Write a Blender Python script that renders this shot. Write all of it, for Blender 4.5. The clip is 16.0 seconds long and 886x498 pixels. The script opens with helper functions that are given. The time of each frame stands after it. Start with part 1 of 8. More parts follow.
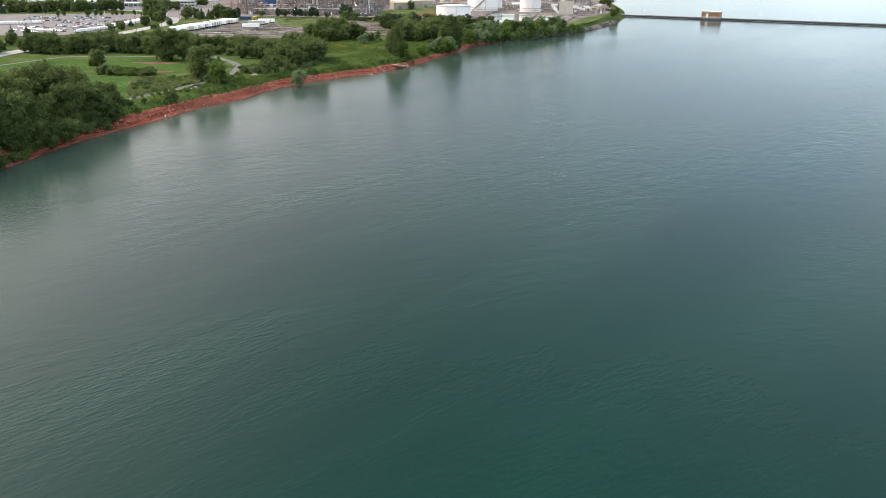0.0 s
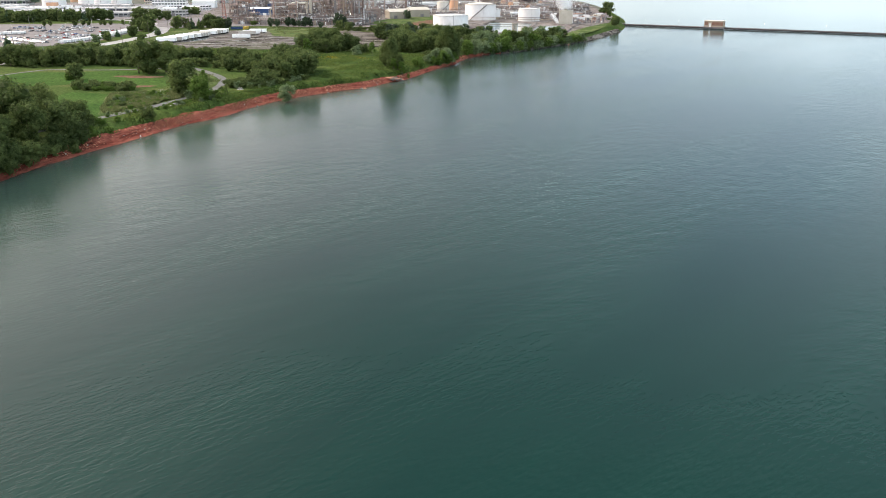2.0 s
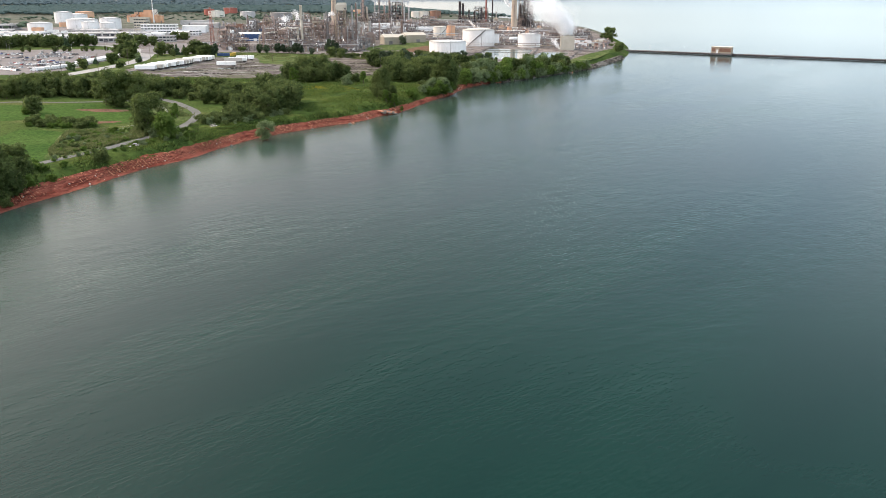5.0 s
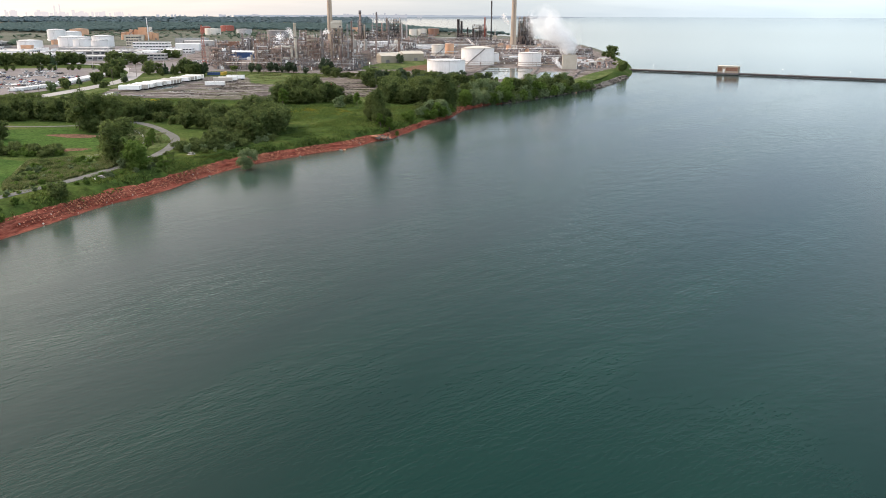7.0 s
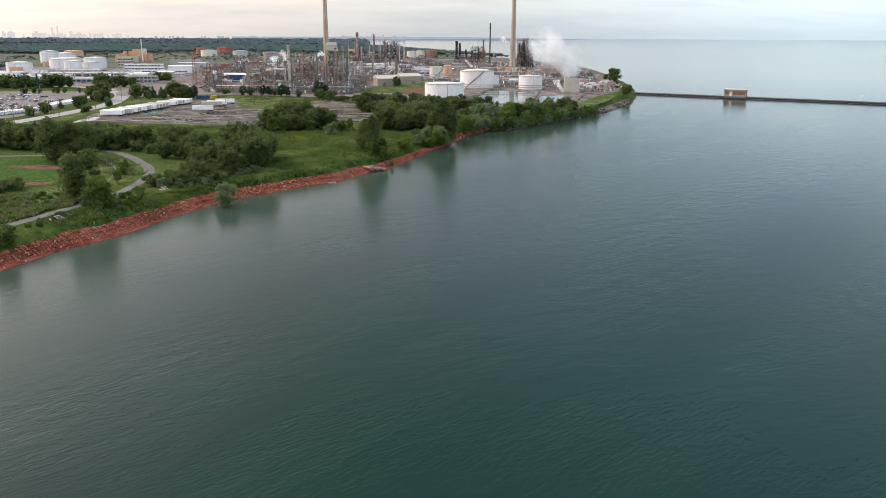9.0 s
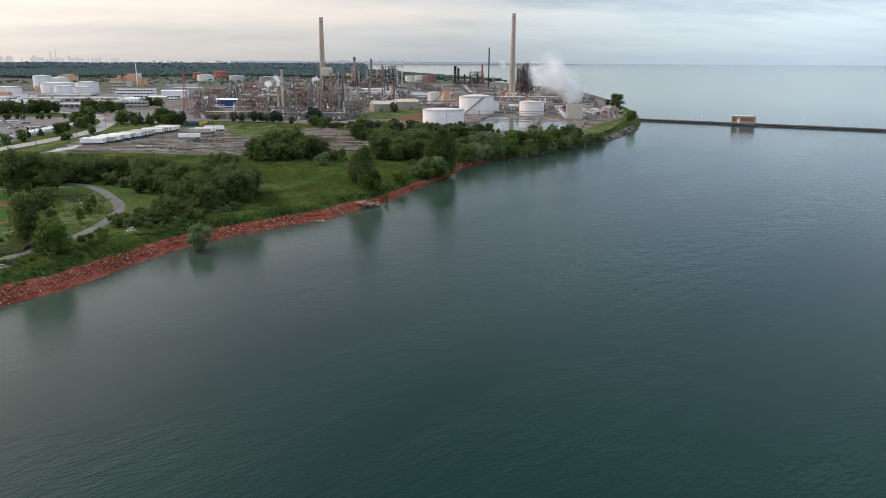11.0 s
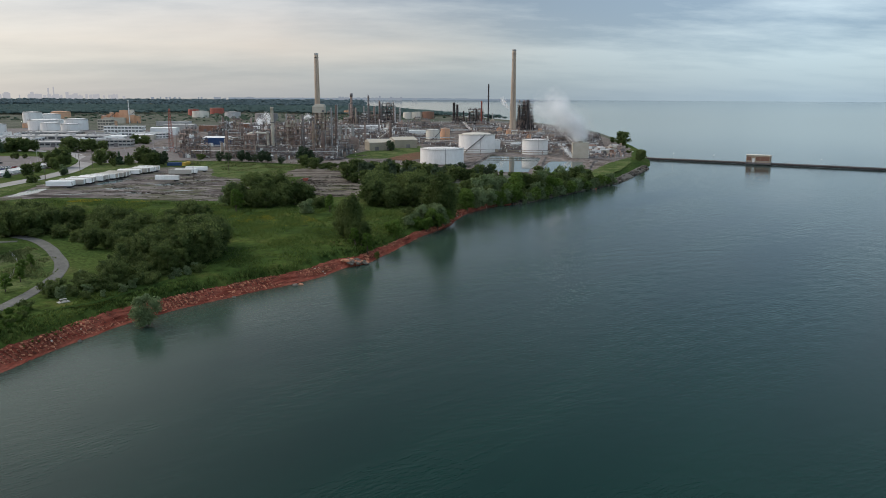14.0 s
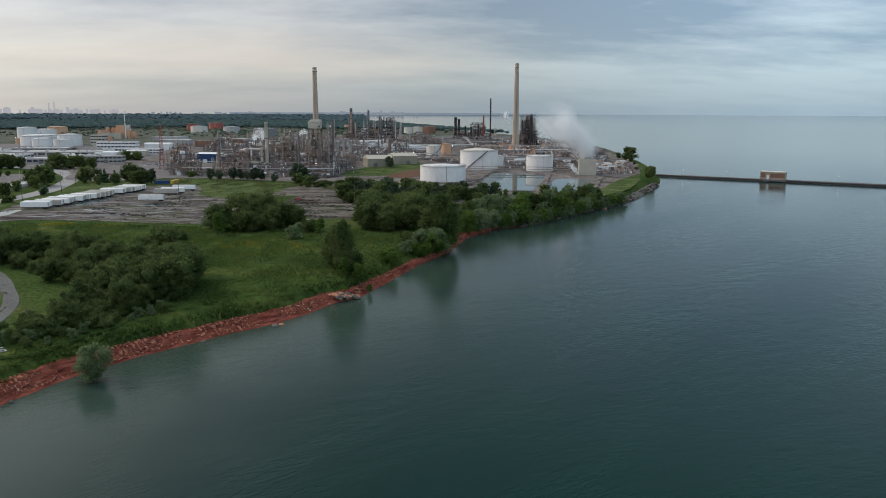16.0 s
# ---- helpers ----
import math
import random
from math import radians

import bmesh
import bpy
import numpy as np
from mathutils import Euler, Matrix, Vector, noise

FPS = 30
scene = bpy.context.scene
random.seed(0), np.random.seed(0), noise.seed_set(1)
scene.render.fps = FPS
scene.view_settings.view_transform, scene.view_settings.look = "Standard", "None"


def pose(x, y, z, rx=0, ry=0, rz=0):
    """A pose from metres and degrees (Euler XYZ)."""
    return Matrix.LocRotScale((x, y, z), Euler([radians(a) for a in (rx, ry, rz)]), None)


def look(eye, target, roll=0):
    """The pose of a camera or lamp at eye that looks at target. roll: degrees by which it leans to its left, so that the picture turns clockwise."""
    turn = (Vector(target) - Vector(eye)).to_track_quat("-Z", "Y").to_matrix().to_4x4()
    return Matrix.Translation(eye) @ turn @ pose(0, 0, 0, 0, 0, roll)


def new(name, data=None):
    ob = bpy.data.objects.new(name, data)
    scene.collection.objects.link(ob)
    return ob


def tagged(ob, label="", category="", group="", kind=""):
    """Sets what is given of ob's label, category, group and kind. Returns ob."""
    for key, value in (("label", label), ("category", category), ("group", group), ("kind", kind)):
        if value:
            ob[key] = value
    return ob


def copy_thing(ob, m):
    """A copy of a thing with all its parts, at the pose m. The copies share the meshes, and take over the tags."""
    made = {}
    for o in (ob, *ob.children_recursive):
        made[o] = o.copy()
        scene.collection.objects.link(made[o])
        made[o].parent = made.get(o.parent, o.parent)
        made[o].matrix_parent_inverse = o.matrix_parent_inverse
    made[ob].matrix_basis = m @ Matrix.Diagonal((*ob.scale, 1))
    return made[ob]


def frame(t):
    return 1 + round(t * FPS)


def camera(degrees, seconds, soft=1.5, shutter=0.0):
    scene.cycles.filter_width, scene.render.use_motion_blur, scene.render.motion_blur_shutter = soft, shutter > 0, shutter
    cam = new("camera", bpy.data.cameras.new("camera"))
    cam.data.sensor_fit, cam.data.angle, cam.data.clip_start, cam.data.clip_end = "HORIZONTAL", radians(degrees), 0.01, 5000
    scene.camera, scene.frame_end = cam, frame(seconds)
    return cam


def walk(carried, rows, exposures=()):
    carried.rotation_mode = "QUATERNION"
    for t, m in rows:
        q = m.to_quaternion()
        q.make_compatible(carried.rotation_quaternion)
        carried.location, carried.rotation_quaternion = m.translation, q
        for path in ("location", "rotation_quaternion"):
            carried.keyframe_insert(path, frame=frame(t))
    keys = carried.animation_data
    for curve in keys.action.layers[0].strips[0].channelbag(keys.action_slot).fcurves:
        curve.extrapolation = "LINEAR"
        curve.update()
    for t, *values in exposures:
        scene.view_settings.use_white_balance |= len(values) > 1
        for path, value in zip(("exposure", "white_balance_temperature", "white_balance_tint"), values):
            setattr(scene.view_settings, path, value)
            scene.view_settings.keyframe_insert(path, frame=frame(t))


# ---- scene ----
cam = camera(60.7, 16.0, soft=0.9)
PATH = [
    (0.0, (0.00, 0.00, 61.47), (0.00, 93.52, 26.07), 0.12),
    (0.5, (0.01, 5.84, 61.45), (0.11, 99.33, 25.98), 0.10),
    (1.0, (0.05, 11.95, 61.42), (0.24, 105.52, 26.16), 0.09),
    (1.5, (0.11, 18.31, 61.40), (0.37, 112.02, 26.49), 0.08),
    (2.0, (0.18, 24.89, 61.37), (0.51, 118.76, 26.90), 0.07),
    (2.5, (0.25, 31.67, 61.36), (0.66, 125.71, 27.35), 0.07),
    (3.0, (0.34, 38.63, 61.34), (0.80, 132.83, 27.80), 0.07),
    (3.5, (0.42, 45.74, 61.33), (0.95, 140.10, 28.24), 0.08),
    (4.0, (0.50, 52.97, 61.32), (1.08, 147.49, 28.68), 0.08),
    (4.5, (0.58, 60.32, 61.32), (1.22, 155.00, 29.12), 0.09),
    (5.0, (0.65, 67.76, 61.31), (1.35, 162.59, 29.57), 0.10),
    (5.5, (0.71, 75.28, 61.31), (1.47, 170.26, 30.03), 0.12),
    (6.0, (0.77, 82.86, 61.32), (1.58, 178.00, 30.53), 0.13),
    (6.5, (0.81, 90.49, 61.32), (1.69, 185.79, 31.05), 0.14),
    (7.0, (0.84, 98.15, 61.33), (1.78, 193.63, 31.61), 0.16),
    (7.5, (0.87, 105.84, 61.34), (1.87, 201.49, 32.21), 0.18),
    (8.0, (0.88, 113.53, 61.36), (1.95, 209.38, 32.84), 0.19),
    (8.5, (0.89, 121.24, 61.37), (2.03, 217.27, 33.52), 0.21),
    (9.0, (0.89, 128.94, 61.39), (2.10, 225.17, 34.22), 0.22),
    (9.5, (0.89, 136.63, 61.42), (2.16, 233.06, 34.96), 0.24),
    (10.0, (0.89, 144.31, 61.44), (2.23, 240.93, 35.72), 0.25),
    (10.5, (0.88, 151.97, 61.47), (2.29, 248.79, 36.49), 0.27),
    (11.0, (0.89, 159.62, 61.51), (2.35, 256.63, 37.29), 0.28),
    (11.5, (0.90, 167.25, 61.54), (2.42, 264.45, 38.09), 0.29),
    (12.0, (0.93, 174.86, 61.58), (2.49, 272.24, 38.89), 0.29),
    (12.5, (0.97, 182.46, 61.62), (2.58, 280.01, 39.70), 0.30),
    (13.0, (1.04, 190.04, 61.66), (2.67, 287.76, 40.50), 0.30),
    (13.5, (1.14, 197.62, 61.71), (2.79, 295.50, 41.27), 0.30),
    (14.0, (1.28, 205.21, 61.76), (2.92, 303.22, 42.01), 0.29),
    (14.5, (1.46, 212.80, 61.81), (3.08, 310.94, 42.70), 0.28),
    (15.0, (1.69, 220.41, 61.87), (3.27, 318.65, 43.29), 0.27),
    (15.5, (1.99, 228.04, 61.93), (3.49, 326.37, 43.76), 0.25),
    (16.0, (2.34, 235.72, 61.99), (3.75, 334.09, 44.05), 0.23),
]
EXPOSURES = [(0.0, 1.28, 7050, 12.5), (4.0, 1.25, 7100, 13.5), (7.0, 1.05, 7200, 15), (9.0, 0.80, 7050, 15), (11.5, 0.4, 6700, 12.5), (13.0, 0.2, 6600, 9.5), (16.0, 0.0, 6450, 8)]
walk(cam, [(t, look(eye, target, roll)) for t, eye, target, roll in PATH], EXPOSURES)

# ---------------------------------------------------------------- sky and sun
SUN_AZ, SUN_EL = 62.0, 34.0          # degrees left of straight ahead, degrees up
world = bpy.data.worlds.new("overcast_evening")
scene.world = world
world.use_nodes = True


def build_world():
    nt = world.node_tree
    nt.nodes.clear()
    N, L = nt.nodes.new, nt.links.new
    out = N("ShaderNodeOutputWorld")
    bg = N("ShaderNodeBackground")
    tc = N("ShaderNodeTexCoord")
    sep = N("ShaderNodeSeparateXYZ")
    L(tc.outputs["Generated"], sep.inputs[0])

    def math_node(op, a, b=None, c=None, clamp=False):
        m = N("ShaderNodeMath")
        m.operation, m.use_clamp = op, clamp
        for i, v in enumerate((a, b, c)):
            if v is None:
                continue
            if isinstance(v, (int, float)):
                m.inputs[i].default_value = v
            else:
                L(v, m.inputs[i])
        return m.outputs[0]

    # the cloud deck is a flat layer seen in perspective
    up = math_node("MAXIMUM", sep.outputs[2], 0.0)
    den = math_node("ADD", up, 0.15)
    comb = N("ShaderNodeCombineXYZ")
    L(math_node("DIVIDE", sep.outputs[0], den), comb.inputs[0])
    L(math_node("DIVIDE", sep.outputs[1], den), comb.inputs[1])

    def cloud(scale, detail, rough, sx, sy):
        mp = N("ShaderNodeMapping")
        mp.inputs["Scale"].default_value = (sx, sy, 1)
        mp.inputs["Location"].default_value = (3.1 * scale, 1.7, 0)
        mp.inputs["Rotation"].default_value = (0, 0, radians(-14))
        L(comb.outputs[0], mp.inputs[0])
        n = N("ShaderNodeTexNoise")
        n.inputs["Scale"].default_value = scale
        n.inputs["Detail"].default_value = detail
        n.inputs["Roughness"].default_value = rough
        L(mp.outputs[0], n.inputs["Vector"])
        return n.outputs["Fac"]

    big = cloud(0.7, 3, 0.5, 0.62, 1.0)
    fine = cloud(2.3, 6, 0.6, 0.62, 1.0)
    dens = math_node("MULTIPLY_ADD", fine, 0.52, math_node("MULTIPLY", big, 0.68))
    ramp = N("ShaderNodeValToRGB")
    el = ramp.color_ramp.elements
    el[0].position, el[0].color = 0.48, (0.212, 0.245, 0.312, 1)
    el[1].position, el[1].color = 0.70, (0.490, 0.496, 0.522, 1)
    L(dens, ramp.inputs[0])
    # pale haze towards the horizon
    hz = N("ShaderNodeMapRange")
    hz.inputs["From Min"].default_value, hz.inputs["From Max"].default_value = 0.0, 0.10
    hz.inputs["To Min"].default_value, hz.inputs["To Max"].default_value = 0.85, 0.0
    hz.interpolation_type = "SMOOTHSTEP"
    L(up, hz.inputs["Value"])
    mix1 = N("ShaderNodeMixRGB")
    L(hz.outputs[0], mix1.inputs[0])
    L(ramp.outputs[0], mix1.inputs[1])
    mix1.inputs[2].default_value = (0.262, 0.318, 0.385, 1)
    # a cream break in the cloud low over the land
    band = N("ShaderNodeValToRGB")
    be = band.color_ramp.elements
    be[0].position, be[0].color = 0.028, (0, 0, 0, 1)
    be[1].position, be[1].color = 0.15, (0, 0, 0, 1)
    for p, v in ((0.062, 0.95), (0.085, 0.75), (0.11, 0.15)):
        x = be.new(p)
        x.color = (v, v, v, 1)
    L(up, band.inputs[0])
    west = N("ShaderNodeMapRange")
    west.interpolation_type = "SMOOTHSTEP"
    west.inputs["From Min"].default_value, west.inputs["From Max"].default_value = -0.05, 0.24
    west.inputs["To Min"].default_value, west.inputs["To Max"].default_value = 1.0, 0.0
    L(sep.outputs[0], west.inputs["Value"])
    gap = math_node("MULTIPLY", math_node("MULTIPLY", band.outputs[0], west.outputs[0]), math_node("MULTIPLY_ADD", big, 1.9, -0.35, clamp=True), clamp=True)
    warm = N("ShaderNodeMixRGB")
    L(gap, warm.inputs[0])
    L(mix1.outputs[0], warm.inputs[1])
    warm.inputs[2].default_value = (0.60, 0.525, 0.485, 1)
    # the veiled sun's side of the sky
    sd = Vector((-math.sin(radians(SUN_AZ)), math.cos(radians(SUN_AZ)), math.tan(radians(SUN_EL)))).normalized()
    dot = N("ShaderNodeVectorMath")
    dot.operation = "DOT_PRODUCT"
    L(tc.outputs["Generated"], dot.inputs[0])
    dot.inputs[1].default_value = sd
    glow = N("ShaderNodeMapRange")
    glow.inputs["From Min"].default_value, glow.inputs["From Max"].default_value = 0.33, 1.0
    glow.inputs["To Max"].default_value = 1.0
    L(dot.outputs["Value"], glow.inputs["Value"])
    g2 = math_node("POWER", glow.outputs[0], 3.0)
    g3 = math_node("MULTIPLY", g2, math_node("MULTIPLY_ADD", dens, 1.1, 0.25), clamp=True)
    mix2 = N("ShaderNodeMixRGB")
    L(g3, mix2.inputs[0])
    L(warm.outputs[0], mix2.inputs[1])
    mix2.inputs[2].default_value = (0.90, 0.82, 0.75, 1)
    sky = N("ShaderNodeTexSky")
    sky.sky_type, sky.sun_disc = "NISHITA", False
    sky.sun_elevation, sky.sun_rotation = radians(SUN_EL), radians(-SUN_AZ)
    add = N("ShaderNodeMixRGB")
    add.blend_type = "ADD"
    add.inputs[0].default_value = 0.03
    L(mix2.outputs[0], add.inputs[1])
    L(sky.outputs[0], add.inputs[2])
    # bluish low down, neutral grey higher up
    tone = N("ShaderNodeMapRange")
    tone.inputs["From Min"].default_value, tone.inputs["From Max"].default_value = 0.16, 0.60
    L(up, tone.inputs["Value"])
    grey = N("ShaderNodeMixRGB")
    grey.blend_type = "MULTIPLY"
    east = N("ShaderNodeMapRange")
    east.interpolation_type = "SMOOTHSTEP"
    east.inputs["From Min"].default_value, east.inputs["From Max"].default_value = -0.55, -0.02
    L(sep.outputs[0], east.inputs["Value"])
    L(math_node("MULTIPLY", tone.outputs[0], east.outputs[0]), grey.inputs[0])
    # warm evening cloud ahead, clearer blue out over the lake
    side = N("ShaderNodeMapRange")
    side.inputs["From Min"].default_value, side.inputs["From Max"].default_value = -0.6, 0.6
    L(sep.outputs[0], side.inputs["Value"])
    tint = N("ShaderNodeValToRGB")
    te = tint.color_ramp.elements
    te[0].position, te[0].color = 0.10, (0.73, 0.72, 0.72, 1)
    te[1].position, te[1].color = 0.86, (0.815, 0.94, 1.0, 1)
    for p, c in ((0.34, (0.73, 0.71, 0.70)), (0.54, (0.66, 0.695, 0.71))):
        x = te.new(p)
        x.color = (*c, 1)
    L(side.outputs[0], tint.inputs[0])
    tinted = N("ShaderNodeMixRGB")
    tinted.blend_type = "MULTIPLY"
    tinted.inputs[0].default_value = 1.0
    L(add.outputs[0], tinted.inputs[1])
    L(tint.outputs[0], tinted.inputs[2])
    L(tinted.outputs[0], grey.inputs[1])
    grey.inputs[2].default_value = (0.43, 0.47, 0.475, 1)
    L(grey.outputs[0], bg.inputs[0])
    # an overcast sky is brightest overhead
    zen = N("ShaderNodeMapRange")
    zen.interpolation_type = "SMOOTHSTEP"
    zen.inputs["From Min"].default_value, zen.inputs["From Max"].default_value = 0.76, 0.99
    zen.inputs["To Min"].default_value, zen.inputs["To Max"].default_value = 1.25, 6.6
    L(up, zen.inputs["Value"])
    # the unseen sky behind is made brighter, as fill for sides facing the camera
    thin = N("ShaderNodeMapRange")
    thin.interpolation_type = "SMOOTHSTEP"
    thin.inputs["From Min"].default_value, thin.inputs["From Max"].default_value = 0.15, -0.85
    thin.inputs["To Min"].default_value, thin.inputs["To Max"].default_value = 1.0, 2.0
    L(sep.outputs[1], thin.inputs["Value"])
    L(math_node("MULTIPLY", zen.outputs[0], thin.outputs[0]), bg.inputs[1])
    L(bg.outputs[0], out.inputs[0])


build_world()
sun_data = bpy.data.lights.new("sun", "SUN")
sun_data.energy, sun_data.angle, sun_data.color = 1.75, radians(20), (1.0, 0.93, 0.84)
sun = new("sun", sun_data)
sun_dir = Vector((-math.sin(radians(SUN_AZ)), math.cos(radians(SUN_AZ)), math.tan(radians(SUN_EL))))
sun.matrix_world = look(sun_dir * 100, (0, 0, 0))


# ---------------------------------------------------------------- materials
def surface(name, dark, light, rough=0.7, scale=1.0, fine=6.0, bump=0.3, bump_scale=None, metal=0.0, coords="Object",
            spec=0.3, island=0.0, random_hue=0.0, streak=None, depth=0.05):
    """A worn surface: colour between dark and light by a broad and a fine noise, with fine relief."""
    m = bpy.data.materials.new(name)
    m.use_nodes = True
    nt = m.node_tree
    N, L = nt.nodes.new, nt.links.new
    b = nt.nodes["Principled BSDF"]
    if coords == "World":
        src = N("ShaderNodeNewGeometry").outputs["Position"]
    else:
        src = N("ShaderNodeTexCoord").outputs["Object"]
    if streak:
        mp = N("ShaderNodeMapping")
        mp.inputs["Scale"].default_value = streak
        L(src, mp.inputs[0])
        src = mp.outputs[0]

    def noise_tex(s, det):
        n = N("ShaderNodeTexNoise")
        n.inputs["Scale"].default_value, n.inputs["Detail"].default_value = s, det
        n.inputs["Roughness"].default_value = 0.6
        L(src, n.inputs["Vector"])
        return n.outputs["Fac"]

    a, c = noise_tex(scale, 3), noise_tex(scale * fine, 4)
    mixv = N("ShaderNodeMath")
    mixv.operation = "MULTIPLY_ADD"
    L(c, mixv.inputs[0])
    mixv.inputs[1].default_value = 0.5
    half = N("ShaderNodeMath")
    half.operation = "MULTIPLY"
    L(a, half.inputs[0])
    half.inputs[1].default_value = 0.5
    L(half.outputs[0], mixv.inputs[2])
    fac = mixv.outputs[0]
    for kind, amount in (("island", island), ("object", random_hue)):
        if amount:
            r = (N("ShaderNodeNewGeometry").outputs["Random Per Island"] if kind == "island" else N("ShaderNodeObjectInfo").outputs["Random"])
            k = N("ShaderNodeMath")
            k.operation = "MULTIPLY_ADD"
            cen = N("ShaderNodeMath")
            cen.operation = "SUBTRACT"
            L(r, cen.inputs[0])
            cen.inputs[1].default_value = 0.5
            L(cen.outputs[0], k.inputs[0])
            k.inputs[1].default_value = amount
            L(fac, k.inputs[2])
            fac = k.outputs[0]
    ramp = N("ShaderNodeValToRGB")
    e = ramp.color_ramp.elements
    e[0].position, e[0].color = 0.32, (*dark, 1)
    e[1].position, e[1].color = 0.68, (*light, 1)
    L(fac, ramp.inputs[0])
    L(ramp.outputs[0], b.inputs["Base Color"])
    b.inputs["Roughness"].default_value = rough
    b.inputs["Metallic"].default_value = metal
    b.inputs["Specular IOR Level"].default_value = spec
    if bump:
        bn = noise_tex(bump_scale or scale * fine, 4)
        bu = N("ShaderNodeBump")
        bu.inputs["Strength"].default_value, bu.inputs["Distance"].default_value = bump, depth
        L(bn, bu.inputs["Height"])
        L(bu.outputs[0], b.inputs["Normal"])
    return m


def water_material(name, base, rough, small, big, silt_sky=None):
    m = bpy.data.materials.new(name)
    m.use_nodes = True
    nt = m.node_tree
    N, L = nt.nodes.new, nt.links.new
    b = nt.nodes["Principled BSDF"]
    pos = N("ShaderNodeNewGeometry").outputs["Position"]

    def waves(scale, sx, sy, turn, detail):
        mp = N("ShaderNodeMapping")
        mp.vector_type = "TEXTURE"
        mp.inputs["Scale"].default_value = (1 / sx, 1 / sy, 1)
        mp.inputs["Rotation"].default_value = (0, 0, radians(turn))
        L(pos, mp.inputs[0])
        n = N("ShaderNodeTexNoise")
        n.inputs["Scale"].default_value, n.inputs["Detail"].default_value = scale, detail
        n.inputs["Roughness"].default_value = 0.55
        L(mp.outputs[0], n.inputs["Vector"])
        return n.outputs["Fac"]

    ripples = waves(1.02, 0.5, 1.3, 40, 2)
    swell = waves(0.22, 0.55, 1.2, 43, 3)
    patches = waves(0.022, 0.3, 1.25, 52, 5)
    # gusts leave rougher and smoother patches
    gust = N("ShaderNodeMapRange")
    gust.inputs["From Min"].default_value, gust.inputs["From Max"].default_value = 0.35, 0.65
    gust.inputs["To Min"].default_value, gust.inputs["To Max"].default_value = 0.25, 1.6
    L(patches, gust.inputs["Value"])
    # far out the ripples merge into an even roughness
    flat, out_far, calm = N("ShaderNodeVectorMath"), N("ShaderNodeMapRange"), N("ShaderNodeMath")
    flat.operation, calm.operation = "LENGTH", "MULTIPLY"
    L(pos, flat.inputs[0])
    out_far.interpolation_type = "SMOOTHSTEP"
    out_far.inputs["From Min"].default_value, out_far.inputs["From Max"].default_value = 450.0, 1500.0
    L(flat.outputs["Value"], out_far.inputs["Value"])
    keep = N("ShaderNodeMath")
    keep.operation = "MULTIPLY_ADD"
    L(out_far.outputs[0], keep.inputs[0])
    keep.inputs[1].default_value, keep.inputs[2].default_value = -0.94, 1.0
    L(gust.outputs[0], calm.inputs[0])
    L(keep.outputs[0], calm.inputs[1])
    haze = N("ShaderNodeMath")
    haze.operation = "MULTIPLY_ADD"
    sheen = N("ShaderNodeMapRange")
    sheen.interpolation_type = "SMOOTHSTEP"
    sheen.inputs["From Min"].default_value, sheen.inputs["From Max"].default_value = 300.0, 760.0
    L(flat.outputs["Value"], sheen.inputs["Value"])
    L(sheen.outputs[0], haze.inputs[0])
    haze.inputs[1].default_value, haze.inputs[2].default_value = -0.5 * rough, rough
    L(haze.outputs[0], b.inputs["Roughness"])
    st = N("ShaderNodeMath")
    st.operation = "MULTIPLY"
    L(calm.outputs[0], st.inputs[0])
    st.inputs[1].default_value = small
    b1 = N("ShaderNodeBump")
    b1.inputs["Distance"].default_value = 0.12
    L(st.outputs[0], b1.inputs["Strength"])
    L(ripples, b1.inputs["Height"])
    b2 = N("ShaderNodeBump")
    b2.inputs["Distance"].default_value = 0.5
    st2 = N("ShaderNodeMath")
    st2.operation = "MULTIPLY"
    L(calm.outputs[0], st2.inputs[0])
    st2.inputs[1].default_value = big
    L(st2.outputs[0], b2.inputs["Strength"])
    L(swell, b2.inputs["Height"])
    L(b1.outputs[0], b2.inputs["Normal"])
    L(b2.outputs[0], b.inputs["Normal"])
    ramp = N("ShaderNodeValToRGB")
    e = ramp.color_ramp.elements
    e[0].position, e[0].color = 0.3, (base[0] * 0.75, base[1] * 0.80, base[2] * 0.86, 1)
    e[1].position, e[1].color = 0.7, (base[0] * 1.25, base[1] * 1.2, base[2] * 1.12, 1)
    L(patches, ramp.inputs[0])
    L(ramp.outputs[0], b.inputs["Base Color"])
    if silt_sky:
        # silty wash off the clay bank clouds the shallows, with some reflected pale sky painted in; the curve is the
        # shore's x for each y
        sp = N("ShaderNodeSeparateXYZ")
        L(pos, sp.inputs[0])
        yy = N("ShaderNodeMapRange")
        yy.inputs["From Min"].default_value, yy.inputs["From Max"].default_value = 0.0, 1000.0
        L(sp.outputs[1], yy.inputs["Value"])
        curve = N("ShaderNodeFloatCurve")
        cp = curve.mapping.curves[0].points
        shape = [(0.0, -170), (0.12, -150), (0.233, -139), (0.322, -116), (0.404, -84), (0.463, -36), (0.54, -3), (0.633, 36), (0.722, 112), (0.822, 170), (1.0, 212)]
        cp[0].location, cp[1].location = (shape[0][0], (shape[0][1] + 300) / 600), (shape[-1][0], (shape[-1][1] + 300) / 600)
        for u, v in shape[1:-1]:
            cp.new(u, (v + 300) / 600)
        curve.mapping.update()
        L(yy.outputs[0], curve.inputs["Value"])
        xs = N("ShaderNodeMath")
        xs.operation = "MULTIPLY_ADD"
        L(curve.outputs[0], xs.inputs[0])
        xs.inputs[1].default_value, xs.inputs[2].default_value = 600.0, -300.0
        off = N("ShaderNodeMath")
        off.operation = "SUBTRACT"
        L(sp.outputs[0], off.inputs[0])
        L(xs.outputs[0], off.inputs[1])
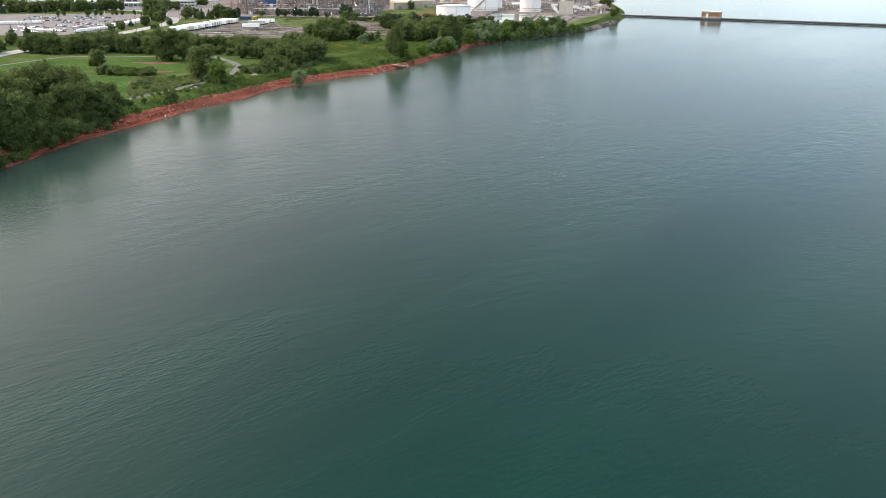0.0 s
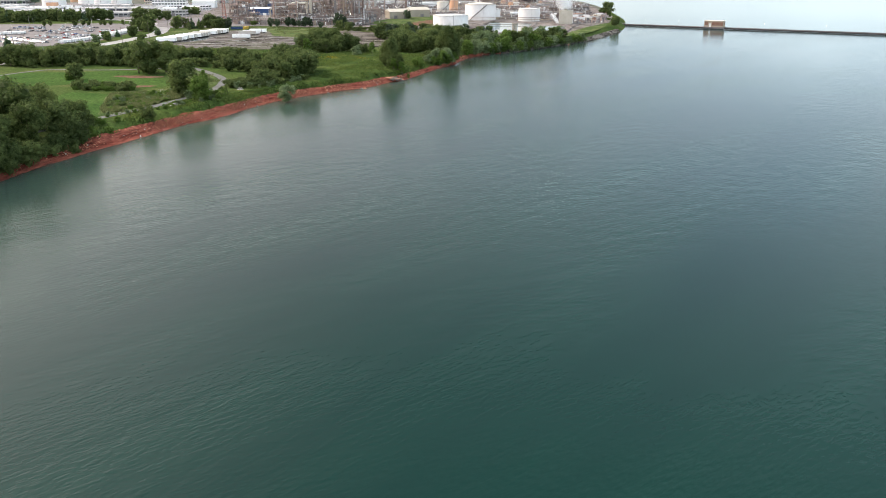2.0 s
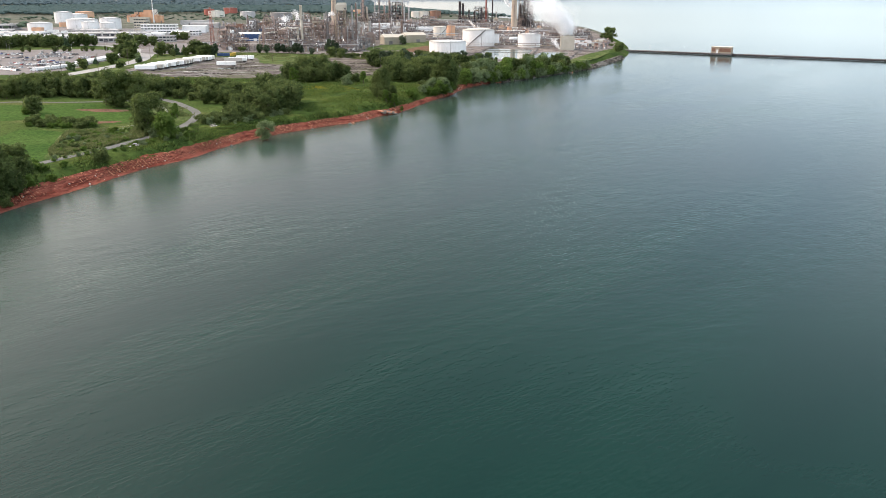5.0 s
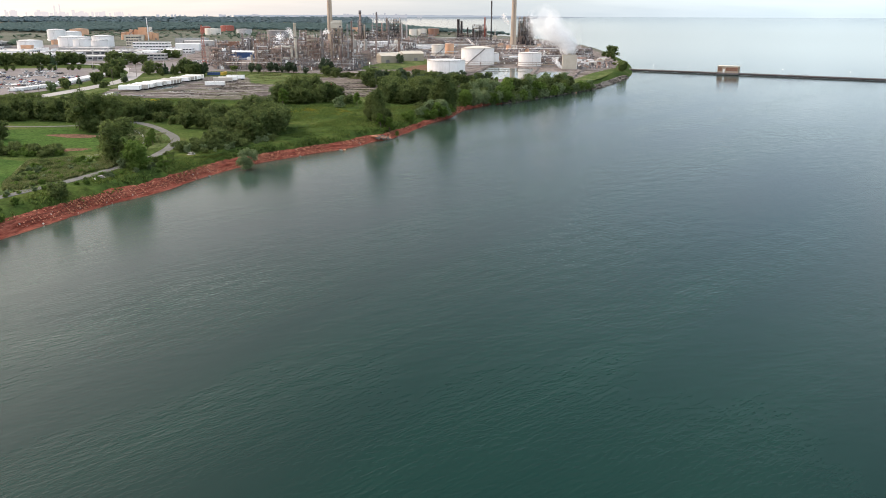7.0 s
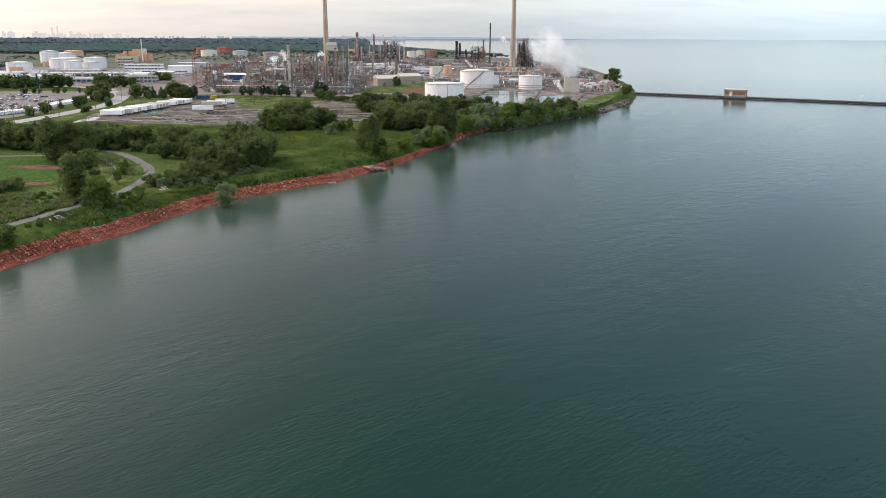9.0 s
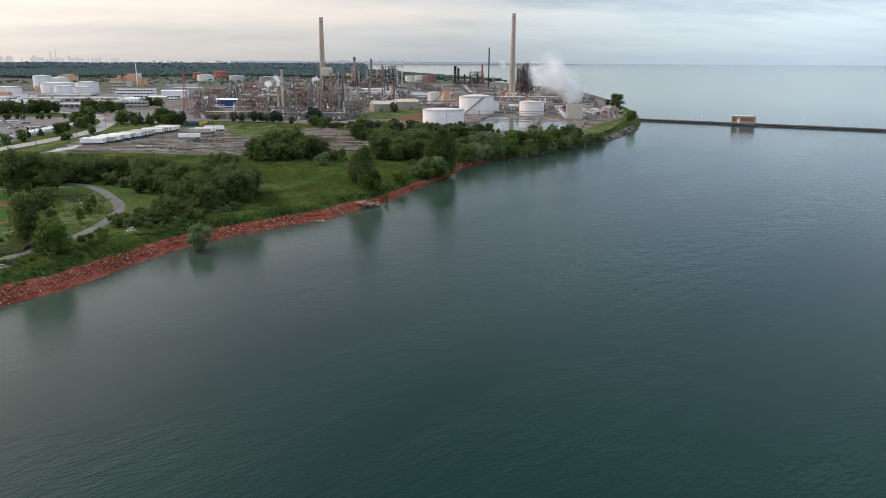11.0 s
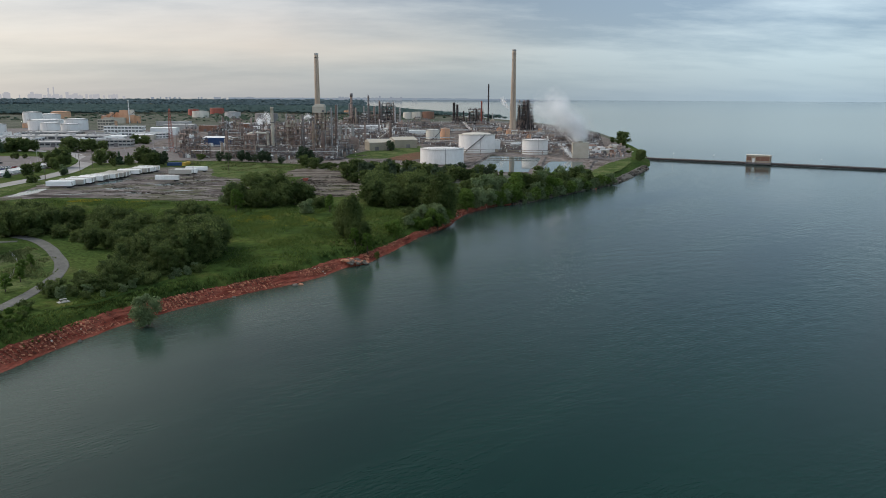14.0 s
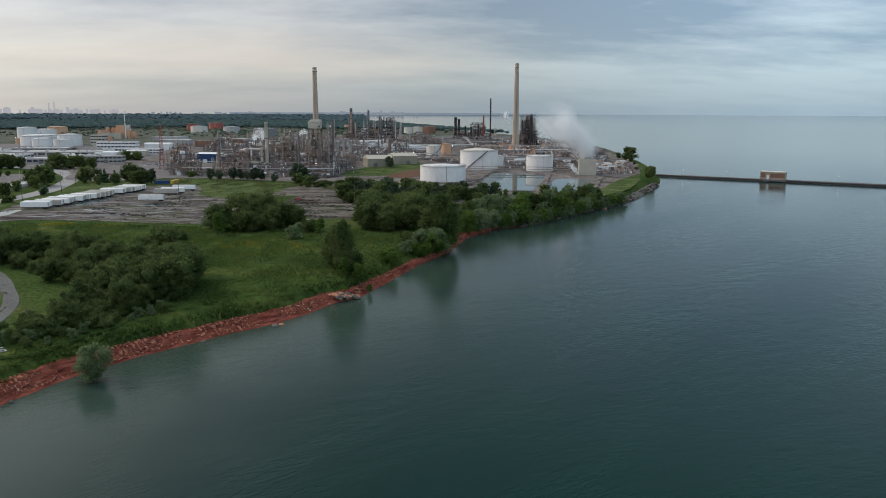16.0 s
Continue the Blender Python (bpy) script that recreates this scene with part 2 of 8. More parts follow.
        ragged = N("ShaderNodeMath")
        ragged.operation = "MULTIPLY_ADD"
        L(waves(0.035, 1.0, 1.0, 0, 4), ragged.inputs[0])
        ragged.inputs[1].default_value = 60.0
        L(off.outputs[0], ragged.inputs[2])
        cloudy = N("ShaderNodeMapRange")
        cloudy.interpolation_type = "SMOOTHSTEP"
        cloudy.inputs["From Min"].default_value, cloudy.inputs["From Max"].default_value = 25.0, 115.0
        cloudy.inputs["To Min"].default_value, cloudy.inputs["To Max"].default_value = 1.0, 0.0
        L(ragged.outputs[0], cloudy.inputs["Value"])
        silt_sky_mix = N("ShaderNodeMixRGB")
        L(cloudy.outputs[0], silt_sky_mix.inputs[0])
        L(ramp.outputs[0], silt_sky_mix.inputs[1])
        silt_sky_mix.inputs[2].default_value = (*silt_sky, 1)
        L(silt_sky_mix.outputs[0], b.inputs["Base Color"])
    b.inputs["IOR"].default_value = 1.333
    b.inputs["Specular IOR Level"].default_value = 0.29
    return m


def meadow_material(name, colours, s_big, s_fine, bump, stretch=None):
    """Rough grassland: several greens and straw in drifts of two sizes."""
    m = bpy.data.materials.new(name)
    m.use_nodes = True
    nt = m.node_tree
    N, L = nt.nodes.new, nt.links.new
    b = nt.nodes["Principled BSDF"]
    pos = N("ShaderNodeNewGeometry").outputs["Position"]
    if stretch:
        mp = N("ShaderNodeMapping")
        mp.inputs["Scale"].default_value = stretch
        mp.inputs["Rotation"].default_value = (0, 0, radians(8))
        L(pos, mp.inputs[0])
        pos = mp.outputs[0]

    def nz(s, d, r=0.6):
        n = N("ShaderNodeTexNoise")
        n.inputs["Scale"].default_value, n.inputs["Detail"].default_value, n.inputs["Roughness"].default_value = s, d, r
        L(pos, n.inputs["Vector"])
        return n.outputs["Fac"]

    ramp = N("ShaderNodeValToRGB")
    e = ramp.color_ramp.elements
    e[0].position, e[0].color = 0.34, (*colours[0], 1)
    e[1].position, e[1].color = 0.66, (*colours[-1], 1)
    for i, c in enumerate(colours[1:-1]):
        x = e.new(0.34 + 0.32 * (i + 1) / (len(colours) - 1))
        x.color = (*c, 1)
    L(nz(s_big, 5, 0.65), ramp.inputs[0])
    hsv = N("ShaderNodeHueSaturation")
    mr = N("ShaderNodeMapRange")
    mr.inputs["From Min"].default_value, mr.inputs["From Max"].default_value = 0.34, 0.66
    mr.inputs["To Min"].default_value, mr.inputs["To Max"].default_value = 0.45, 1.5
    L(nz(s_fine, 7, 0.75), mr.inputs["Value"])
    L(mr.outputs[0], hsv.inputs["Value"])
    L(ramp.outputs[0], hsv.inputs["Color"])
    L(hsv.outputs[0], b.inputs["Base Color"])
    b.inputs["Roughness"].default_value, b.inputs["Specular IOR Level"].default_value = 1.0, 0.02
    bu = N("ShaderNodeBump")
    bu.inputs["Strength"].default_value, bu.inputs["Distance"].default_value = bump, 0.5
    L(nz(s_fine, 4), bu.inputs["Height"])
    L(bu.outputs[0], b.inputs["Normal"])
    return m


def let_light_through(m, amount):
    """Leaves: part of the light passes to the other side."""
    nt = m.node_tree
    b, out = nt.nodes["Principled BSDF"], nt.nodes["Material Output"]
    tr, mix = nt.nodes.new("ShaderNodeBsdfTranslucent"), nt.nodes.new("ShaderNodeMixShader")
    nt.links.new(b.inputs["Base Color"].links[0].from_socket, tr.inputs["Color"])
    mix.inputs[0].default_value = amount
    nt.links.new(b.outputs[0], mix.inputs[1])
    nt.links.new(tr.outputs[0], mix.inputs[2])
    nt.links.new(mix.outputs[0], out.inputs["Surface"])
    return m


M_WATER = water_material("lake_water", (0.0030, 0.0238, 0.0192), 0.20, 0.58, 0.23, (0.037, 0.061, 0.046))
M_POND = water_material("pond_water", (0.05, 0.09, 0.09), 0.02, 0.05, 0.02)
M_LAND = meadow_material("rough_grassland", [(0.032, 0.054, 0.015), (0.044, 0.071, 0.018), (0.058, 0.083, 0.022), (0.084, 0.094, 0.032)], 0.03, 0.7, 0.5)
M_MEADOW = meadow_material("tall_meadow_grass", [(0.027, 0.046, 0.012), (0.037, 0.061, 0.015), (0.051, 0.075, 0.018), (0.084, 0.090, 0.026)], 0.05, 0.32, 1.0)
M_LAWN = meadow_material("mown_grass", [(0.032, 0.068, 0.015), (0.042, 0.082, 0.018), (0.053, 0.091, 0.022)], 0.05, 0.8, 0.2)
M_SCRUB = meadow_material("weedy_scrub", [(0.042, 0.067, 0.022), (0.063, 0.091, 0.028), (0.090, 0.112, 0.040), (0.128, 0.131, 0.068)], 0.1, 1.0, 0.5)
M_GRAVEL = meadow_material("gravel_yard", [(0.052, 0.043, 0.040), (0.098, 0.083, 0.077), (0.195, 0.172, 0.163), (0.072, 0.074, 0.042), (0.122, 0.104, 0.096)], 0.08, 0.4, 0.3, (0.3, 1.0, 1.0))
M_YARD = meadow_material("plant_yard", [(0.068, 0.057, 0.050), (0.130, 0.108, 0.096), (0.21, 0.183, 0.170), (0.095, 0.084, 0.064)], 0.06, 0.35, 0.3)
M_DIRT = meadow_material("dark_wet_gravel", [(0.052, 0.043, 0.036), (0.100, 0.083, 0.070), (0.175, 0.153, 0.132), (0.07, 0.072, 0.036)], 0.1, 0.5, 0.3, (0.35, 1.0, 1.0))
M_SOIL = meadow_material("bare_red_soil", [(0.098, 0.058, 0.042), (0.155, 0.082, 0.056), (0.095, 0.088, 0.047)], 0.12, 1.0, 0.4)
M_FIELD = meadow_material("dull_olive_field", [(0.066, 0.078, 0.056), (0.092, 0.102, 0.074), (0.135, 0.130, 0.108), (0.080, 0.088, 0.066)], 0.02, 0.15, 0.2, (0.3, 1.0, 1.0))
M_LOT = surface("car_park_asphalt", (0.075, 0.065, 0.062), (0.185, 0.163, 0.157), 0.85, 0.09, 9, 0.2, coords="World")
M_ROAD = surface("pale_road", (0.22, 0.208, 0.20), (0.33, 0.312, 0.30), 0.85, 0.06, 14, 0.1, coords="World")
M_PATH = surface("grey_footpath", (0.062, 0.061, 0.056), (0.150, 0.146, 0.134), 0.9, 0.13, 9, 0.2, coords="World")
M_CLAY = meadow_material("red_clay", [(0.100, 0.028, 0.020), (0.185, 0.047, 0.031), (0.235, 0.075, 0.051), (0.135, 0.036, 0.025)], 0.42, 1.1, 0.9, (0.22, 0.22, 2.4))
M_CLAYSTONE = surface("red_shale_stone", (0.12, 0.034, 0.021), (0.45, 0.195, 0.115), 0.85, 0.5, 5, 0.4, coords="World", island=1.3)
M_ROCK = surface("grey_boulder", (0.036, 0.030, 0.025), (0.145, 0.124, 0.104), 0.85, 0.6, 5, 0.5, coords="World", island=0.9)
M_PALESTONE = surface("pale_concrete_rubble", (0.40, 0.36, 0.31), (0.62, 0.57, 0.50), 0.85, 0.6, 5, 0.4, coords="World", island=0.8)
M_LEAF = surface("green_leaves", (0.061, 0.089, 0.028), (0.125, 0.161, 0.053), 0.6, 0.25, 5, 0, island=0.42, random_hue=0.35, spec=0.06)
M_LEAF_DARK = surface("dark_green_leaves", (0.061, 0.089, 0.030), (0.130, 0.167, 0.057), 0.6, 0.25, 5, 0, island=0.42, random_hue=0.3, spec=0.06)
M_LEAF_PALE = surface("grey_green_leaves", (0.109, 0.154, 0.069), (0.198, 0.253, 0.129), 0.6, 0.25, 5, 0, island=0.42, random_hue=0.3, spec=0.06)
M_LEAF_FRESH = surface("light_green_leaves", (0.069, 0.124, 0.022), (0.139, 0.208, 0.051), 0.6, 0.25, 5, 0, island=0.42, random_hue=0.3, spec=0.06)
for m in (M_LEAF, M_LEAF_DARK, M_LEAF_PALE, M_LEAF_FRESH):
    let_light_through(m, 0.52)
M_NEEDLE = surface("dark_needles", (0.029, 0.055, 0.026), (0.058, 0.101, 0.042), 0.7, 0.3, 5, 0, island=0.5, random_hue=0.3, spec=0.2)
M_BARK = surface("brown_bark", (0.06, 0.045, 0.035), (0.13, 0.105, 0.085), 0.9, 1.5, 5, 0.6)
# the haze before far trees is put into their base colours
M_WOODS = surface("hazed_far_woods", (0.098, 0.148, 0.140), (0.138, 0.195, 0.180), 0.9, 0.01, 9, 0, coords="World", island=0.15, spec=0.05)
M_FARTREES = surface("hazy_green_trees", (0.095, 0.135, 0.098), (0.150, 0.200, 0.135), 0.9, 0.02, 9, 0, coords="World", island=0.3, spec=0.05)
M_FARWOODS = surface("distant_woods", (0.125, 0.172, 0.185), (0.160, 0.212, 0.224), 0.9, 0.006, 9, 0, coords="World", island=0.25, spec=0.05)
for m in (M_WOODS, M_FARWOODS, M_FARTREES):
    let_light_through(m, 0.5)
M_TANK = surface("white_tank_paint", (0.580, 0.550, 0.520), (0.760, 0.735, 0.710), 0.5, 0.12, 10, 0.05, streak=(1, 1, 0.25))
M_CREAM = surface("cream_tank_paint", (0.50, 0.455, 0.385), (0.66, 0.61, 0.53), 0.55, 0.12, 10, 0.05, streak=(1, 1, 0.25))
M_ORANGE = surface("weathered_orange_paint", (0.470, 0.245, 0.145), (0.660, 0.390, 0.240), 0.65, 0.15, 9, 0.1, streak=(1, 1, 0.3))
M_REDPAINT = surface("dull_red_paint", (0.24, 0.06, 0.045), (0.36, 0.11, 0.075), 0.65, 0.15, 9, 0.1, streak=(1, 1, 0.3))
M_CONC = surface("buff_concrete", (0.370, 0.285, 0.215), (0.500, 0.400, 0.310), 0.85, 0.08, 12, 0.15, streak=(1, 1, 0.25))
M_CONC_GREY = surface("grey_concrete", (0.30, 0.285, 0.265), (0.44, 0.42, 0.395), 0.85, 0.15, 10, 0.2)
M_STEEL = surface("sooty_steel", (0.095, 0.088, 0.092), (0.240, 0.215, 0.207), 0.6, 0.3, 6, 0.1, metal=0.3)
M_SOOT = surface("soot_black_steel", (0.021, 0.019, 0.022), (0.075, 0.061, 0.058), 0.6, 0.3, 6, 0.1, metal=0.2)
M_RUST = surface("rusted_steel", (0.150, 0.108, 0.092), (0.360, 0.262, 0.217), 0.75, 0.3, 6, 0.2, random_hue=0.5)
M_PIPE = surface("galvanised_lagging", (0.190, 0.180, 0.175), (0.440, 0.420, 0.405), 0.55, 0.3, 6, 0.05, metal=0.15, random_hue=0.5)
M_TAN = surface("tan_steel_paint", (0.230, 0.180, 0.135), (0.410, 0.335, 0.255), 0.6, 0.3, 6, 0.1, random_hue=0.4)
M_WHITE = surface("white_sheet_metal", (0.66, 0.65, 0.63), (0.82, 0.81, 0.79), 0.45, 0.2, 8, 0.05, random_hue=0.2)
M_TRAILER = surface("dirty_white_trailer", (0.44, 0.405, 0.355), (0.86, 0.85, 0.82), 0.55, 0.35, 7, 0.05, random_hue=0.95)
M_WALLB = surface("beige_cladding", (0.390, 0.345, 0.275), (0.520, 0.470, 0.390), 0.7, 0.15, 9, 0.1)
M_SHED = surface("dull_beige_cladding", (0.255, 0.222, 0.172), (0.36, 0.318, 0.25), 0.75, 0.15, 9, 0.1)
M_LEAF_DULL = let_light_through(surface("dull_dark_leaves", (0.046, 0.068, 0.040), (0.100, 0.138, 0.078), 0.6, 0.25, 5, 0, island=0.4, random_hue=0.3, spec=0.05), 0.5)
M_BRICK = surface("buff_brick_wall", (0.32, 0.245, 0.175), (0.45, 0.36, 0.27), 0.85, 0.25, 9, 0.2)
M_ROOF = surface("grey_flat_roof", (0.290, 0.275, 0.262), (0.500, 0.480, 0.465), 0.85, 0.05, 10, 0.15)
M_BLUE = surface("blue_cladding", (0.020, 0.050, 0.125), (0.030, 0.070, 0.175), 0.5, 0.3, 6, 0.05)
M_YELLOW = surface("yellow_paint", (0.45, 0.28, 0.04), (0.58, 0.38, 0.07), 0.5, 0.3, 6, 0.05)
M_BROWN = surface("brown_red_cladding", (0.17, 0.085, 0.055), (0.27, 0.14, 0.095), 0.7, 0.2, 8, 0.1)
M_GLASS = surface("dark_window_glass", (0.02, 0.025, 0.03), (0.05, 0.06, 0.07), 0.08, 0.5, 4, 0, spec=0.8)
M_RUBBER = surface("black_rubber", (0.012, 0.012, 0.012), (0.03, 0.03, 0.03), 0.8, 2, 4, 0.1)
M_STEAM = let_light_through(surface("steam", (0.93, 0.93, 0.93), (0.97, 0.97, 0.97), 1.0, 0.2, 3, 0, spec=0.0), 0.5)
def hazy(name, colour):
    """Things so far off that only bright air shows: the haze is put in as glow."""
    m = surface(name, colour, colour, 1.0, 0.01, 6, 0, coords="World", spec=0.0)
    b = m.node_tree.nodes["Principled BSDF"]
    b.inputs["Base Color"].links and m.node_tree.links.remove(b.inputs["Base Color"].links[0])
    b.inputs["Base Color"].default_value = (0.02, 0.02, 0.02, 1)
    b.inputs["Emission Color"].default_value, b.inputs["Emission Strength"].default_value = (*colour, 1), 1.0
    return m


M_SKYLINE = hazy("haze_glow_city", (0.385, 0.385, 0.415))
M_FARTOWN = hazy("haze_glow_town", (0.225, 0.255, 0.305))
M_FARSHORE = hazy("haze_glow_shore", (0.20, 0.245, 0.305))


def car_paint():
    m = bpy.data.materials.new("car_paint")
    m.use_nodes = True
    nt = m.node_tree
    N, L = nt.nodes.new, nt.links.new
    b = nt.nodes["Principled BSDF"]
    ramp = N("ShaderNodeValToRGB")
    ramp.color_ramp.interpolation = "CONSTANT"
    tones = [(0.0, (0.72, 0.72, 0.71)), (0.46, (0.025, 0.025, 0.028)), (0.58, (0.42, 0.42, 0.43)), (0.70, (0.12, 0.12, 0.13)), (0.80, (0.28, 0.02, 0.02)),
             (0.86, (0.04, 0.07, 0.20)), (0.92, (0.60, 0.58, 0.54))]
    e = ramp.color_ramp.elements
    e[0].position, e[0].color = tones[0][0], (*tones[0][1], 1)
    e[1].position, e[1].color = tones[1][0], (*tones[1][1], 1)
    for p, c in tones[2:]:
        x = e.new(p)
        x.color = (*c, 1)
    L(N("ShaderNodeObjectInfo").outputs["Random"], ramp.inputs[0])
    L(ramp.outputs[0], b.inputs["Base Color"])
    b.inputs["Roughness"].default_value = 0.25
    b.inputs["Coat Weight"].default_value = 0.5
    return m


M_CAR = car_paint()
M_LAMPGLOW = bpy.data.materials.new("lit_lamp_lens")
M_LAMPGLOW.use_nodes = True
M_LAMPGLOW.node_tree.nodes["Principled BSDF"].inputs["Emission Color"].default_value = (1.0, 0.95, 0.85, 1)
M_LAMPGLOW.node_tree.nodes["Principled BSDF"].inputs["Emission Strength"].default_value = 9.0


# ---------------------------------------------------------------- mesh helpers
def mesh_object(name, bm, material, parent=None, label="", at=None):
    me = bpy.data.meshes.new(name)
    bm.to_mesh(me)
    bm.free()
    if material:
        me.materials.append(material)
    ob = new(name, me)
    if parent:
        ob.parent = parent
    if at:
        ob.location = at
    if label:
        ob["label"] = label
    return ob


def part(name, bm, material, parent, label=""):
    return mesh_object(name, bm, material, parent, label)


def raw_mesh(name, verts, faces, material, parent=None, smooth=False):
    me = bpy.data.meshes.new(name)
    me.from_pydata([tuple(v) for v in verts] if not isinstance(verts, np.ndarray) else verts.tolist(), [], faces if isinstance(faces, list) else faces.tolist())
    me.materials.append(material)
    if smooth:
        me.shade_smooth()
    ob = new(name, me)
    if parent:
        ob.parent = parent
    return ob


def thing(name, label, category, m=None, group=""):
    ob = new(name)
    ob.empty_display_size = 0.5
    if m is not None:
        ob.matrix_world = m
    return tagged(ob, label, category, group)


def smooth(bm):
    for f in bm.faces:
        f.smooth = True
    return bm


def box(bm, x0, y0, z0, x1, y1, z1, bevel=0.0):
    r = bmesh.ops.create_cube(bm, size=1.0, matrix=Matrix.Translation(((x0 + x1) / 2, (y0 + y1) / 2, (z0 + z1) / 2)) @ Matrix.Diagonal((x1 - x0, y1 - y0, z1 - z0, 1)))
    if bevel:
        es = {e for v in r["verts"] for e in v.link_edges}
        bmesh.ops.bevel(bm, geom=list(es), offset=bevel, segments=1, affect="EDGES")
    return bm


def ring_stack(bm, rings, seg=16, cx=0.0, cy=0.0, cap=True, arc=0.0):
    """A body of revolution: rings of (radius, height) joined from bottom to top."""
    loops = []
    for r, z in rings:
        loops.append([bm.verts.new((cx + r * math.cos(2 * math.pi * i / seg), cy + r * math.sin(2 * math.pi * i / seg), z)) for i in range(seg)])
    for a, b in zip(loops, loops[1:]):
        for i in range(seg):
            j = (i + 1) % seg
            f = bm.faces.new((a[i], a[j], b[j], b[i]))
            f.smooth = True
    if cap:
        bm.faces.new(loops[0][::-1])
        bm.faces.new(loops[-1])
    return bm


def tube(bm, pts, radius, seg=8):
    """A pipe or limb along points; radius a number or one per point."""
    rad = radius if isinstance(radius, (list, tuple)) else [radius] * len(pts)
    pts = [Vector(p) for p in pts]
    loops = []
    for k, p in enumerate(pts):
        d = (pts[min(k + 1, len(pts) - 1)] - pts[max(k - 1, 0)]).normalized()
        u = d.orthogonal().normalized() if abs(d.z) > 0.9 else d.cross(Vector((0, 0, 1))).normalized()
        v = d.cross(u)
        loops.append([bm.verts.new(p + rad[k] * (math.cos(2 * math.pi * i / seg) * u + math.sin(2 * math.pi * i / seg) * v)) for i in range(seg)])
    for a, b in zip(loops, loops[1:]):
        for i in range(seg):
            j = (i + 1) % seg
            f = bm.faces.new((a[i], a[j], b[j], b[i]))
            f.smooth = True
    bm.faces.new(loops[0][::-1])
    bm.faces.new(loops[-1])
    return bm


def spline(pts, step, closed=False):
    """Points along a Catmull-Rom curve, about step apart."""
    P = [np.array(p, float) for p in pts]
    n = len(P)
    out = []
    for i in range(n if closed else n - 1):
        a, b, c, d = (P[(i + k) % n] if closed else P[min(max(i + k, 0), n - 1)] for k in (-1, 0, 1, 2))
        m = max(1, int(np.linalg.norm(c - b) / step))
        for k in range(m):
            t = k / m
            out.append(0.5 * (2 * b + (c - a) * t + (2 * a - 5 * b + 4 * c - d) * t * t + (3 * b - a - 3 * c + d) * t ** 3))
    if not closed:
        out.append(P[-1])
    return out


def inside(poly, x, y):
    """Whether points lie in a polygon (numpy arrays)."""
    res = np.zeros(np.shape(x), bool)
    n = len(poly)
    for i in range(n):
        (x0, y0), (x1, y1) = poly[i], poly[(i + 1) % n]
        c = (y0 > y) != (y1 > y)
        with np.errstate(divide="ignore", invalid="ignore"):
            res ^= c & (x < (x1 - x0) * (y - y0) / (y1 - y0 + 1e-12) + x0)
    return res


def scatter(poly, count, apart, rng, tries=40):
    """Random places in a polygon, at least apart from each other."""
    xs, ys = [p[0] for p in poly], [p[1] for p in poly]
    out = []
    for _ in range(count * tries):
        if len(out) >= count:
            break
        p = (rng.uniform(min(xs), max(xs)), rng.uniform(min(ys), max(ys)))
        if not inside(poly, np.array([p[0]]), np.array([p[1]]))[0]:
            continue
        if all((p[0] - q[0]) ** 2 + (p[1] - q[1]) ** 2 > apart ** 2 for q in out):
            out.append(p)
    return out


# ---------------------------------------------------------------- shore and land
PLATEAU = 5.5
SHORE = [(-330, -900), (-230, -400), (-178, -60), (-150, 120), (-141, 200), (-139, 233), (-134, 265), (-125, 296), (-116, 322), (-107, 346), (-98, 363), (-90, 386),
         (-84, 404), (-75, 418), (-62, 434), (-45, 452), (-36, 463), (-30, 476), (-22, 485), (-18, 496), (-10, 520), (-3, 540), (9, 565), (15, 588),
         (21, 608), (36, 633), (57, 650), (80, 680), (112, 722), (142, 764), (170, 822), (194, 874)]
FAR_COAST = [(205, 905), (224, 976), (248, 1089), (266, 1231), (276, 1335), (285, 1445), (288, 1600), (269, 1770), (240, 2000), (150, 2300), (0, 2700),
             (-150, 3200), (-300, 4000), (-380, 4900)]
shore_line = spline(SHORE, 6.0)
coast_line = spline([SHORE[-1]] + FAR_COAST, 30.0)
LAND_POLY = [tuple(p) for p in shore_line] + [tuple(p) for p in coast_line[1:]] + [(-380, 7000), (-7000, 7000), (-7000, -7000), (-330, -7000)]


def distance_to_line(line, x, y):
    best = np.full(np.shape(x), 1e9)
    for (x0, y0), (x1, y1) in zip(line, line[1:]):
        dx, dy = x1 - x0, y1 - y0
        t = np.clip(((x - x0) * dx + (y - y0) * dy) / (dx * dx + dy * dy + 1e-9), 0, 1)
        best = np.minimum(best, np.hypot(x - x0 - t * dx, y - y0 - t * dy))
    return best


WATER_EDGE = [tuple(p) for p in shore_line] + [tuple(p) for p in coast_line[1:]]


def inland(x, y):
    d = distance_to_line(WATER_EDGE, x, y)
    return np.where(inside(LAND_POLY, x, y), d, -d)


def mound(x, y):
    """The low rise of the meadow behind the bank."""
    return 1.6 * np.exp(-((x + 62) / 34) ** 2 - ((y - 540) / 60) ** 2) + 0.9 * np.exp(-((x + 40) / 16) ** 2 - ((y - 500) / 30) ** 2)


def far_rise(x, y):
    """The country climbs gently inland."""
    r = np.clip((np.hypot(x, y) - 1900) / 2900, 0, 1)
    return 24 * r ** 1.25


def ground_height(x, y):
    d = inland(x, y)
    h = np.interp(d, [-40, -6, 0, 2.0, 4, 6.5, 8.5, 13], [-8, -2, -0.2, 0.7, 1.9, 3.6, 4.5, PLATEAU])
    k = np.clip((d - 14) / 12, 0, 1)
    return h + k * (mound(x, y) + far_rise(x, y))


def height_at(x, y):
    return float(ground_height(np.array([float(x)]), np.array([float(y)]))[0])


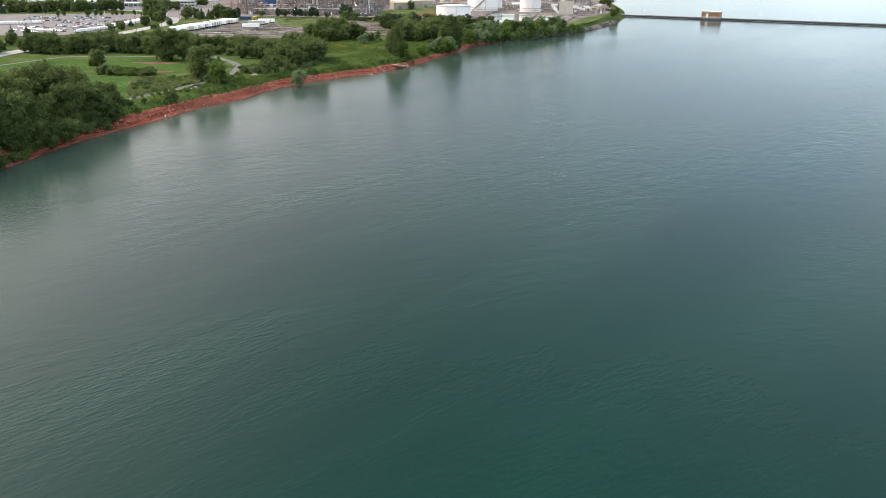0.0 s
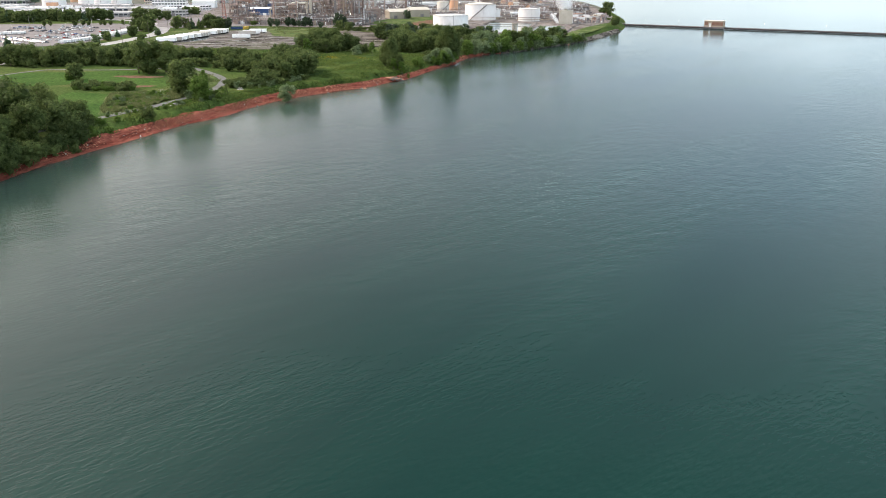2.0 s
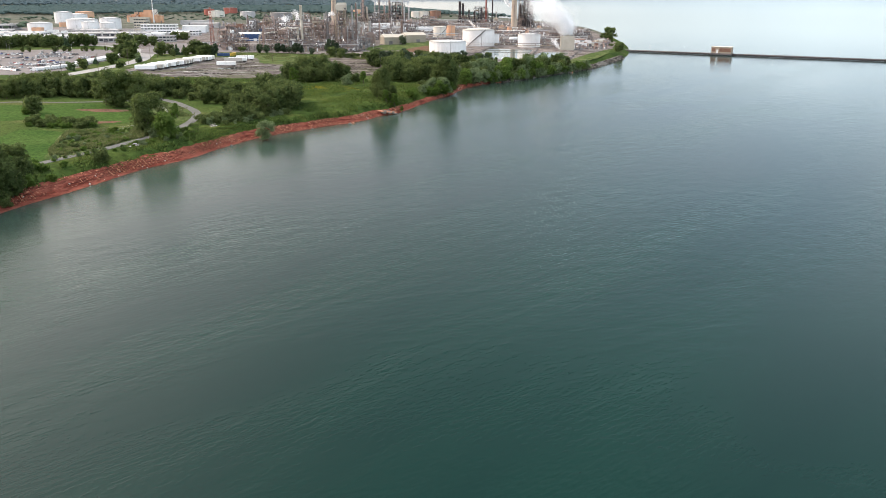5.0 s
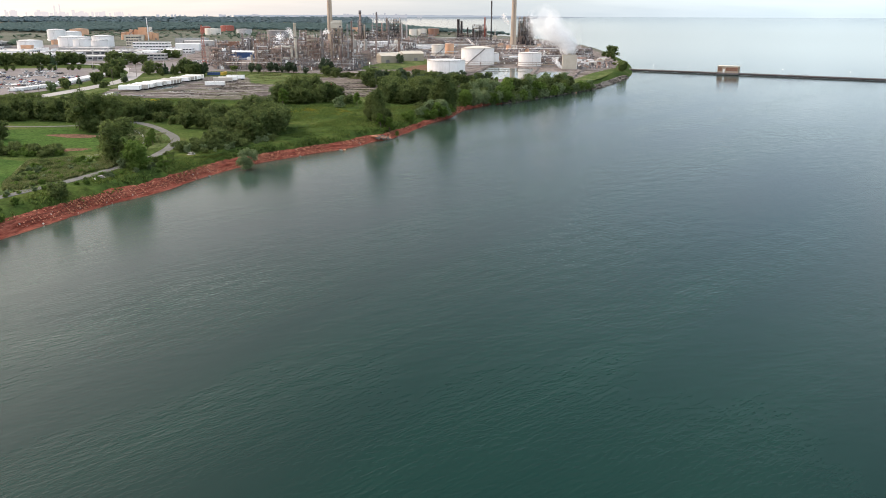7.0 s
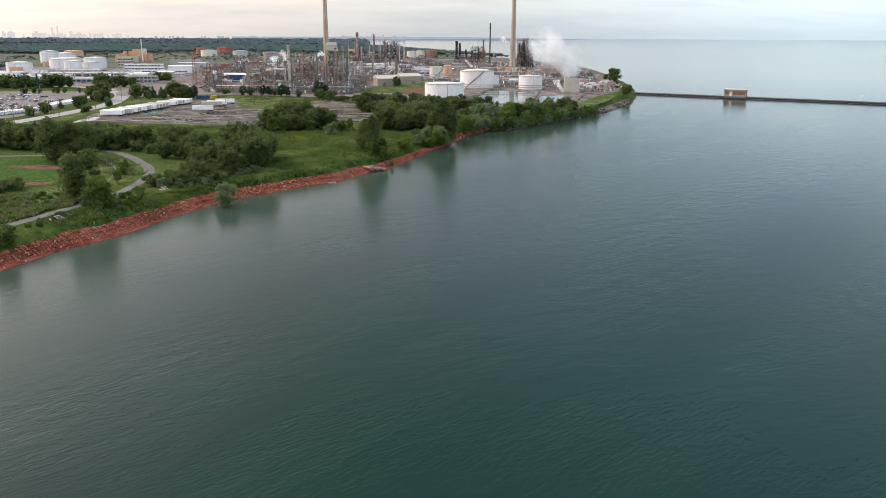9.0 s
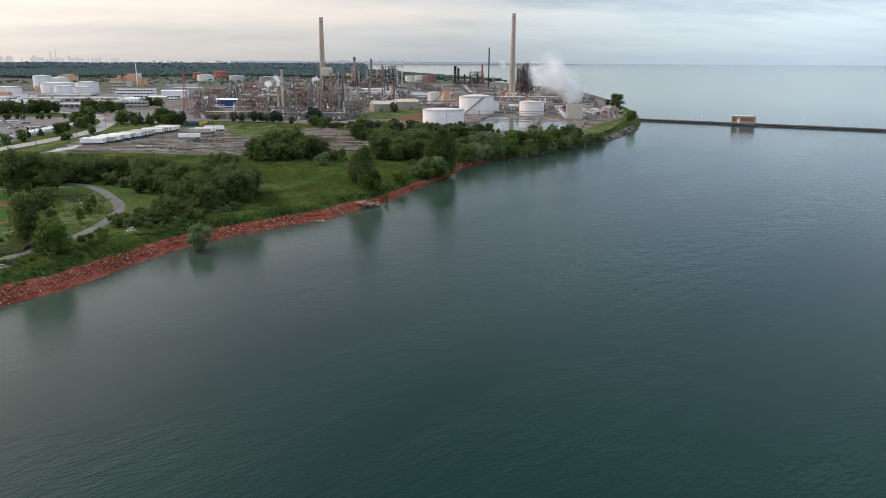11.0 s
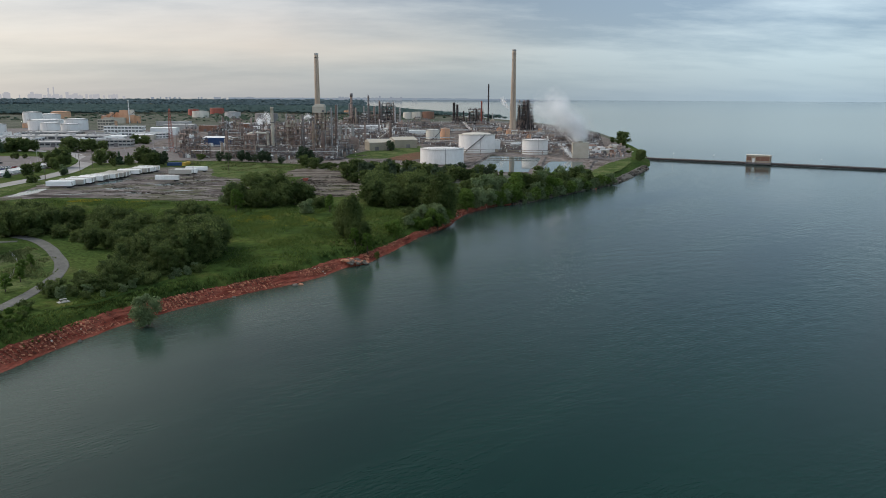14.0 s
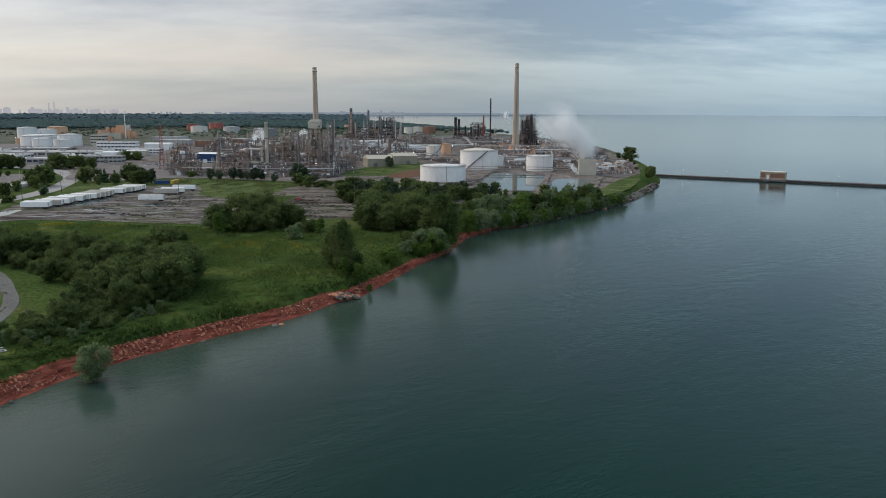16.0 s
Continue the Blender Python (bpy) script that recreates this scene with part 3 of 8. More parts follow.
def graded(lo, a, b, hi, fine, growth=1.12):
    """Coordinates that are fine from a to b and widen out to lo and hi."""
    mid = list(np.arange(a, b + 0.1, fine))
    s, up = fine, []
    v = b
    while v < hi:
        s = min(s * growth, 150)
        v += s
        up.append(min(v, hi))
    s, down = fine, []
    v = a
    while v > lo:
        s = min(s * growth, 150)
        v -= s
        down.append(max(v, lo))
    return np.array(down[::-1] + mid + up)


MEADOW = [(-112, 555), (-100, 470), (-92, 440), (-70, 450), (-40, 470), (-20, 500), (0, 548), (6, 570), (4, 600), (-20, 602), (-60, 600), (-110, 608), (-160, 614), (-222, 610), (-210, 572), (-140, 566)]


def build_land():
    xs = graded(-4800, -280, 300, 700, 4.0)
    ys = graded(-3000, 180, 1000, 4850, 4.5, 1.06)
    X, Y = np.meshgrid(xs, ys)
    D = inland(X.ravel(), Y.ravel()).reshape(X.shape)
    Z = ground_height(X.ravel(), Y.ravel()).reshape(X.shape)
    Z = Z - np.where((D < 7) & (Y < 900), 0.7, 0.0)
    rough = np.array([noise.noise(Vector((x * 0.07, y * 0.07, 0))) for x, y in zip(X.ravel(), Y.ravel())]).reshape(X.shape)
    Z = Z + np.where((D > 14) & (inside([(-135, 425), (-60, 440), (-15, 500), (12, 600), (-30, 640), (-140, 620)], X, Y)), 0.35 * rough, 0)
    keep = D > -45
    idx = -np.ones(X.shape, int)
    R = np.hypot(X, Y) < 4850
    cells = (keep & R)
    use = np.zeros(X.shape, bool)
    q = cells[:-1, :-1] & cells[1:, :-1] & cells[:-1, 1:] & cells[1:, 1:]
    for a, b in ((0, 0), (1, 0), (0, 1), (1, 1)):
        use[a:a + q.shape[0], b:b + q.shape[1]] |= q
    idx[use] = np.arange(use.sum())
    verts = np.stack([X[use], Y[use], Z[use]], -1)
    jj, ii = np.nonzero(q)
    faces = np.stack([idx[jj, ii], idx[jj, ii + 1], idx[jj + 1, ii + 1], idx[jj + 1, ii]], -1)
    ob = raw_mesh("ground", verts, faces, M_LAND, smooth=True)
    ob.data.materials.append(M_MEADOW)
    mid = verts[faces].mean(1)
    wob = 5 * np.array([noise.noise(Vector((x * 0.05, y * 0.05, 7))) for x, y in mid[:, :2]])
    meadow = inside(MEADOW, mid[:, 0] + wob, mid[:, 1] + wob) | ((inland(mid[:, 0], mid[:, 1]) < 26) & (mid[:, 1] > 320) & (mid[:, 1] < 600) & (mid[:, 0] > -135))
    ob.data.materials.append(M_FIELD)
    far = (mid[:, 1] > 1180 + 3 * wob) | (mid[:, 0] < -700)
    ob.data.polygons.foreach_set("material_index", np.where(far, 2, meadow).astype(np.int32))
    return tagged(ob, "rough green grassland spreading inland from the lake shore", "ground", kind="structure")


build_land()


def build_lake():
    """One sheet of water; far out it lifts a little so that its rim meets the horizon."""
    radii = [0, 40, 100, 200, 350, 600, 900, 1400, 2000, 2500] + list(np.linspace(2700, 4900, 23))
    seg = 96
    verts, faces = [(0, 0, 0)], []
    for r in radii[1:]:
        z = 44.0 * max(0.0, (r - 2500) / 2400) ** 2
        for i in range(seg):
            a = 2 * math.pi * i / seg
            verts.append((r * math.cos(a), r * math.sin(a), z))
    for i in range(seg):
        faces.append([0, 1 + i, 1 + (i + 1) % seg])
    for k in range(len(radii) - 2):
        o, p = 1 + k * seg, 1 + (k + 1) * seg
        for i in range(seg):
            j = (i + 1) % seg
            faces.append([o + i, p + i, p + j, o + j])
    return tagged(raw_mesh("water", verts, faces, M_WATER, smooth=True), "calm teal lake water with fine wind ripples", "lake", kind="structure")


build_lake()


BANK_Y, BANK_K = [300, 400, 455, 495, 530, 560, 590, 640], [0.84, 0.74, 0.66, 0.56, 0.40, 0.36, 0.52, 0.50]    # how high the bank stands along the shore


def bank_rows(line, offsets, rng_scale):
    """Strips of a bank: along the shore, and across it by distance inland and height."""
    pts = np.array(line)
    tan = np.gradient(pts, axis=0)
    tan /= np.linalg.norm(tan, axis=1)[:, None]
    nrm = np.stack([-tan[:, 1], tan[:, 0]], -1)      # to the land side
    verts = []
    for i, (p, n) in enumerate(zip(pts, nrm)):
        for d, z in offsets:
            w = noise.noise(Vector((p[0] * 0.11, p[1] * 0.11, d * 0.35)))
            w2 = noise.noise(Vector((p[0] * 0.55, p[1] * 0.55, d * 0.9 + 9)))
            edge = 1.3 * noise.noise(Vector((p[0] * 0.05, p[1] * 0.05, 3)))
            k = min(1.0, max(0.0, d / 3 + 0.3))
            low = float(np.interp(p[1], BANK_Y, BANK_K)) if d > 0 else 1.0
            dd = d * low + edge + 0.7 * w * rng_scale
            verts.append((p[0] + n[0] * dd, p[1] + n[1] * dd, z * low + k * rng_scale * (0.45 * w + 0.32 * w2)))
    m = len(offsets)
    faces = []
    for i in range(len(pts) - 1):
        for j in range(m - 1):
            faces.append([i * m + j, (i + 1) * m + j, (i + 1) * m + j + 1, i * m + j + 1])
    return verts, faces


fine_shore = spline(SHORE[4:], 1.3)
split_red = next(i for i, p in enumerate(fine_shore) if p[1] > 648)
RED_PROFILE = [(-5, -1.6), (-2, -0.6), (0, 0.0), (0.8, 0.2), (1.6, 0.42), (2.4, 0.75), (3.1, 1.15), (3.8, 1.65), (4.5, 2.2), (5.2, 2.75), (5.9, 3.2), (6.6, 3.5), (7.4, 3.75), (8.4, 3.95)]
ROCK_PROFILE = [(-5, -1.6), (-2, -0.5), (0, 0.1), (1.0, 0.8), (2.0, 1.5), (3.2, 2.3), (4.5, 3.1), (6, 3.8), (8, 4.4), (10.5, 4.9)]
v, f = bank_rows(fine_shore[:split_red + 1], RED_PROFILE, 1.0)
tagged(raw_mesh("clay_bank", v, f, M_CLAY), "eroded red clay bank along the waterline", "bank", kind="structure")
v, f = bank_rows(fine_shore[split_red:], ROCK_PROFILE, 1.2)
tagged(raw_mesh("rock_bank", v, f, M_ROCK), "grey rock armour along the point's waterline", "bank", kind="structure")


def stone_shape(rng, size, flat, long=1.0):
    """The eight corners of a chipped block."""
    out = []
    for sx in (-1, 1):
        for sy in (-1, 1):
            for sz in (-1, 1):
                out.append(Vector((sx * size * long * rng.uniform(0.32, 0.62), sy * size / long * rng.uniform(0.25, 0.5), sz * size * flat * rng.uniform(0.3, 0.6))))
    turn = Euler((rng.uniform(-0.5, 0.5), rng.uniform(-0.5, 0.5), rng.uniform(0, 6.3))).to_matrix()
    return [turn @ p for p in out]


STONE_FACES = [(0, 1, 3, 2), (4, 6, 7, 5), (0, 4, 5, 1), (2, 3, 7, 6), (0, 2, 6, 4), (1, 5, 7, 3)]


def stones(name, line, count, dmin, dmax, sizes, profile, material, seed, lo=0, hi=None):
    rng = random.Random(seed)
    pts = np.array(line[lo:hi])
    tan = np.gradient(pts, axis=0)
    tan /= np.linalg.norm(tan, axis=1)[:, None]
    verts, faces = [], []
    ds, zs = [p[0] for p in profile], [p[1] for p in profile]
    for _ in range(count):
        i = rng.randrange(len(pts))
        d = rng.uniform(dmin, dmax)
        if noise.noise(Vector((pts[i][0] * 0.06, pts[i][1] * 0.06, d * 0.12 + 4))) < rng.uniform(-0.4, 0.24):
            continue
        s = rng.uniform(*sizes) * (0.6 + 0.8 * rng.random() ** 3)
        low = float(np.interp(pts[i][1], BANK_Y, BANK_K))
        p = pts[i] + d * low * np.array([-tan[i][1], tan[i][0]])
        z = float(np.interp(d, ds, zs)) * low + 0.05 * s
        o = len(verts)
        verts += [tuple(Vector((p[0], p[1], z)) + c) for c in stone_shape(rng, s, 0.7, 1.5 if material is M_CLAYSTONE else 1.0)]
        faces += [[o + k for k in fc] for fc in STONE_FACES]
    return raw_mesh(name, verts, faces, material)


tagged(stones("shale_stones", fine_shore, 17000, 2.4, 8.2, (0.16, 0.5), RED_PROFILE, M_CLAYSTONE, 5, 0, split_red), "broken red shale lying on the clay bank", "stones", kind="stuff")
slab_lo, slab_hi = (next(i for i, p in enumerate(fine_shore) if p[1] > y) for y in (396, 452))
tagged(stones("shale_slabs", fine_shore, 2400, 1.2, 7.0, (0.26, 0.72), RED_PROFILE, M_CLAYSTONE, 6, slab_lo, slab_hi), "long broken shale slabs strewn over the clay bank", "stones", kind="stuff")
tagged(stones("pale_rubble", fine_shore, 210, 1.2, 6.5, (0.25, 0.6), RED_PROFILE, M_PALESTONE, 8, 0, split_red), "pale concrete rubble strewn over the red bank", "rubble", kind="stuff")
tagged(stones("armour_stones", fine_shore, 2600, -1.0, 8.0, (0.8, 1.9), ROCK_PROFILE, M_ROCK, 11, split_red - 6, None), "grey armour stones round the point", "stones", kind="stuff")


# ---------------------------------------------------------------- patches of ground, roads and paths
def patch(name, poly, material, label, category, lift=0.05, ragged=1.5, step=4.0, seed=1, z=None):
    pts = spline(poly, step, True)
    bm = bmesh.new()
    vs = []
    for p in pts:
        w = noise.noise_vector(Vector((p[0] * 0.12, p[1] * 0.12, seed))) * ragged
        x, y = p[0] + w.x, p[1] + w.y
        vs.append(bm.verts.new((x, y, (PLATEAU if z is None else z) + lift + 0.004 * seed)))
    bm.faces.new(vs)
    bmesh.ops.triangulate(bm, faces=bm.faces[:])
    bmesh.ops.recalc_face_normals(bm, faces=bm.faces[:])
    if bm.faces and bm.faces[0].normal.z < 0:
        bmesh.ops.reverse_faces(bm, faces=bm.faces[:])
    return tagged(mesh_object(name, bm, material), label, category, kind="structure")


def ribbon(name, pts, width, material, label, category, lift=0.1, step=4.0):
    P = np.array(spline(pts, step))
    T = np.gradient(P, axis=0)
    T /= np.linalg.norm(T, axis=1)[:, None]
    bm = bmesh.new()
    rows = []
    for i, (p, t) in enumerate(zip(P, T)):
        n = np.array([-t[1], t[0]])
        w = width(i / (len(P) - 1)) if callable(width) else width
        w *= 1 + 0.05 * noise.noise(Vector((p[0] * 0.2, p[1] * 0.2, 0)))
        rows.append([bm.verts.new((*(p + n * s * w / 2), PLATEAU + lift + (0.03 if s == 0 else 0))) for s in (1, 0, -1)])
        rows[-1].insert(0, bm.verts.new((*(p + n * (w / 2 + 0.25)), PLATEAU - 0.1)))
        rows[-1].append(bm.verts.new((*(p - n * (w / 2 + 0.25)), PLATEAU - 0.1)))
    for a, b in zip(rows, rows[1:]):
        for k in range(4):
            bm.faces.new((a[k], a[k + 1], b[k + 1], b[k]))
    bmesh.ops.recalc_face_normals(bm, faces=bm.faces[:])
    return tagged(mesh_object(name, bm, material), label, category, kind="structure")


patch("lawn_upper", [(-262, 425), (-250, 470), (-218, 476), (-180, 482), (-163, 462), (-142, 428), (-150, 414), (-186, 427), (-215, 420)], M_LAWN,
      "mown green lawn among the shore trees", "lawn", seed=2)
patch("lawn_lower", [(-181, 398), (-158, 391), (-147, 370), (-141, 342), (-139, 325), (-150, 322), (-166, 345), (-178, 372)], M_LAWN,
      "bright mown lawn beside the shore trees", "lawn", seed=3)
patch("scrub", [(-158, 392), (-133, 405), (-122, 392), (-121, 378), (-129, 358), (-138, 336), (-146, 352)], M_SCRUB, "weedy scrub between lawn and footpath", "scrub", seed=4)
patch("scrub_island", [(-150, 486), (-138, 478), (-126, 462), (-119, 445), (-118, 425), (-126, 418), (-136, 432), (-142, 452), (-152, 470)], M_SCRUB,
      "weedy scrub inside the footpath's bend", "scrub", seed=5)
patch("bare_soil", [(-186, 460), (-170, 462), (-156, 459), (-154, 455), (-166, 451), (-180, 456)], M_SOIL, "bare red soil worn into the lawn", "soil", lift=0.1, seed=6)
patch("bare_soil", [(-176, 421), (-160, 422), (-146, 422), (-148, 417), (-165, 416)], M_SOIL, "strip of bare red soil along the lawn's edge", "soil", lift=0.1, seed=7)
patch("gravel_yard", [(-240, 612), (-238, 650), (-246, 700), (-222, 790), (-200, 815), (-172, 812), (-140, 745), (-120, 700), (-104, 640), (-118, 615), (-150, 620), (-205, 628)],
      M_GRAVEL, "wet rutted gravel yard with puddles and weeds", "yard", ragged=4, seed=8)
patch("gravel_yard", [(-92, 690), (-84, 745), (-62, 752), (-48, 730), (-40, 660), (-42, 622), (-62, 612), (-78, 640)], M_DIRT, "dark gravel yard with rubble", "yard", ragged=4, seed=9)
patch("gravel_yard", [(-112, 742), (-104, 800), (-80, 838), (-62, 830), (-56, 760), (-72, 750)], M_DIRT, "dark wet gravel lane beside the plant", "yard", ragged=3, seed=10)
patch("puddle", [(-236, 630), (-238, 660), (-232, 668), (-228, 640)], M_POND, "shallow puddle on the gravel yard", "puddle", lift=0.09, ragged=2, seed=11)
patch("puddle", [(-198, 668), (-186, 676), (-176, 672), (-190, 664)], M_POND, "shallow puddle on the gravel yard", "puddle", lift=0.09, ragged=2, seed=12)
patch("puddle", [(-176, 690), (-160, 700), (-152, 694), (-168, 686)], M_POND, "shallow puddle on the gravel yard", "puddle", lift=0.09, ragged=2, seed=13)
patch("puddle", [(-214, 690), (-208, 716), (-202, 712), (-208, 688)], M_POND, "shallow puddle on the gravel yard", "puddle", lift=0.09, ragged=2, seed=16)
rng_u = random.Random(21)
for k in range(16):
    x, y = rng_u.uniform(-225, -128), rng_u.uniform(636, 742)
    if x + 0.55 * (y - 640) > -95:
        continue
    w, d = rng_u.uniform(5, 17), rng_u.uniform(1.0, 2.6)
    tilt = 0.12 * w
    patch("puddle", [(x - w / 2, y - tilt), (x, y - d + 0.3), (x + w / 2, y + tilt), (x + w / 4, y + d * 0.7 + tilt * 0.5), (x - w / 4, y + d * 0.6 - tilt * 0.5)], M_POND, "long shallow puddle in the yard's ruts", "puddle", lift=0.08, ragged=0.9, step=2.0, seed=30 + k)
patch("plant_yard", [(-345, 940), (-270, 880), (-180, 872), (-110, 846), (-60, 850), (-10, 830), (18, 796), (60, 752), (112, 745), (158, 866), (192, 930), (208, 985), (230, 1090), (245, 1230),
                     (255, 1340), (262, 1450), (262, 1600), (242, 1770), (190, 1960), (60, 2010), (-260, 1880), (-430, 1640), (-470, 1350), (-420, 1150)],
      M_YARD, "brown gravel and asphalt yard of the refinery", "yard", ragged=3, step=12, seed=14)
patch("yard_lawn", [(-72, 975), (-48, 1060), (-30, 1085), (-10, 1080), (-6, 985), (-20, 930), (-40, 905), (-84, 912)], M_SCRUB, "dry grass plot beside the beige sheds", "lawn", lift=0.1, seed=15)
patch("point_grass", [(108, 738), (116, 742), (146, 790), (172, 855), (186, 905), (190, 928), (158, 866), (130, 800)], M_SCRUB, "dry grass along the point's brow", "grass", ragged=2, lift=0.06, seed=25)
patch("road_verge", [(-258, 600), (-242, 612), (-250, 700), (-226, 790), (-206, 820), (-255, 840), (-264, 800), (-257, 770), (-256, 730), (-259, 680)], M_SCRUB, "weedy olive verge beside the road", "verge", ragged=2, lift=0.03, seed=26)
patch("yard_soil", [(-38, 905), (-12, 985), (4, 960), (-8, 905), (-22, 880)], M_SOIL, "strip of bare red soil by the tank", "soil", lift=0.14, seed=17)
patch("car_park", [(-505, 880), (-440, 905), (-378, 915), (-330, 892), (-300, 828), (-294, 740), (-290, 668), (-310, 640), (-365, 640), (-440, 740)], M_LOT,
      "worn asphalt car park", "car park", ragged=1, step=8, seed=19)
patch("car_park", [(-300, 862), (-330, 985), (-300, 1050), (-262, 1052), (-212, 905), (-222, 872), (-252, 850)], M_LOT, "dark asphalt car park before the offices", "car park", ragged=1, step=8, lift=0.1, seed=20)
patch("works_yard", [(-470, 1010), (-360, 1000), (-330, 1080), (-360, 1300), (-420, 1420), (-540, 1460), (-700, 1500), (-760, 1350), (-640, 1120)], M_LOT,
      "asphalt yard round the works' sheds", "yard", ragged=2, step=14, lift=0.03, seed=21)
ribbon("road", [(-286, 480), (-281, 560), (-277, 613), (-271, 660), (-268, 700), (-267, 730), (-269, 770), (-277, 805), (-290, 850), (-305, 885), (-328, 922), (-352, 955), (-400, 985), (-480, 1000)],
       13.0, M_ROAD, "pale two-lane road bending past the car park", "road")
ribbon("footpath", [(-150, 300), (-141, 322), (-134, 339), (-128, 352), (-124, 364), (-120, 377), (-116, 390), (-114, 405), (-114.5, 424), (-118, 443), (-124, 458), (-132, 471), (-142, 486), (-155, 501), (-172, 512)],
       lambda k: 3.7 + 0.7 * k, M_PATH, "grey gravel footpath winding above the bank", "footpath", lift=0.12, step=2.5)
ribbon("footpath", [(-262, 432), (-253, 452), (-243, 478), (-233, 489), (-206, 488), (-180, 492), (-160, 498)], 2.4, M_PATH, "narrow footpath beyond the lawn", "footpath", lift=0.12, step=3)
ribbon("mown_track", [(-101, 400), (-97, 404), (-91, 409.5), (-87, 418.5), (-82, 428.5), (-78.5, 441.5), (-75, 456.5), (-71.8, 465.6), (-66, 476)], 0.3, M_LAND, "narrow pale track worn through the grass", "track", lift=0.22, step=2.5)
ribbon("service_road", [(-30, 880), (10, 905), (70, 965), (118, 930), (150, 920), (168, 960), (196, 1030), (222, 1120)], 7.0, M_LOT, "asphalt service road through the tank yard", "road", lift=0.16)
ribbon("service_road", [(-330, 925), (-250, 898), (-180, 876), (-100, 858), (-40, 880), (-30, 880)], 6.0, M_YARD, "worn gravel track along the plant's edge", "road", lift=0.13)
patch("weed_strip", [(-258, 842), (-210, 858), (-160, 852), (-112, 828), (-104, 796), (-116, 742), (-150, 740), (-176, 815), (-205, 822)], M_SCRUB, "weedy strip between the yard and the plant", "scrub", ragged=4, lift=0.03, seed=23)
patch("rough_ground", [(-58, 838), (-10, 812), (40, 770), (92, 748), (96, 736), (58, 712), (22, 694), (-28, 700), (-52, 760)], M_FIELD, "brown rough ground between the trees and the tanks", "ground", ragged=5, lift=0.02, seed=24)


# ---------------------------------------------------------------- trees
def crown_geometry(rng, blobs, leaves, leaf, core=0.78):
    """Leaf clumps over a cluster of rounded boughs. blobs: (centre, radius, squash)."""
    V, F = [], []
    total = sum(b[1] ** 2 for b in blobs)
    for c, r, sq in blobs:
        n = max(12, int(leaves * r * r / total))
        d = rng.normal(size=(n, 3))
        d /= np.linalg.norm(d, axis=1)[:, None]
        d[:, 2] = np.where(d[:, 2] < -0.55, -d[:, 2], d[:, 2])
        rad = r * rng.uniform(0.72, 1.24, (n, 1))
        p = np.array(c) + d * rad * np.array([1, 1, sq])
        a = rng.normal(size=(n, 3))
        u = np.cross(d + 0.55 * a, rng.normal(size=(n, 3)))
        u /= np.linalg.norm(u, axis=1)[:, None]
        w = np.cross(u, d + 0.6 * rng.normal(size=(n, 3)))
        w /= np.linalg.norm(w, axis=1)[:, None]
        s = leaf * rng.uniform(0.55, 1.3, (n, 1))
        o = len(V)
        tri = np.stack([p - u * s, p + u * s * 0.7 - w * s * 0.75, p + u * s * 0.5 + w * s * 0.8], 1).reshape(-1, 3)
        V += tri.tolist()
        F += (o + np.arange(3 * n).reshape(-1, 3)).tolist()
        if core:
            o = len(V)
            seg, ringn = 6, 4
            for i in range(ringn):
                th = math.pi * (i + 0.5) / ringn
                for j in range(seg):
                    ph = 2 * math.pi * (j + 0.5 * (i % 2)) / seg
                    k = r * core * rng.uniform(0.85, 1.1)
                    V.append([c[0] + k * math.sin(th) * math.cos(ph), c[1] + k * math.sin(th) * math.sin(ph), c[2] + k * sq * math.cos(th)])
            for i in range(ringn - 1):
                for j in range(seg):
                    F.append([o + i * seg + j, o + (i + 1) * seg + j, o + (i + 1) * seg + (j + 1) % seg, o + i * seg + (j + 1) % seg])
            F.append([o + j for j in range(seg)])
            F.append([o + (ringn - 1) * seg + j for j in range(seg)][::-1])
    return V, F


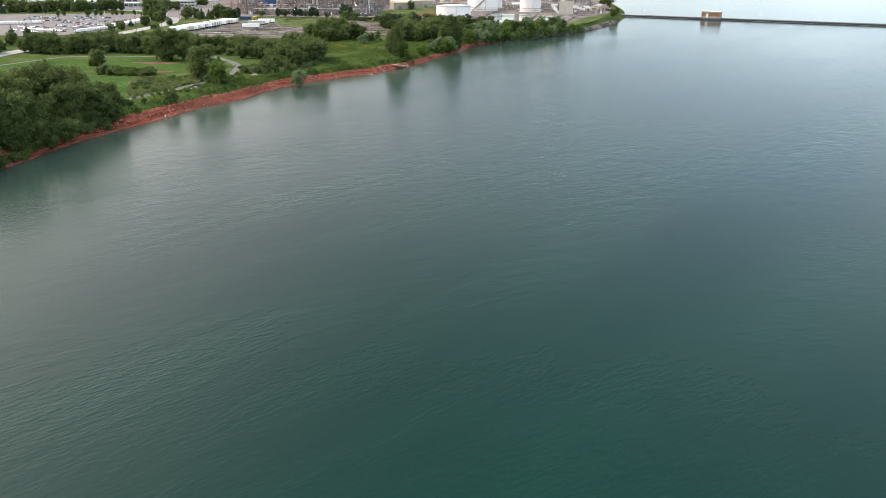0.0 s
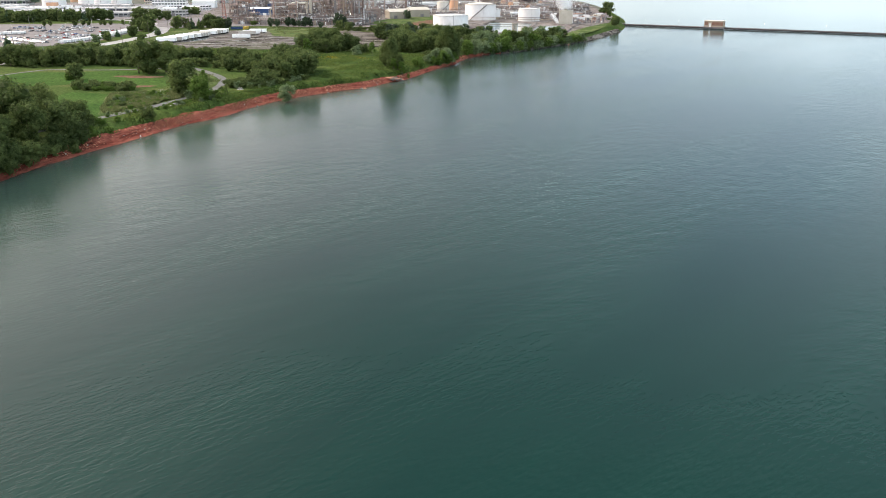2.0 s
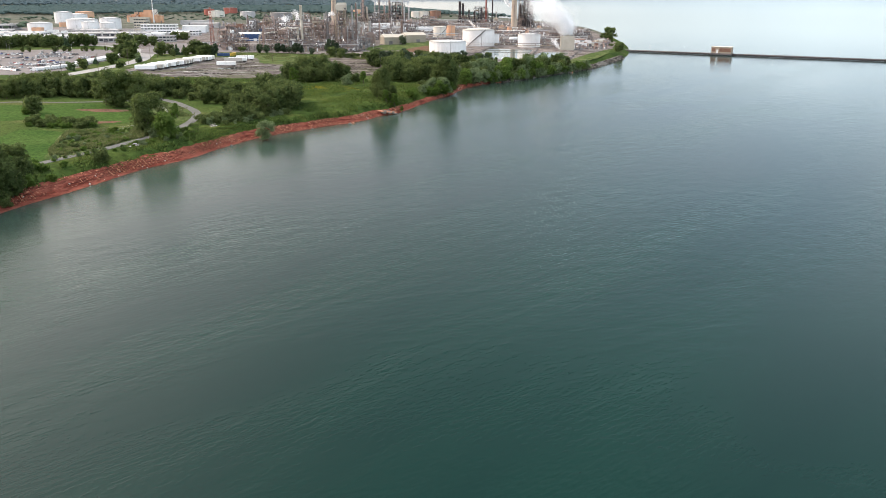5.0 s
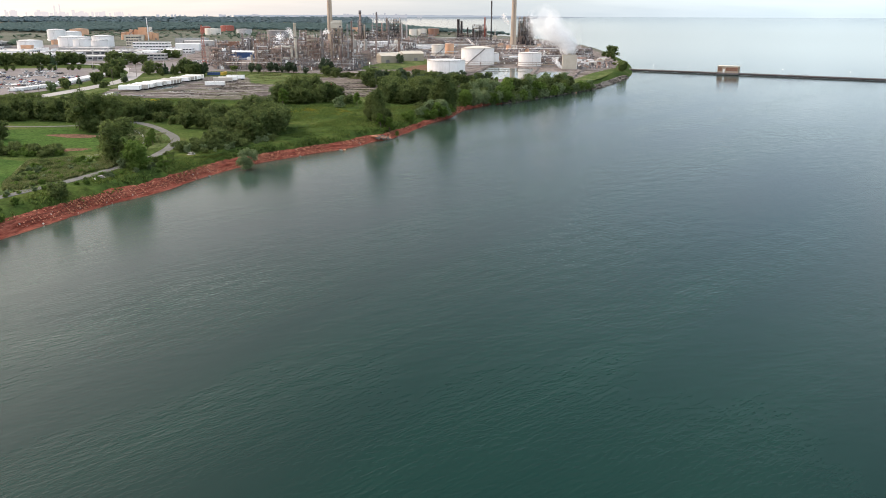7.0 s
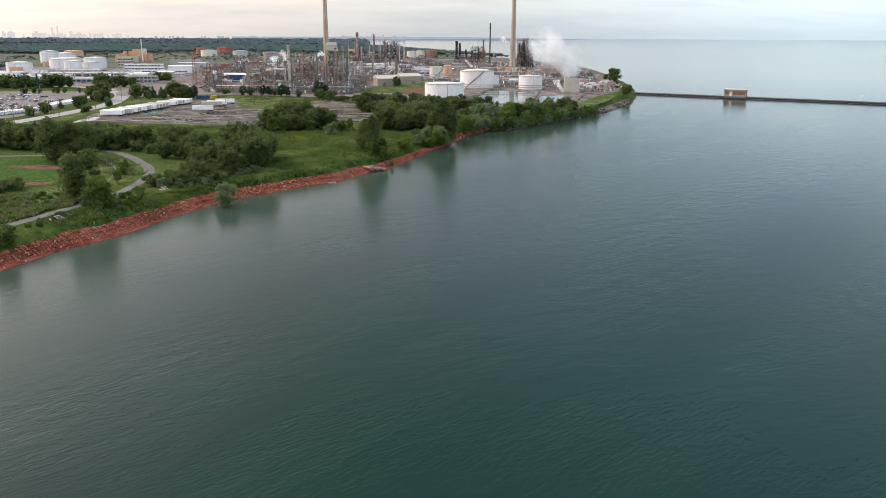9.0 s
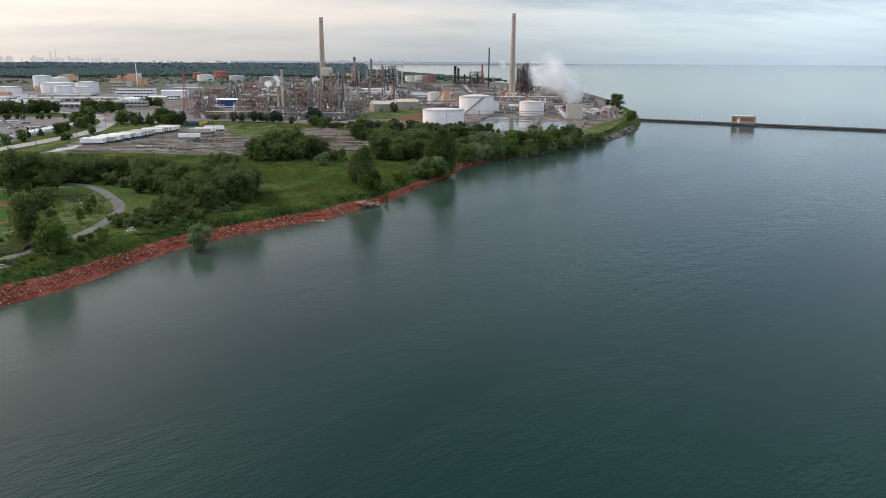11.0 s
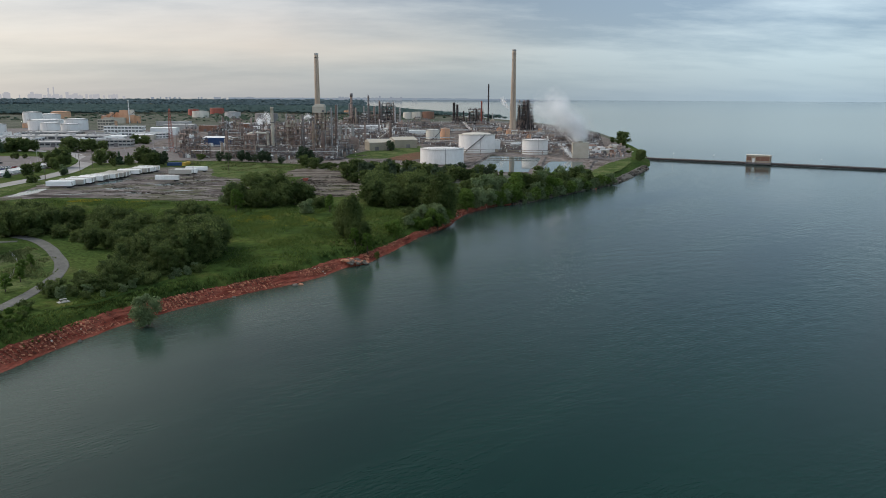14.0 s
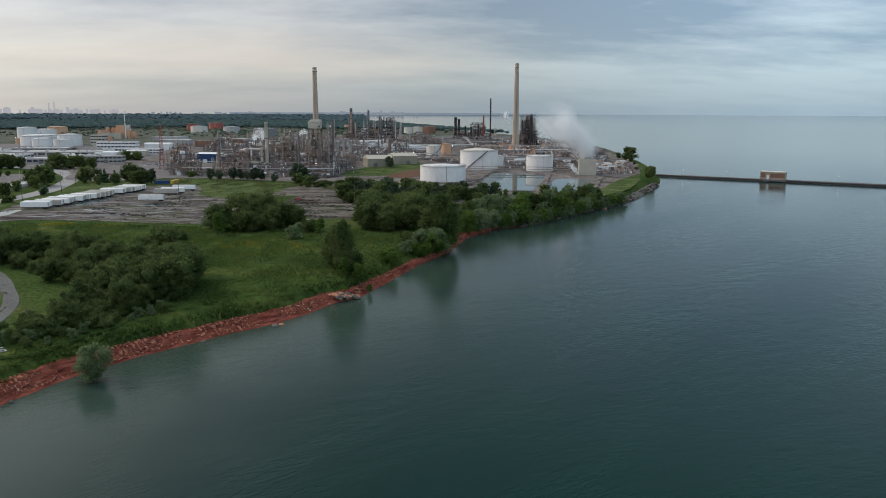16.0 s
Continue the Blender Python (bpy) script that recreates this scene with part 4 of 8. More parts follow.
def build_tree(name, label, seed, height, spread, kind, leaf_mat, leaves, leaf):
    """A tree or shrub: tapered trunk with limbs, and a crown of leaf clumps."""
    rng = np.random.default_rng(seed)
    base = thing(name, label, "shrub" if kind == "shrub" else "tree")
    blobs = []
    bm = bmesh.new()
    if kind == "conifer":
        tube(bm, [(0, 0, -0.4), (0, 0, height * 0.5), (0, 0, height * 0.97)], [height * 0.022, height * 0.013, 0.03], 6)
        for k in range(9):
            t = k / 8
            z = height * (0.14 + 0.8 * t)
            r = spread * (1 - t) ** 0.8 * 0.5 + 0.25
            for j in range(max(1, int(5 * (1 - t)))):
                a = 2.4 * (k + j * 1.3) + rng.uniform(0, 1)
                blobs.append(((r * 0.55 * math.cos(a), r * 0.55 * math.sin(a), z), r * 0.62, 0.75))
    elif kind == "column":
        tube(bm, [(0, 0, -0.4), (0.1, 0, height * 0.3), (0, 0.1, height * 0.8)], [height * 0.02, height * 0.014, 0.06], 6)
        for k in range(13):
            t = k / 12
            z = height * (0.16 + 0.76 * t)
            prof = spread * 0.5 * (0.55 + 0.6 * math.sin(math.pi * min(1, 0.15 + t * 0.9)))
            for j in range(2):
                a = rng.uniform(0, 6.3)
                q = prof * rng.uniform(0.1, 0.55)
                blobs.append(((q * math.cos(a), q * math.sin(a), z), prof * rng.uniform(0.5, 0.72) + 0.2, 1.15))
    else:
        trunk_h = height * (0.10 if kind == "shrub" else 0.26)
        lean = rng.uniform(-0.4, 0.4, 2)
        tube(bm, [(0, 0, -0.5), (lean[0] * 0.3, lean[1] * 0.3, trunk_h * 0.6), (lean[0], lean[1], trunk_h)], [height * 0.028, height * 0.021, height * 0.016], 7)
        n = {"round": 17, "broad": 24, "shrub": 11, "open": 13}[kind]
        low = {"round": 0.15, "broad": 0.13, "shrub": 0.12, "open": 0.22}[kind]
        for k in range(n):
            t = (k + 0.5) / n
            a = 2.39996 * k + rng.uniform(-0.4, 0.4)
            zz = low + (0.90 - low) * t
            shell = math.sqrt(max(0.05, 1 - ((zz - 0.52) / 0.52) ** 2))
            q = spread * 0.5 * shell * rng.uniform(0.25, 0.92)
            r = spread * rng.uniform(0.12, 0.26) * (0.85 if kind == "open" else 1.0)
            blobs.append(((q * math.cos(a), q * math.sin(a), height * zz - r * 0.15), r, rng.uniform(0.75, 1.0)))
        for k in range(0, n, 3 if kind != "shrub" else 2):
            c = blobs[k][0]
            m = ((lean[0] + c[0]) * 0.45, (lean[1] + c[1]) * 0.45, trunk_h + (c[2] - trunk_h) * 0.55)
            tube(bm, [(lean[0] * 0.8, lean[1] * 0.8, trunk_h * 0.85), m, c], [height * 0.011, height * 0.008, height * 0.004], 5)
    part("trunk", bm, M_BARK, base)
    V, F = crown_geometry(rng, blobs, leaves, leaf, 0.68 if kind != "open" else 0.55)
    raw_mesh("crown", V, F, leaf_mat, base)
    return base


class Kind:
    """A kind of tree: built at its first place, copied to the others."""

    def __init__(self, *spec):
        self.spec, self.first, self.far = spec, None, None

    def plant(self, x, y, size, rng, z=None, group=""):
        if y > 640 and self.spec[7] > 800:        # a lighter build for those that stay far off
            if self.far is None:
                self.far = Kind(*self.spec[:7], 640, self.spec[8] * 1.85)
            return self.far.plant(x, y, size, rng, z, group)
        z = height_at(x, y) if z is None else z
        m = Matrix.Translation((x, y, z - 0.1)) @ Matrix.Rotation(rng.uniform(0, 6.3), 4, "Z")
        s = size / self.spec[3]
        m = m @ Matrix.Diagonal((s * rng.uniform(0.9, 1.12), s * rng.uniform(0.9, 1.12), s, 1))
        if self.first is None:
            self.first = build_tree(*self.spec)
            self.first.matrix_world = m
            ob = self.first
            self.base = Matrix.Diagonal((*m.to_scale(), 1)).inverted()
        else:
            ob = copy_thing(self.first, m @ self.base)
        if group:
            ob["group"] = group
        return ob


OAK = Kind("broadleaf_tree", "broad dark green broadleaf tree by the shore", 11, 16.0, 14.0, "broad", M_LEAF, 3400, 0.43)
OAK_B = Kind("broadleaf_tree", "full-crowned green broadleaf tree", 12, 15.0, 12.0, "round", M_LEAF, 2350, 0.44)
OAK_C = Kind("broadleaf_tree", "dense dark green broadleaf tree", 13, 13.0, 12.0, "broad", M_LEAF_DARK, 2050, 0.46)
ASH = Kind("ash_tree", "loose-crowned green tree with open limbs", 14, 17.0, 13.0, "open", M_LEAF, 3600, 0.38)
POPLAR = Kind("poplar_tree", "tall narrow green poplar with upright boughs", 15, 19.0, 10.0, "column", M_LEAF, 3000, 0.38)
WILLOW = Kind("willow_tree", "grey-green rounded willow at the water's edge", 16, 9.0, 9.0, "round", M_LEAF_PALE, 2800, 0.29)
WILLOW_B = Kind("willow_tree", "light green rounded willow at the water's edge", 23, 9.0, 8.0, "open", M_LEAF_FRESH, 2600, 0.29)
SHRUB = Kind("shrub", "low dense green shrub", 17, 4.5, 6.5, "shrub", M_LEAF_DARK, 950, 0.33)
SHRUB_B = Kind("shrub", "light green leafy shrub", 18, 3.0, 4.6, "shrub", M_LEAF_FRESH, 1100, 0.22)
SHRUB_C = Kind("shrub", "dusty grey-green leafy shrub", 21, 5.0, 5.5, "shrub", M_LEAF_PALE, 1500, 0.26)
ELM = Kind("elm_tree", "dark thin-crowned tree at the plant's edge", 27, 13.0, 10.5, "open", M_LEAF_DULL, 1500, 0.5)
LIME = Kind("lime_tree", "light green full-crowned tree by the footpath", 31, 11.0, 9.5, "round", M_LEAF_FRESH, 2600, 0.36)
SPRUCE = Kind("conifer_tree", "dark pointed conifer with drooping boughs", 19, 11.0, 6.0, "conifer", M_NEEDLE, 1000, 0.45)
SAPLING = Kind("sapling", "light green slender young tree", 20, 9.0, 5.2, "open", M_LEAF_FRESH, 1700, 0.27)


def plant_group(poly, count, apart, kinds, sizes, seed, group):
    rng = random.Random(seed)
    for x, y in scatter(poly, count, apart, rng):
        k = rng.choices([a for a, _ in kinds], [b for _, b in kinds])[0]
        k.plant(x, y, rng.uniform(*sizes) * {SHRUB: 0.42, SHRUB_B: 0.3, SHRUB_C: 0.4}.get(k, 1.0), rng, group=group)


rng_t = random.Random(77)
# the big stand by the water
for x, y, s, k in [(-146, 205, 17, OAK), (-152, 228, 19, ASH), (-143, 226, 15, OAK_B), (-158, 250, 20, OAK), (-146, 248, 18, OAK_C), (-141, 262, 15, OAK), (-152, 268, 21, ASH), (-163, 272, 19, OAK_B),
                   (-140, 281, 16, OAK_B), (-148, 289, 20, OAK), (-158, 292, 20, OAK_B), (-137, 297, 13, OAK_C), (-146, 305, 18, ASH), (-155, 310, 15, OAK_C), (-136, 309, 11, OAK_B), (-168, 300, 17, OAK_C),
                   (-172, 250, 18, OAK_C), (-170, 225, 18, OAK), (-158, 180, 18, OAK_B), (-166, 160, 19, OAK), (-175, 190, 19, OAK_C), (-180, 280, 16, OAK_B), (-132, 306, 8, OAK_C), (-176, 130, 17, OAK)]:
    k.plant(x, y, s, rng_t, group="stand of trees by the water")
plant_group([(-142, 205), (-140, 233), (-136, 265), (-128, 294), (-131, 298), (-140, 266), (-144, 234), (-147, 205)], 26, 3.2, [(SHRUB, 2), (OAK_C, 2), (SHRUB_B, 1)], (7, 11), 49, "shrubs overhanging the bank")
for x, y, s in [(-130, 303, 3.4), (-134, 317, 3.0), (-137, 323, 2.6), (-131, 318, 2.4), (-128, 325, 2.0), (-140, 318, 2.8), (-126, 312, 2.4)]:
    SHRUB_B.plant(x, y, s, rng_t, group="shrubs above the bank")
SHRUB.plant(-120, 336, 5.2, rng_t)
OAK_B.plant(-123, 390, 17.5, rng_t)
LIME.plant(-110.5, 378, 11, rng_t)
SHRUB.plant(-119, 386, 4.5, rng_t)
SHRUB_C.plant(-117, 381, 4.5, rng_t)
OAK.plant(-168, 470, 19, rng_t)
OAK_B.plant(-160, 476, 18.5, rng_t)
ASH.plant(-176, 476, 17, rng_t)
OAK_C.plant(-199, 446, 9.0, rng_t)
SHRUB_B.plant(-202, 444, 3.2, rng_t)
Kind("willow_tree", "grey-green willow growing out of the shallow water", 29, 9.0, 7.2, "round", M_LEAF_PALE, 3600, 0.25).plant(-76.6, 405, 9.4, rng_t, z=-0.4)
plant_group([(-137, 328), (-120, 350), (-109, 372), (-101, 390), (-104, 393), (-113, 376), (-125, 352), (-139, 331)], 30, 2.0, [(SHRUB_B, 3), (SHRUB_C, 1)], (3, 5.5), 59, "shrubs above the bank")
for x, y, s in [(-128, 441, 4.2), (-124, 432, 4.0), (-131, 452, 3.6), (-122, 420, 4.5), (-134, 425, 3.0)]:
    SAPLING.plant(x, y, s + 1.5, rng_t, group="saplings in the scrub")
plant_group([(-190, 424), (-160, 416), (-152, 408), (-158, 400), (-184, 408)], 30, 2.8, [(SHRUB, 2), (SHRUB_B, 1)], (6, 10), 31, "hedge between the lawns")
plant_group([(-154, 389), (-132, 403), (-122, 378), (-129, 362), (-136, 344), (-142, 348)], 72, 2.2, [(SHRUB_B, 5), (SHRUB_C, 1), (SHRUB, 1)], (3, 6), 32, "scrub bushes")
# the belt beyond the lawns
plant_group([(-262, 500), (-233, 500), (-218, 512), (-186, 504), (-172, 514), (-200, 536), (-250, 540), (-275, 530)], 62, 5.0, [(OAK_C, 4), (OAK_B, 3), (OAK, 1), (SHRUB, 2)], (8.5, 13), 33, "tree belt beyond the lawns")
plant_group([(-300, 480), (-262, 490), (-258, 515), (-280, 545), (-330, 560), (-345, 500)], 20, 7.5, [(OAK_C, 3), (OAK_B, 2), (SHRUB, 1)], (8, 13), 34, "tree belt beyond the lawns")
plant_group([(-172, 508), (-150, 506), (-138, 494), (-118, 494), (-112, 516), (-140, 540), (-175, 548), (-196, 545)], 56, 5.0, [(OAK_C, 4), (OAK_B, 2), (SHRUB, 3), (SHRUB_C, 1)], (7.5, 12), 35, "tree belt beyond the lawns")
for x, y, s, k in [(-340, 617, 10, SPRUCE), (-328, 618, 11.5, SPRUCE), (-310, 560, 9, OAK_C), (-280, 546, 9, OAK_C), (-274, 533, 8, OAK_B), (-334, 606, 7, SPRUCE), (-262, 575, 8, OAK_C), (-232, 585, 5, SHRUB)]:
    k.plant(x, y, s, rng_t)
# the thicket beside the footpath
plant_group([(-98, 416), (-89, 425), (-76, 458), (-84, 490), (-90, 514), (-104, 540), (-110, 520), (-103, 485), (-96, 458), (-97, 435)], 44, 4.8, [(OAK_C, 5), (OAK_B, 2), (SHRUB, 3)], (7.5, 12), 36, "thicket beside the footpath")
plant_group([(-82, 452), (-74, 462), (-80, 490), (-88, 486), (-90, 465)], 9, 5.0, [(OAK_C, 2), (OAK_B, 1)], (11, 13.5), 37, "thicket beside the footpath")
plant_group([(-103, 418), (-94, 411), (-84, 428), (-72, 447), (-76, 454), (-92, 430)], 22, 3.2, [(SHRUB, 2), (SHRUB_C, 1)], (5, 8), 38, "shrubs above the bank")
plant_group([(-112, 392), (-104, 386), (-100, 392), (-107, 404)], 7, 3.2, [(SHRUB, 1), (SHRUB_B, 1)], (4, 7), 39, "shrubs above the bank")
# the mid clump and the tall tree by the rocks
for x, y, s, k in [(-94, 574, 12, SAPLING), (-98, 590, 13, OAK_C), (-92, 600, 17, OAK_B), (-86, 596, 15, OAK_C), (-80, 602, 17, OAK), (-75, 592, 12, OAK_C), (-70, 598, 13, OAK_C), (-66, 602, 11, OAK_B), (-62, 596, 10, OAK_C),
                   (-103, 600, 10, SHRUB_C), (-88, 588, 9, OAK_C), (-82, 586, 10, OAK_B)]:
    k.plant(x, y, s, rng_t, group="clump of trees in the meadow")
for x, y, s, k in [(-30, 503, 18.5, POPLAR), (-34, 507, 15, POPLAR), (-23, 492, 9.5, SAPLING), (-26, 498, 10, OAK_B), (-28, 494, 8, SAPLING), (-19, 489, 4, SAPLING)]:
    k.plant(x, y, s, rng_t, group="tall trees by the rocks", z=0.0 if (x, y) == (-19, 489) else None)
for x, y, s, k in [(-58, 562, 7, SHRUB_C), (-48, 572, 9, SAPLING), (-55, 585, 6, SHRUB), (-15, 528, 5, SHRUB_B), (-13, 522, 5.5, SAPLING)]:
    k.plant(x, y, s, rng_t)
# trees behind and along the far shore
plant_group([(-34, 602), (-30, 592), (-14, 588), (2, 606), (2, 640), (-18, 640), (-32, 622)], 30, 5.2, [(OAK_C, 4), (OAK_B, 2), (POPLAR, 2), (SHRUB, 2)], (9, 15.5), 41, "trees behind the shore")
for x, y, s, k in [(-9, 546, 5, SHRUB_C), (-4, 549, 4.5, SHRUB_B), (1, 555, 9.5, WILLOW_B), (5, 561, 11, WILLOW), (-3, 557, 8, WILLOW), (6, 571, 24, POPLAR), (10, 577, 21, POPLAR), (3, 575, 15, OAK_B), (8, 590, 14, OAK_B), (-8, 560, 5, SHRUB)]:
    k.plant(x, y, s, rng_t, group="trees along the water")
plant_group([(19, 606), (37, 632), (58, 649), (81, 679), (112, 721), (104, 730), (72, 700), (46, 668), (24, 642), (12, 616)], 46, 4.8, [(WILLOW, 3), (WILLOW_B, 4), (OAK_B, 3), (OAK_C, 2), (SHRUB, 1)], (7, 12), 42, "trees along the water")
plant_group([(0, 640), (30, 668), (60, 712), (90, 745), (82, 756), (40, 728), (-4, 680), (-30, 650)], 18, 8, [(OAK_C, 2), (SAPLING, 1), (SHRUB, 3)], (5, 8.5), 43, "trees along the water")
plant_group([(98, 716), (112, 732), (116, 744), (100, 740)], 6, 4, [(WILLOW, 1), (OAK_B, 1)], (7, 11), 44, "trees along the water")
for x, y, s in [(4.5, 557, 8), (-0.5, 549, 6.5), (8.5, 566, 8.5)]:
    WILLOW_B.plant(x, y, s, rng_t, group="trees along the water", z=0.8)
# willows and bushes leaning over the waterline
for k in range(30):
    f = k / 29
    p = shore_line[min(len(shore_line) - 1, next(i for i, q in enumerate(shore_line) if q[1] > 634 + 108 * f))]
    (SHRUB_C if k % 3 == 0 else WILLOW if k % 2 else WILLOW_B).plant(p[0] - 0.3 + rng_t.uniform(-1.0, 0.6), p[1] + 0.2 + rng_t.uniform(-0.8, 0.8), rng_t.uniform(6.0, 9.0) if k % 3 else 5, rng_t, group="trees along the water")
OAK_C.plant(228, 1105, 17, rng_t)
for x, y, s in [(196, 908, 10), (199, 916, 9), (193, 902, 8)]:
    OAK_C.plant(x, y, s, rng_t, group="trees on the point")
for x, y, s in [(205, 985, 3), (232, 1170, 4), (240, 1180, 3), (222, 1060, 2.5), (246, 1230, 4)]:
    SHRUB.plant(x, y, s, rng_t)
# along the road and the plant's edge
for x, y, s, k in [(-290, 809, 16, OAK_C), (-294, 800, 13, OAK_B), (-286, 798, 11, OAK), (-362, 975, 15, OAK_C), (-355, 970, 14, OAK_C), (-348, 976, 13, OAK_C), (-340, 980, 13, OAK_C), (-368, 985, 14, OAK_C),
                   (-330, 982, 11, OAK_C), (-270, 833, 13, OAK_C), (-262, 836, 11, OAK_B), (-255, 834, 11, SPRUCE), (-248, 836, 10, SPRUCE), (-242, 848, 14, OAK_C), (-236, 850, 12, OAK_C), (-241, 820, 9, OAK_B),
                   (-252, 815, 7, OAK_B), (-230, 826, 10, OAK_B), (-222, 822, 11, OAK_C)]:
    k.plant(x, y, s, rng_t)
# along the plant's edge
for x, y, s, k in [(-215, 824, 12, ELM), (-226, 836, 12, ELM), (-262, 752, 7, SHRUB_C), (-258, 700, 5, SHRUB), (-257, 742, 5, ELM), (-180, 860, 9.5, ELM), (-173, 860, 8.5, ELM), (-161, 860, 10.5, ELM),
                   (-156, 862, 9, ELM), (-150, 860, 7, ELM), (-142, 852, 11, ELM), (-138, 856, 10, ELM), (-105, 838, 15.5, ELM), (-100, 842, 12, ELM), (-124, 842, 6.5, ELM), (-92, 846, 6, ELM),
                   (-41, 1004, 11.5, ELM), (-39, 1000, 9, ELM), (-204, 886, 5, SHRUB)]:
    k.plant(x, y, s, rng_t)
# round the car park and offices
for x, y, s, k in [(-344, 1103, 11, OAK_C), (-338, 1112, 10, OAK_C), (-332, 1106, 9, OAK_C), (-350, 1112, 9, OAK_C), (-278, 734, 9.5, OAK_C), (-284, 745, 8, OAK_B), (-289, 769, 7.5, OAK_C), (-292, 716, 7, SPRUCE),
                   (-288, 700, 7.5, OAK_C), (-290, 730, 7, SPRUCE), (-282, 690, 7, OAK_C), (-284, 672, 7, SHRUB_C), (-327, 868, 8.5, OAK_B), (-320, 860, 7, OAK_B), (-300, 840, 8, OAK_C), (-308, 838, 7, OAK_C),
                   (-286, 788, 10, OAK_B), (-298, 815, 10, OAK_C)]:
    k.plant(x, y, s, rng_t)
plant_group([(-520, 905), (-462, 940), (-410, 962), (-398, 985), (-430, 990), (-520, 960)], 36, 6, [(OAK_C, 5), (SPRUCE, 1)], (10, 14), 45, "dark tree belt beyond the car park")
plant_group([(-600, 940), (-520, 930), (-520, 1000), (-600, 1100), (-680, 1100)], 20, 12, [(OAK_C, 3), (OAK_B, 1)], (10, 15), 46, "dark tree belt beyond the car park")
plant_group([(-105, 838), (-40, 805), (20, 775), (62, 752), (34, 738), (-40, 772), (-98, 806)], 64, 3.6, [(SHRUB, 3), (OAK_C, 2)], (4, 9.5), 56, "shrubs between the trees and the plant")
plant_group([(-38, 640), (4, 642), (14, 680), (-8, 700), (-36, 690)], 18, 5.5, [(OAK_C, 3), (OAK_B, 1)], (8, 12.5), 58, "trees behind the shore")
plant_group([(-60, 716), (-20, 698), (22, 700), (44, 735), (4, 752), (-52, 752)], 34, 5.5, [(OAK_C, 3), (ELM, 4)], (8, 12.5), 61, "shrubs between the trees and the plant")
plant_group([(-52, 690), (-36, 684), (-30, 712), (-48, 720)], 7, 5, [(OAK_C, 2), (OAK_B, 1)], (6, 9), 57, "shrubs between the trees and the plant")
plant_group([(-430, 880), (-350, 900), (-310, 860), (-305, 850), (-350, 882), (-430, 868)], 14, 6, [(OAK_C, 1), (OAK_B, 1)], (4, 6), 47, "young trees round the car park")


# ---------------------------------------------------------------- woods in the distance
def woods(name, label, poly, count, sizes, material, seed):
    """Far woodland: many uneven crowns in one mesh."""
    rng = np.random.default_rng(seed)
    xs, ys = np.array(poly).T
    X = rng.uniform(xs.min(), xs.max(), count * 6)
    Y = rng.uniform(ys.min(), ys.max(), count * 6)
    ok = inside(poly, X, Y) & (np.hypot(X, Y) < 4780)
    X, Y = X[ok][:count], Y[ok][:count]
    H = ground_height(X, Y)
    bm = bmesh.new()
    bmesh.ops.create_icosphere(bm, subdivisions=1, radius=1.0)
    bm.verts.ensure_lookup_table()
    U = np.array([v.co[:] for v in bm.verts])
    T = np.array([[v.index for v in f.verts] for f in bm.faces])
    bm.free()
    V, F = [], []
    for i, (x, y, h) in enumerate(zip(X, Y, H)):
        s = rng.uniform(*sizes)
        for k in range(2):
            r = s * np.array([rng.uniform(0.42, 0.62), rng.uniform(0.42, 0.62), rng.uniform(0.20, 0.28)]) * (1 - 0.3 * k)
            c = np.array([x + k * rng.uniform(-0.45, 0.45) * s, y + k * rng.uniform(-0.4, 0.4) * s, h + s * (0.50 + 0.12 * k * rng.random())])
            V.append(U * (r * rng.uniform(0.72, 1.2, (len(U), 1))) + c)
            F.append(T + len(U) * (2 * i + k))
    return tagged(raw_mesh(name, np.concatenate(V), np.concatenate(F), material), label, "woods", kind="stuff")


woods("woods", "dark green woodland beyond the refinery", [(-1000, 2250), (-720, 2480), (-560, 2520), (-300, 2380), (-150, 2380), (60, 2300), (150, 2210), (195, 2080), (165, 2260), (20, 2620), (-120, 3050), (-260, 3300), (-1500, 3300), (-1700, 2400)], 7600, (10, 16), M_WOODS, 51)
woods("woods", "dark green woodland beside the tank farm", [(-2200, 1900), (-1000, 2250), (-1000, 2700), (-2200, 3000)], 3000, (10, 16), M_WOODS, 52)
plant_group([(-107, 411), (-98, 416), (-97, 435), (-97, 456), (-104, 478), (-110, 470), (-106, 450), (-109, 432)], 20, 3.6, [(SHRUB, 3), (SHRUB_C, 1)], (6, 11), 48, "thicket beside the footpath")
for x, y, s, k in [(-125, 484, 8, OAK_C), (-119, 483, 7.5, OAK_B), (-113.5, 480, 8, OAK_C), (-108, 475, 8.5, OAK_C), (-104.5, 466, 8, OAK_B), (-102, 456, 7.5, OAK_C), (-101, 446, 6.5, OAK_C), (-116, 489, 9, OAK_C)]:
    k.plant(x, y, s, rng_t, group="thicket beside the footpath")
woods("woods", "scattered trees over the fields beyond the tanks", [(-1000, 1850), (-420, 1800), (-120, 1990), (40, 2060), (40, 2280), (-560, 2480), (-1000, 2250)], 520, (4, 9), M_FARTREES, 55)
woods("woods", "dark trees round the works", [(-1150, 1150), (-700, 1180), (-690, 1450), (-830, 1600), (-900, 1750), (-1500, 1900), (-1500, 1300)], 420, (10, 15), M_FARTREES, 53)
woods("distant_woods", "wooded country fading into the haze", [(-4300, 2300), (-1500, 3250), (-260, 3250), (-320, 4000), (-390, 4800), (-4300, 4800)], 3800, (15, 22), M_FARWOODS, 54)


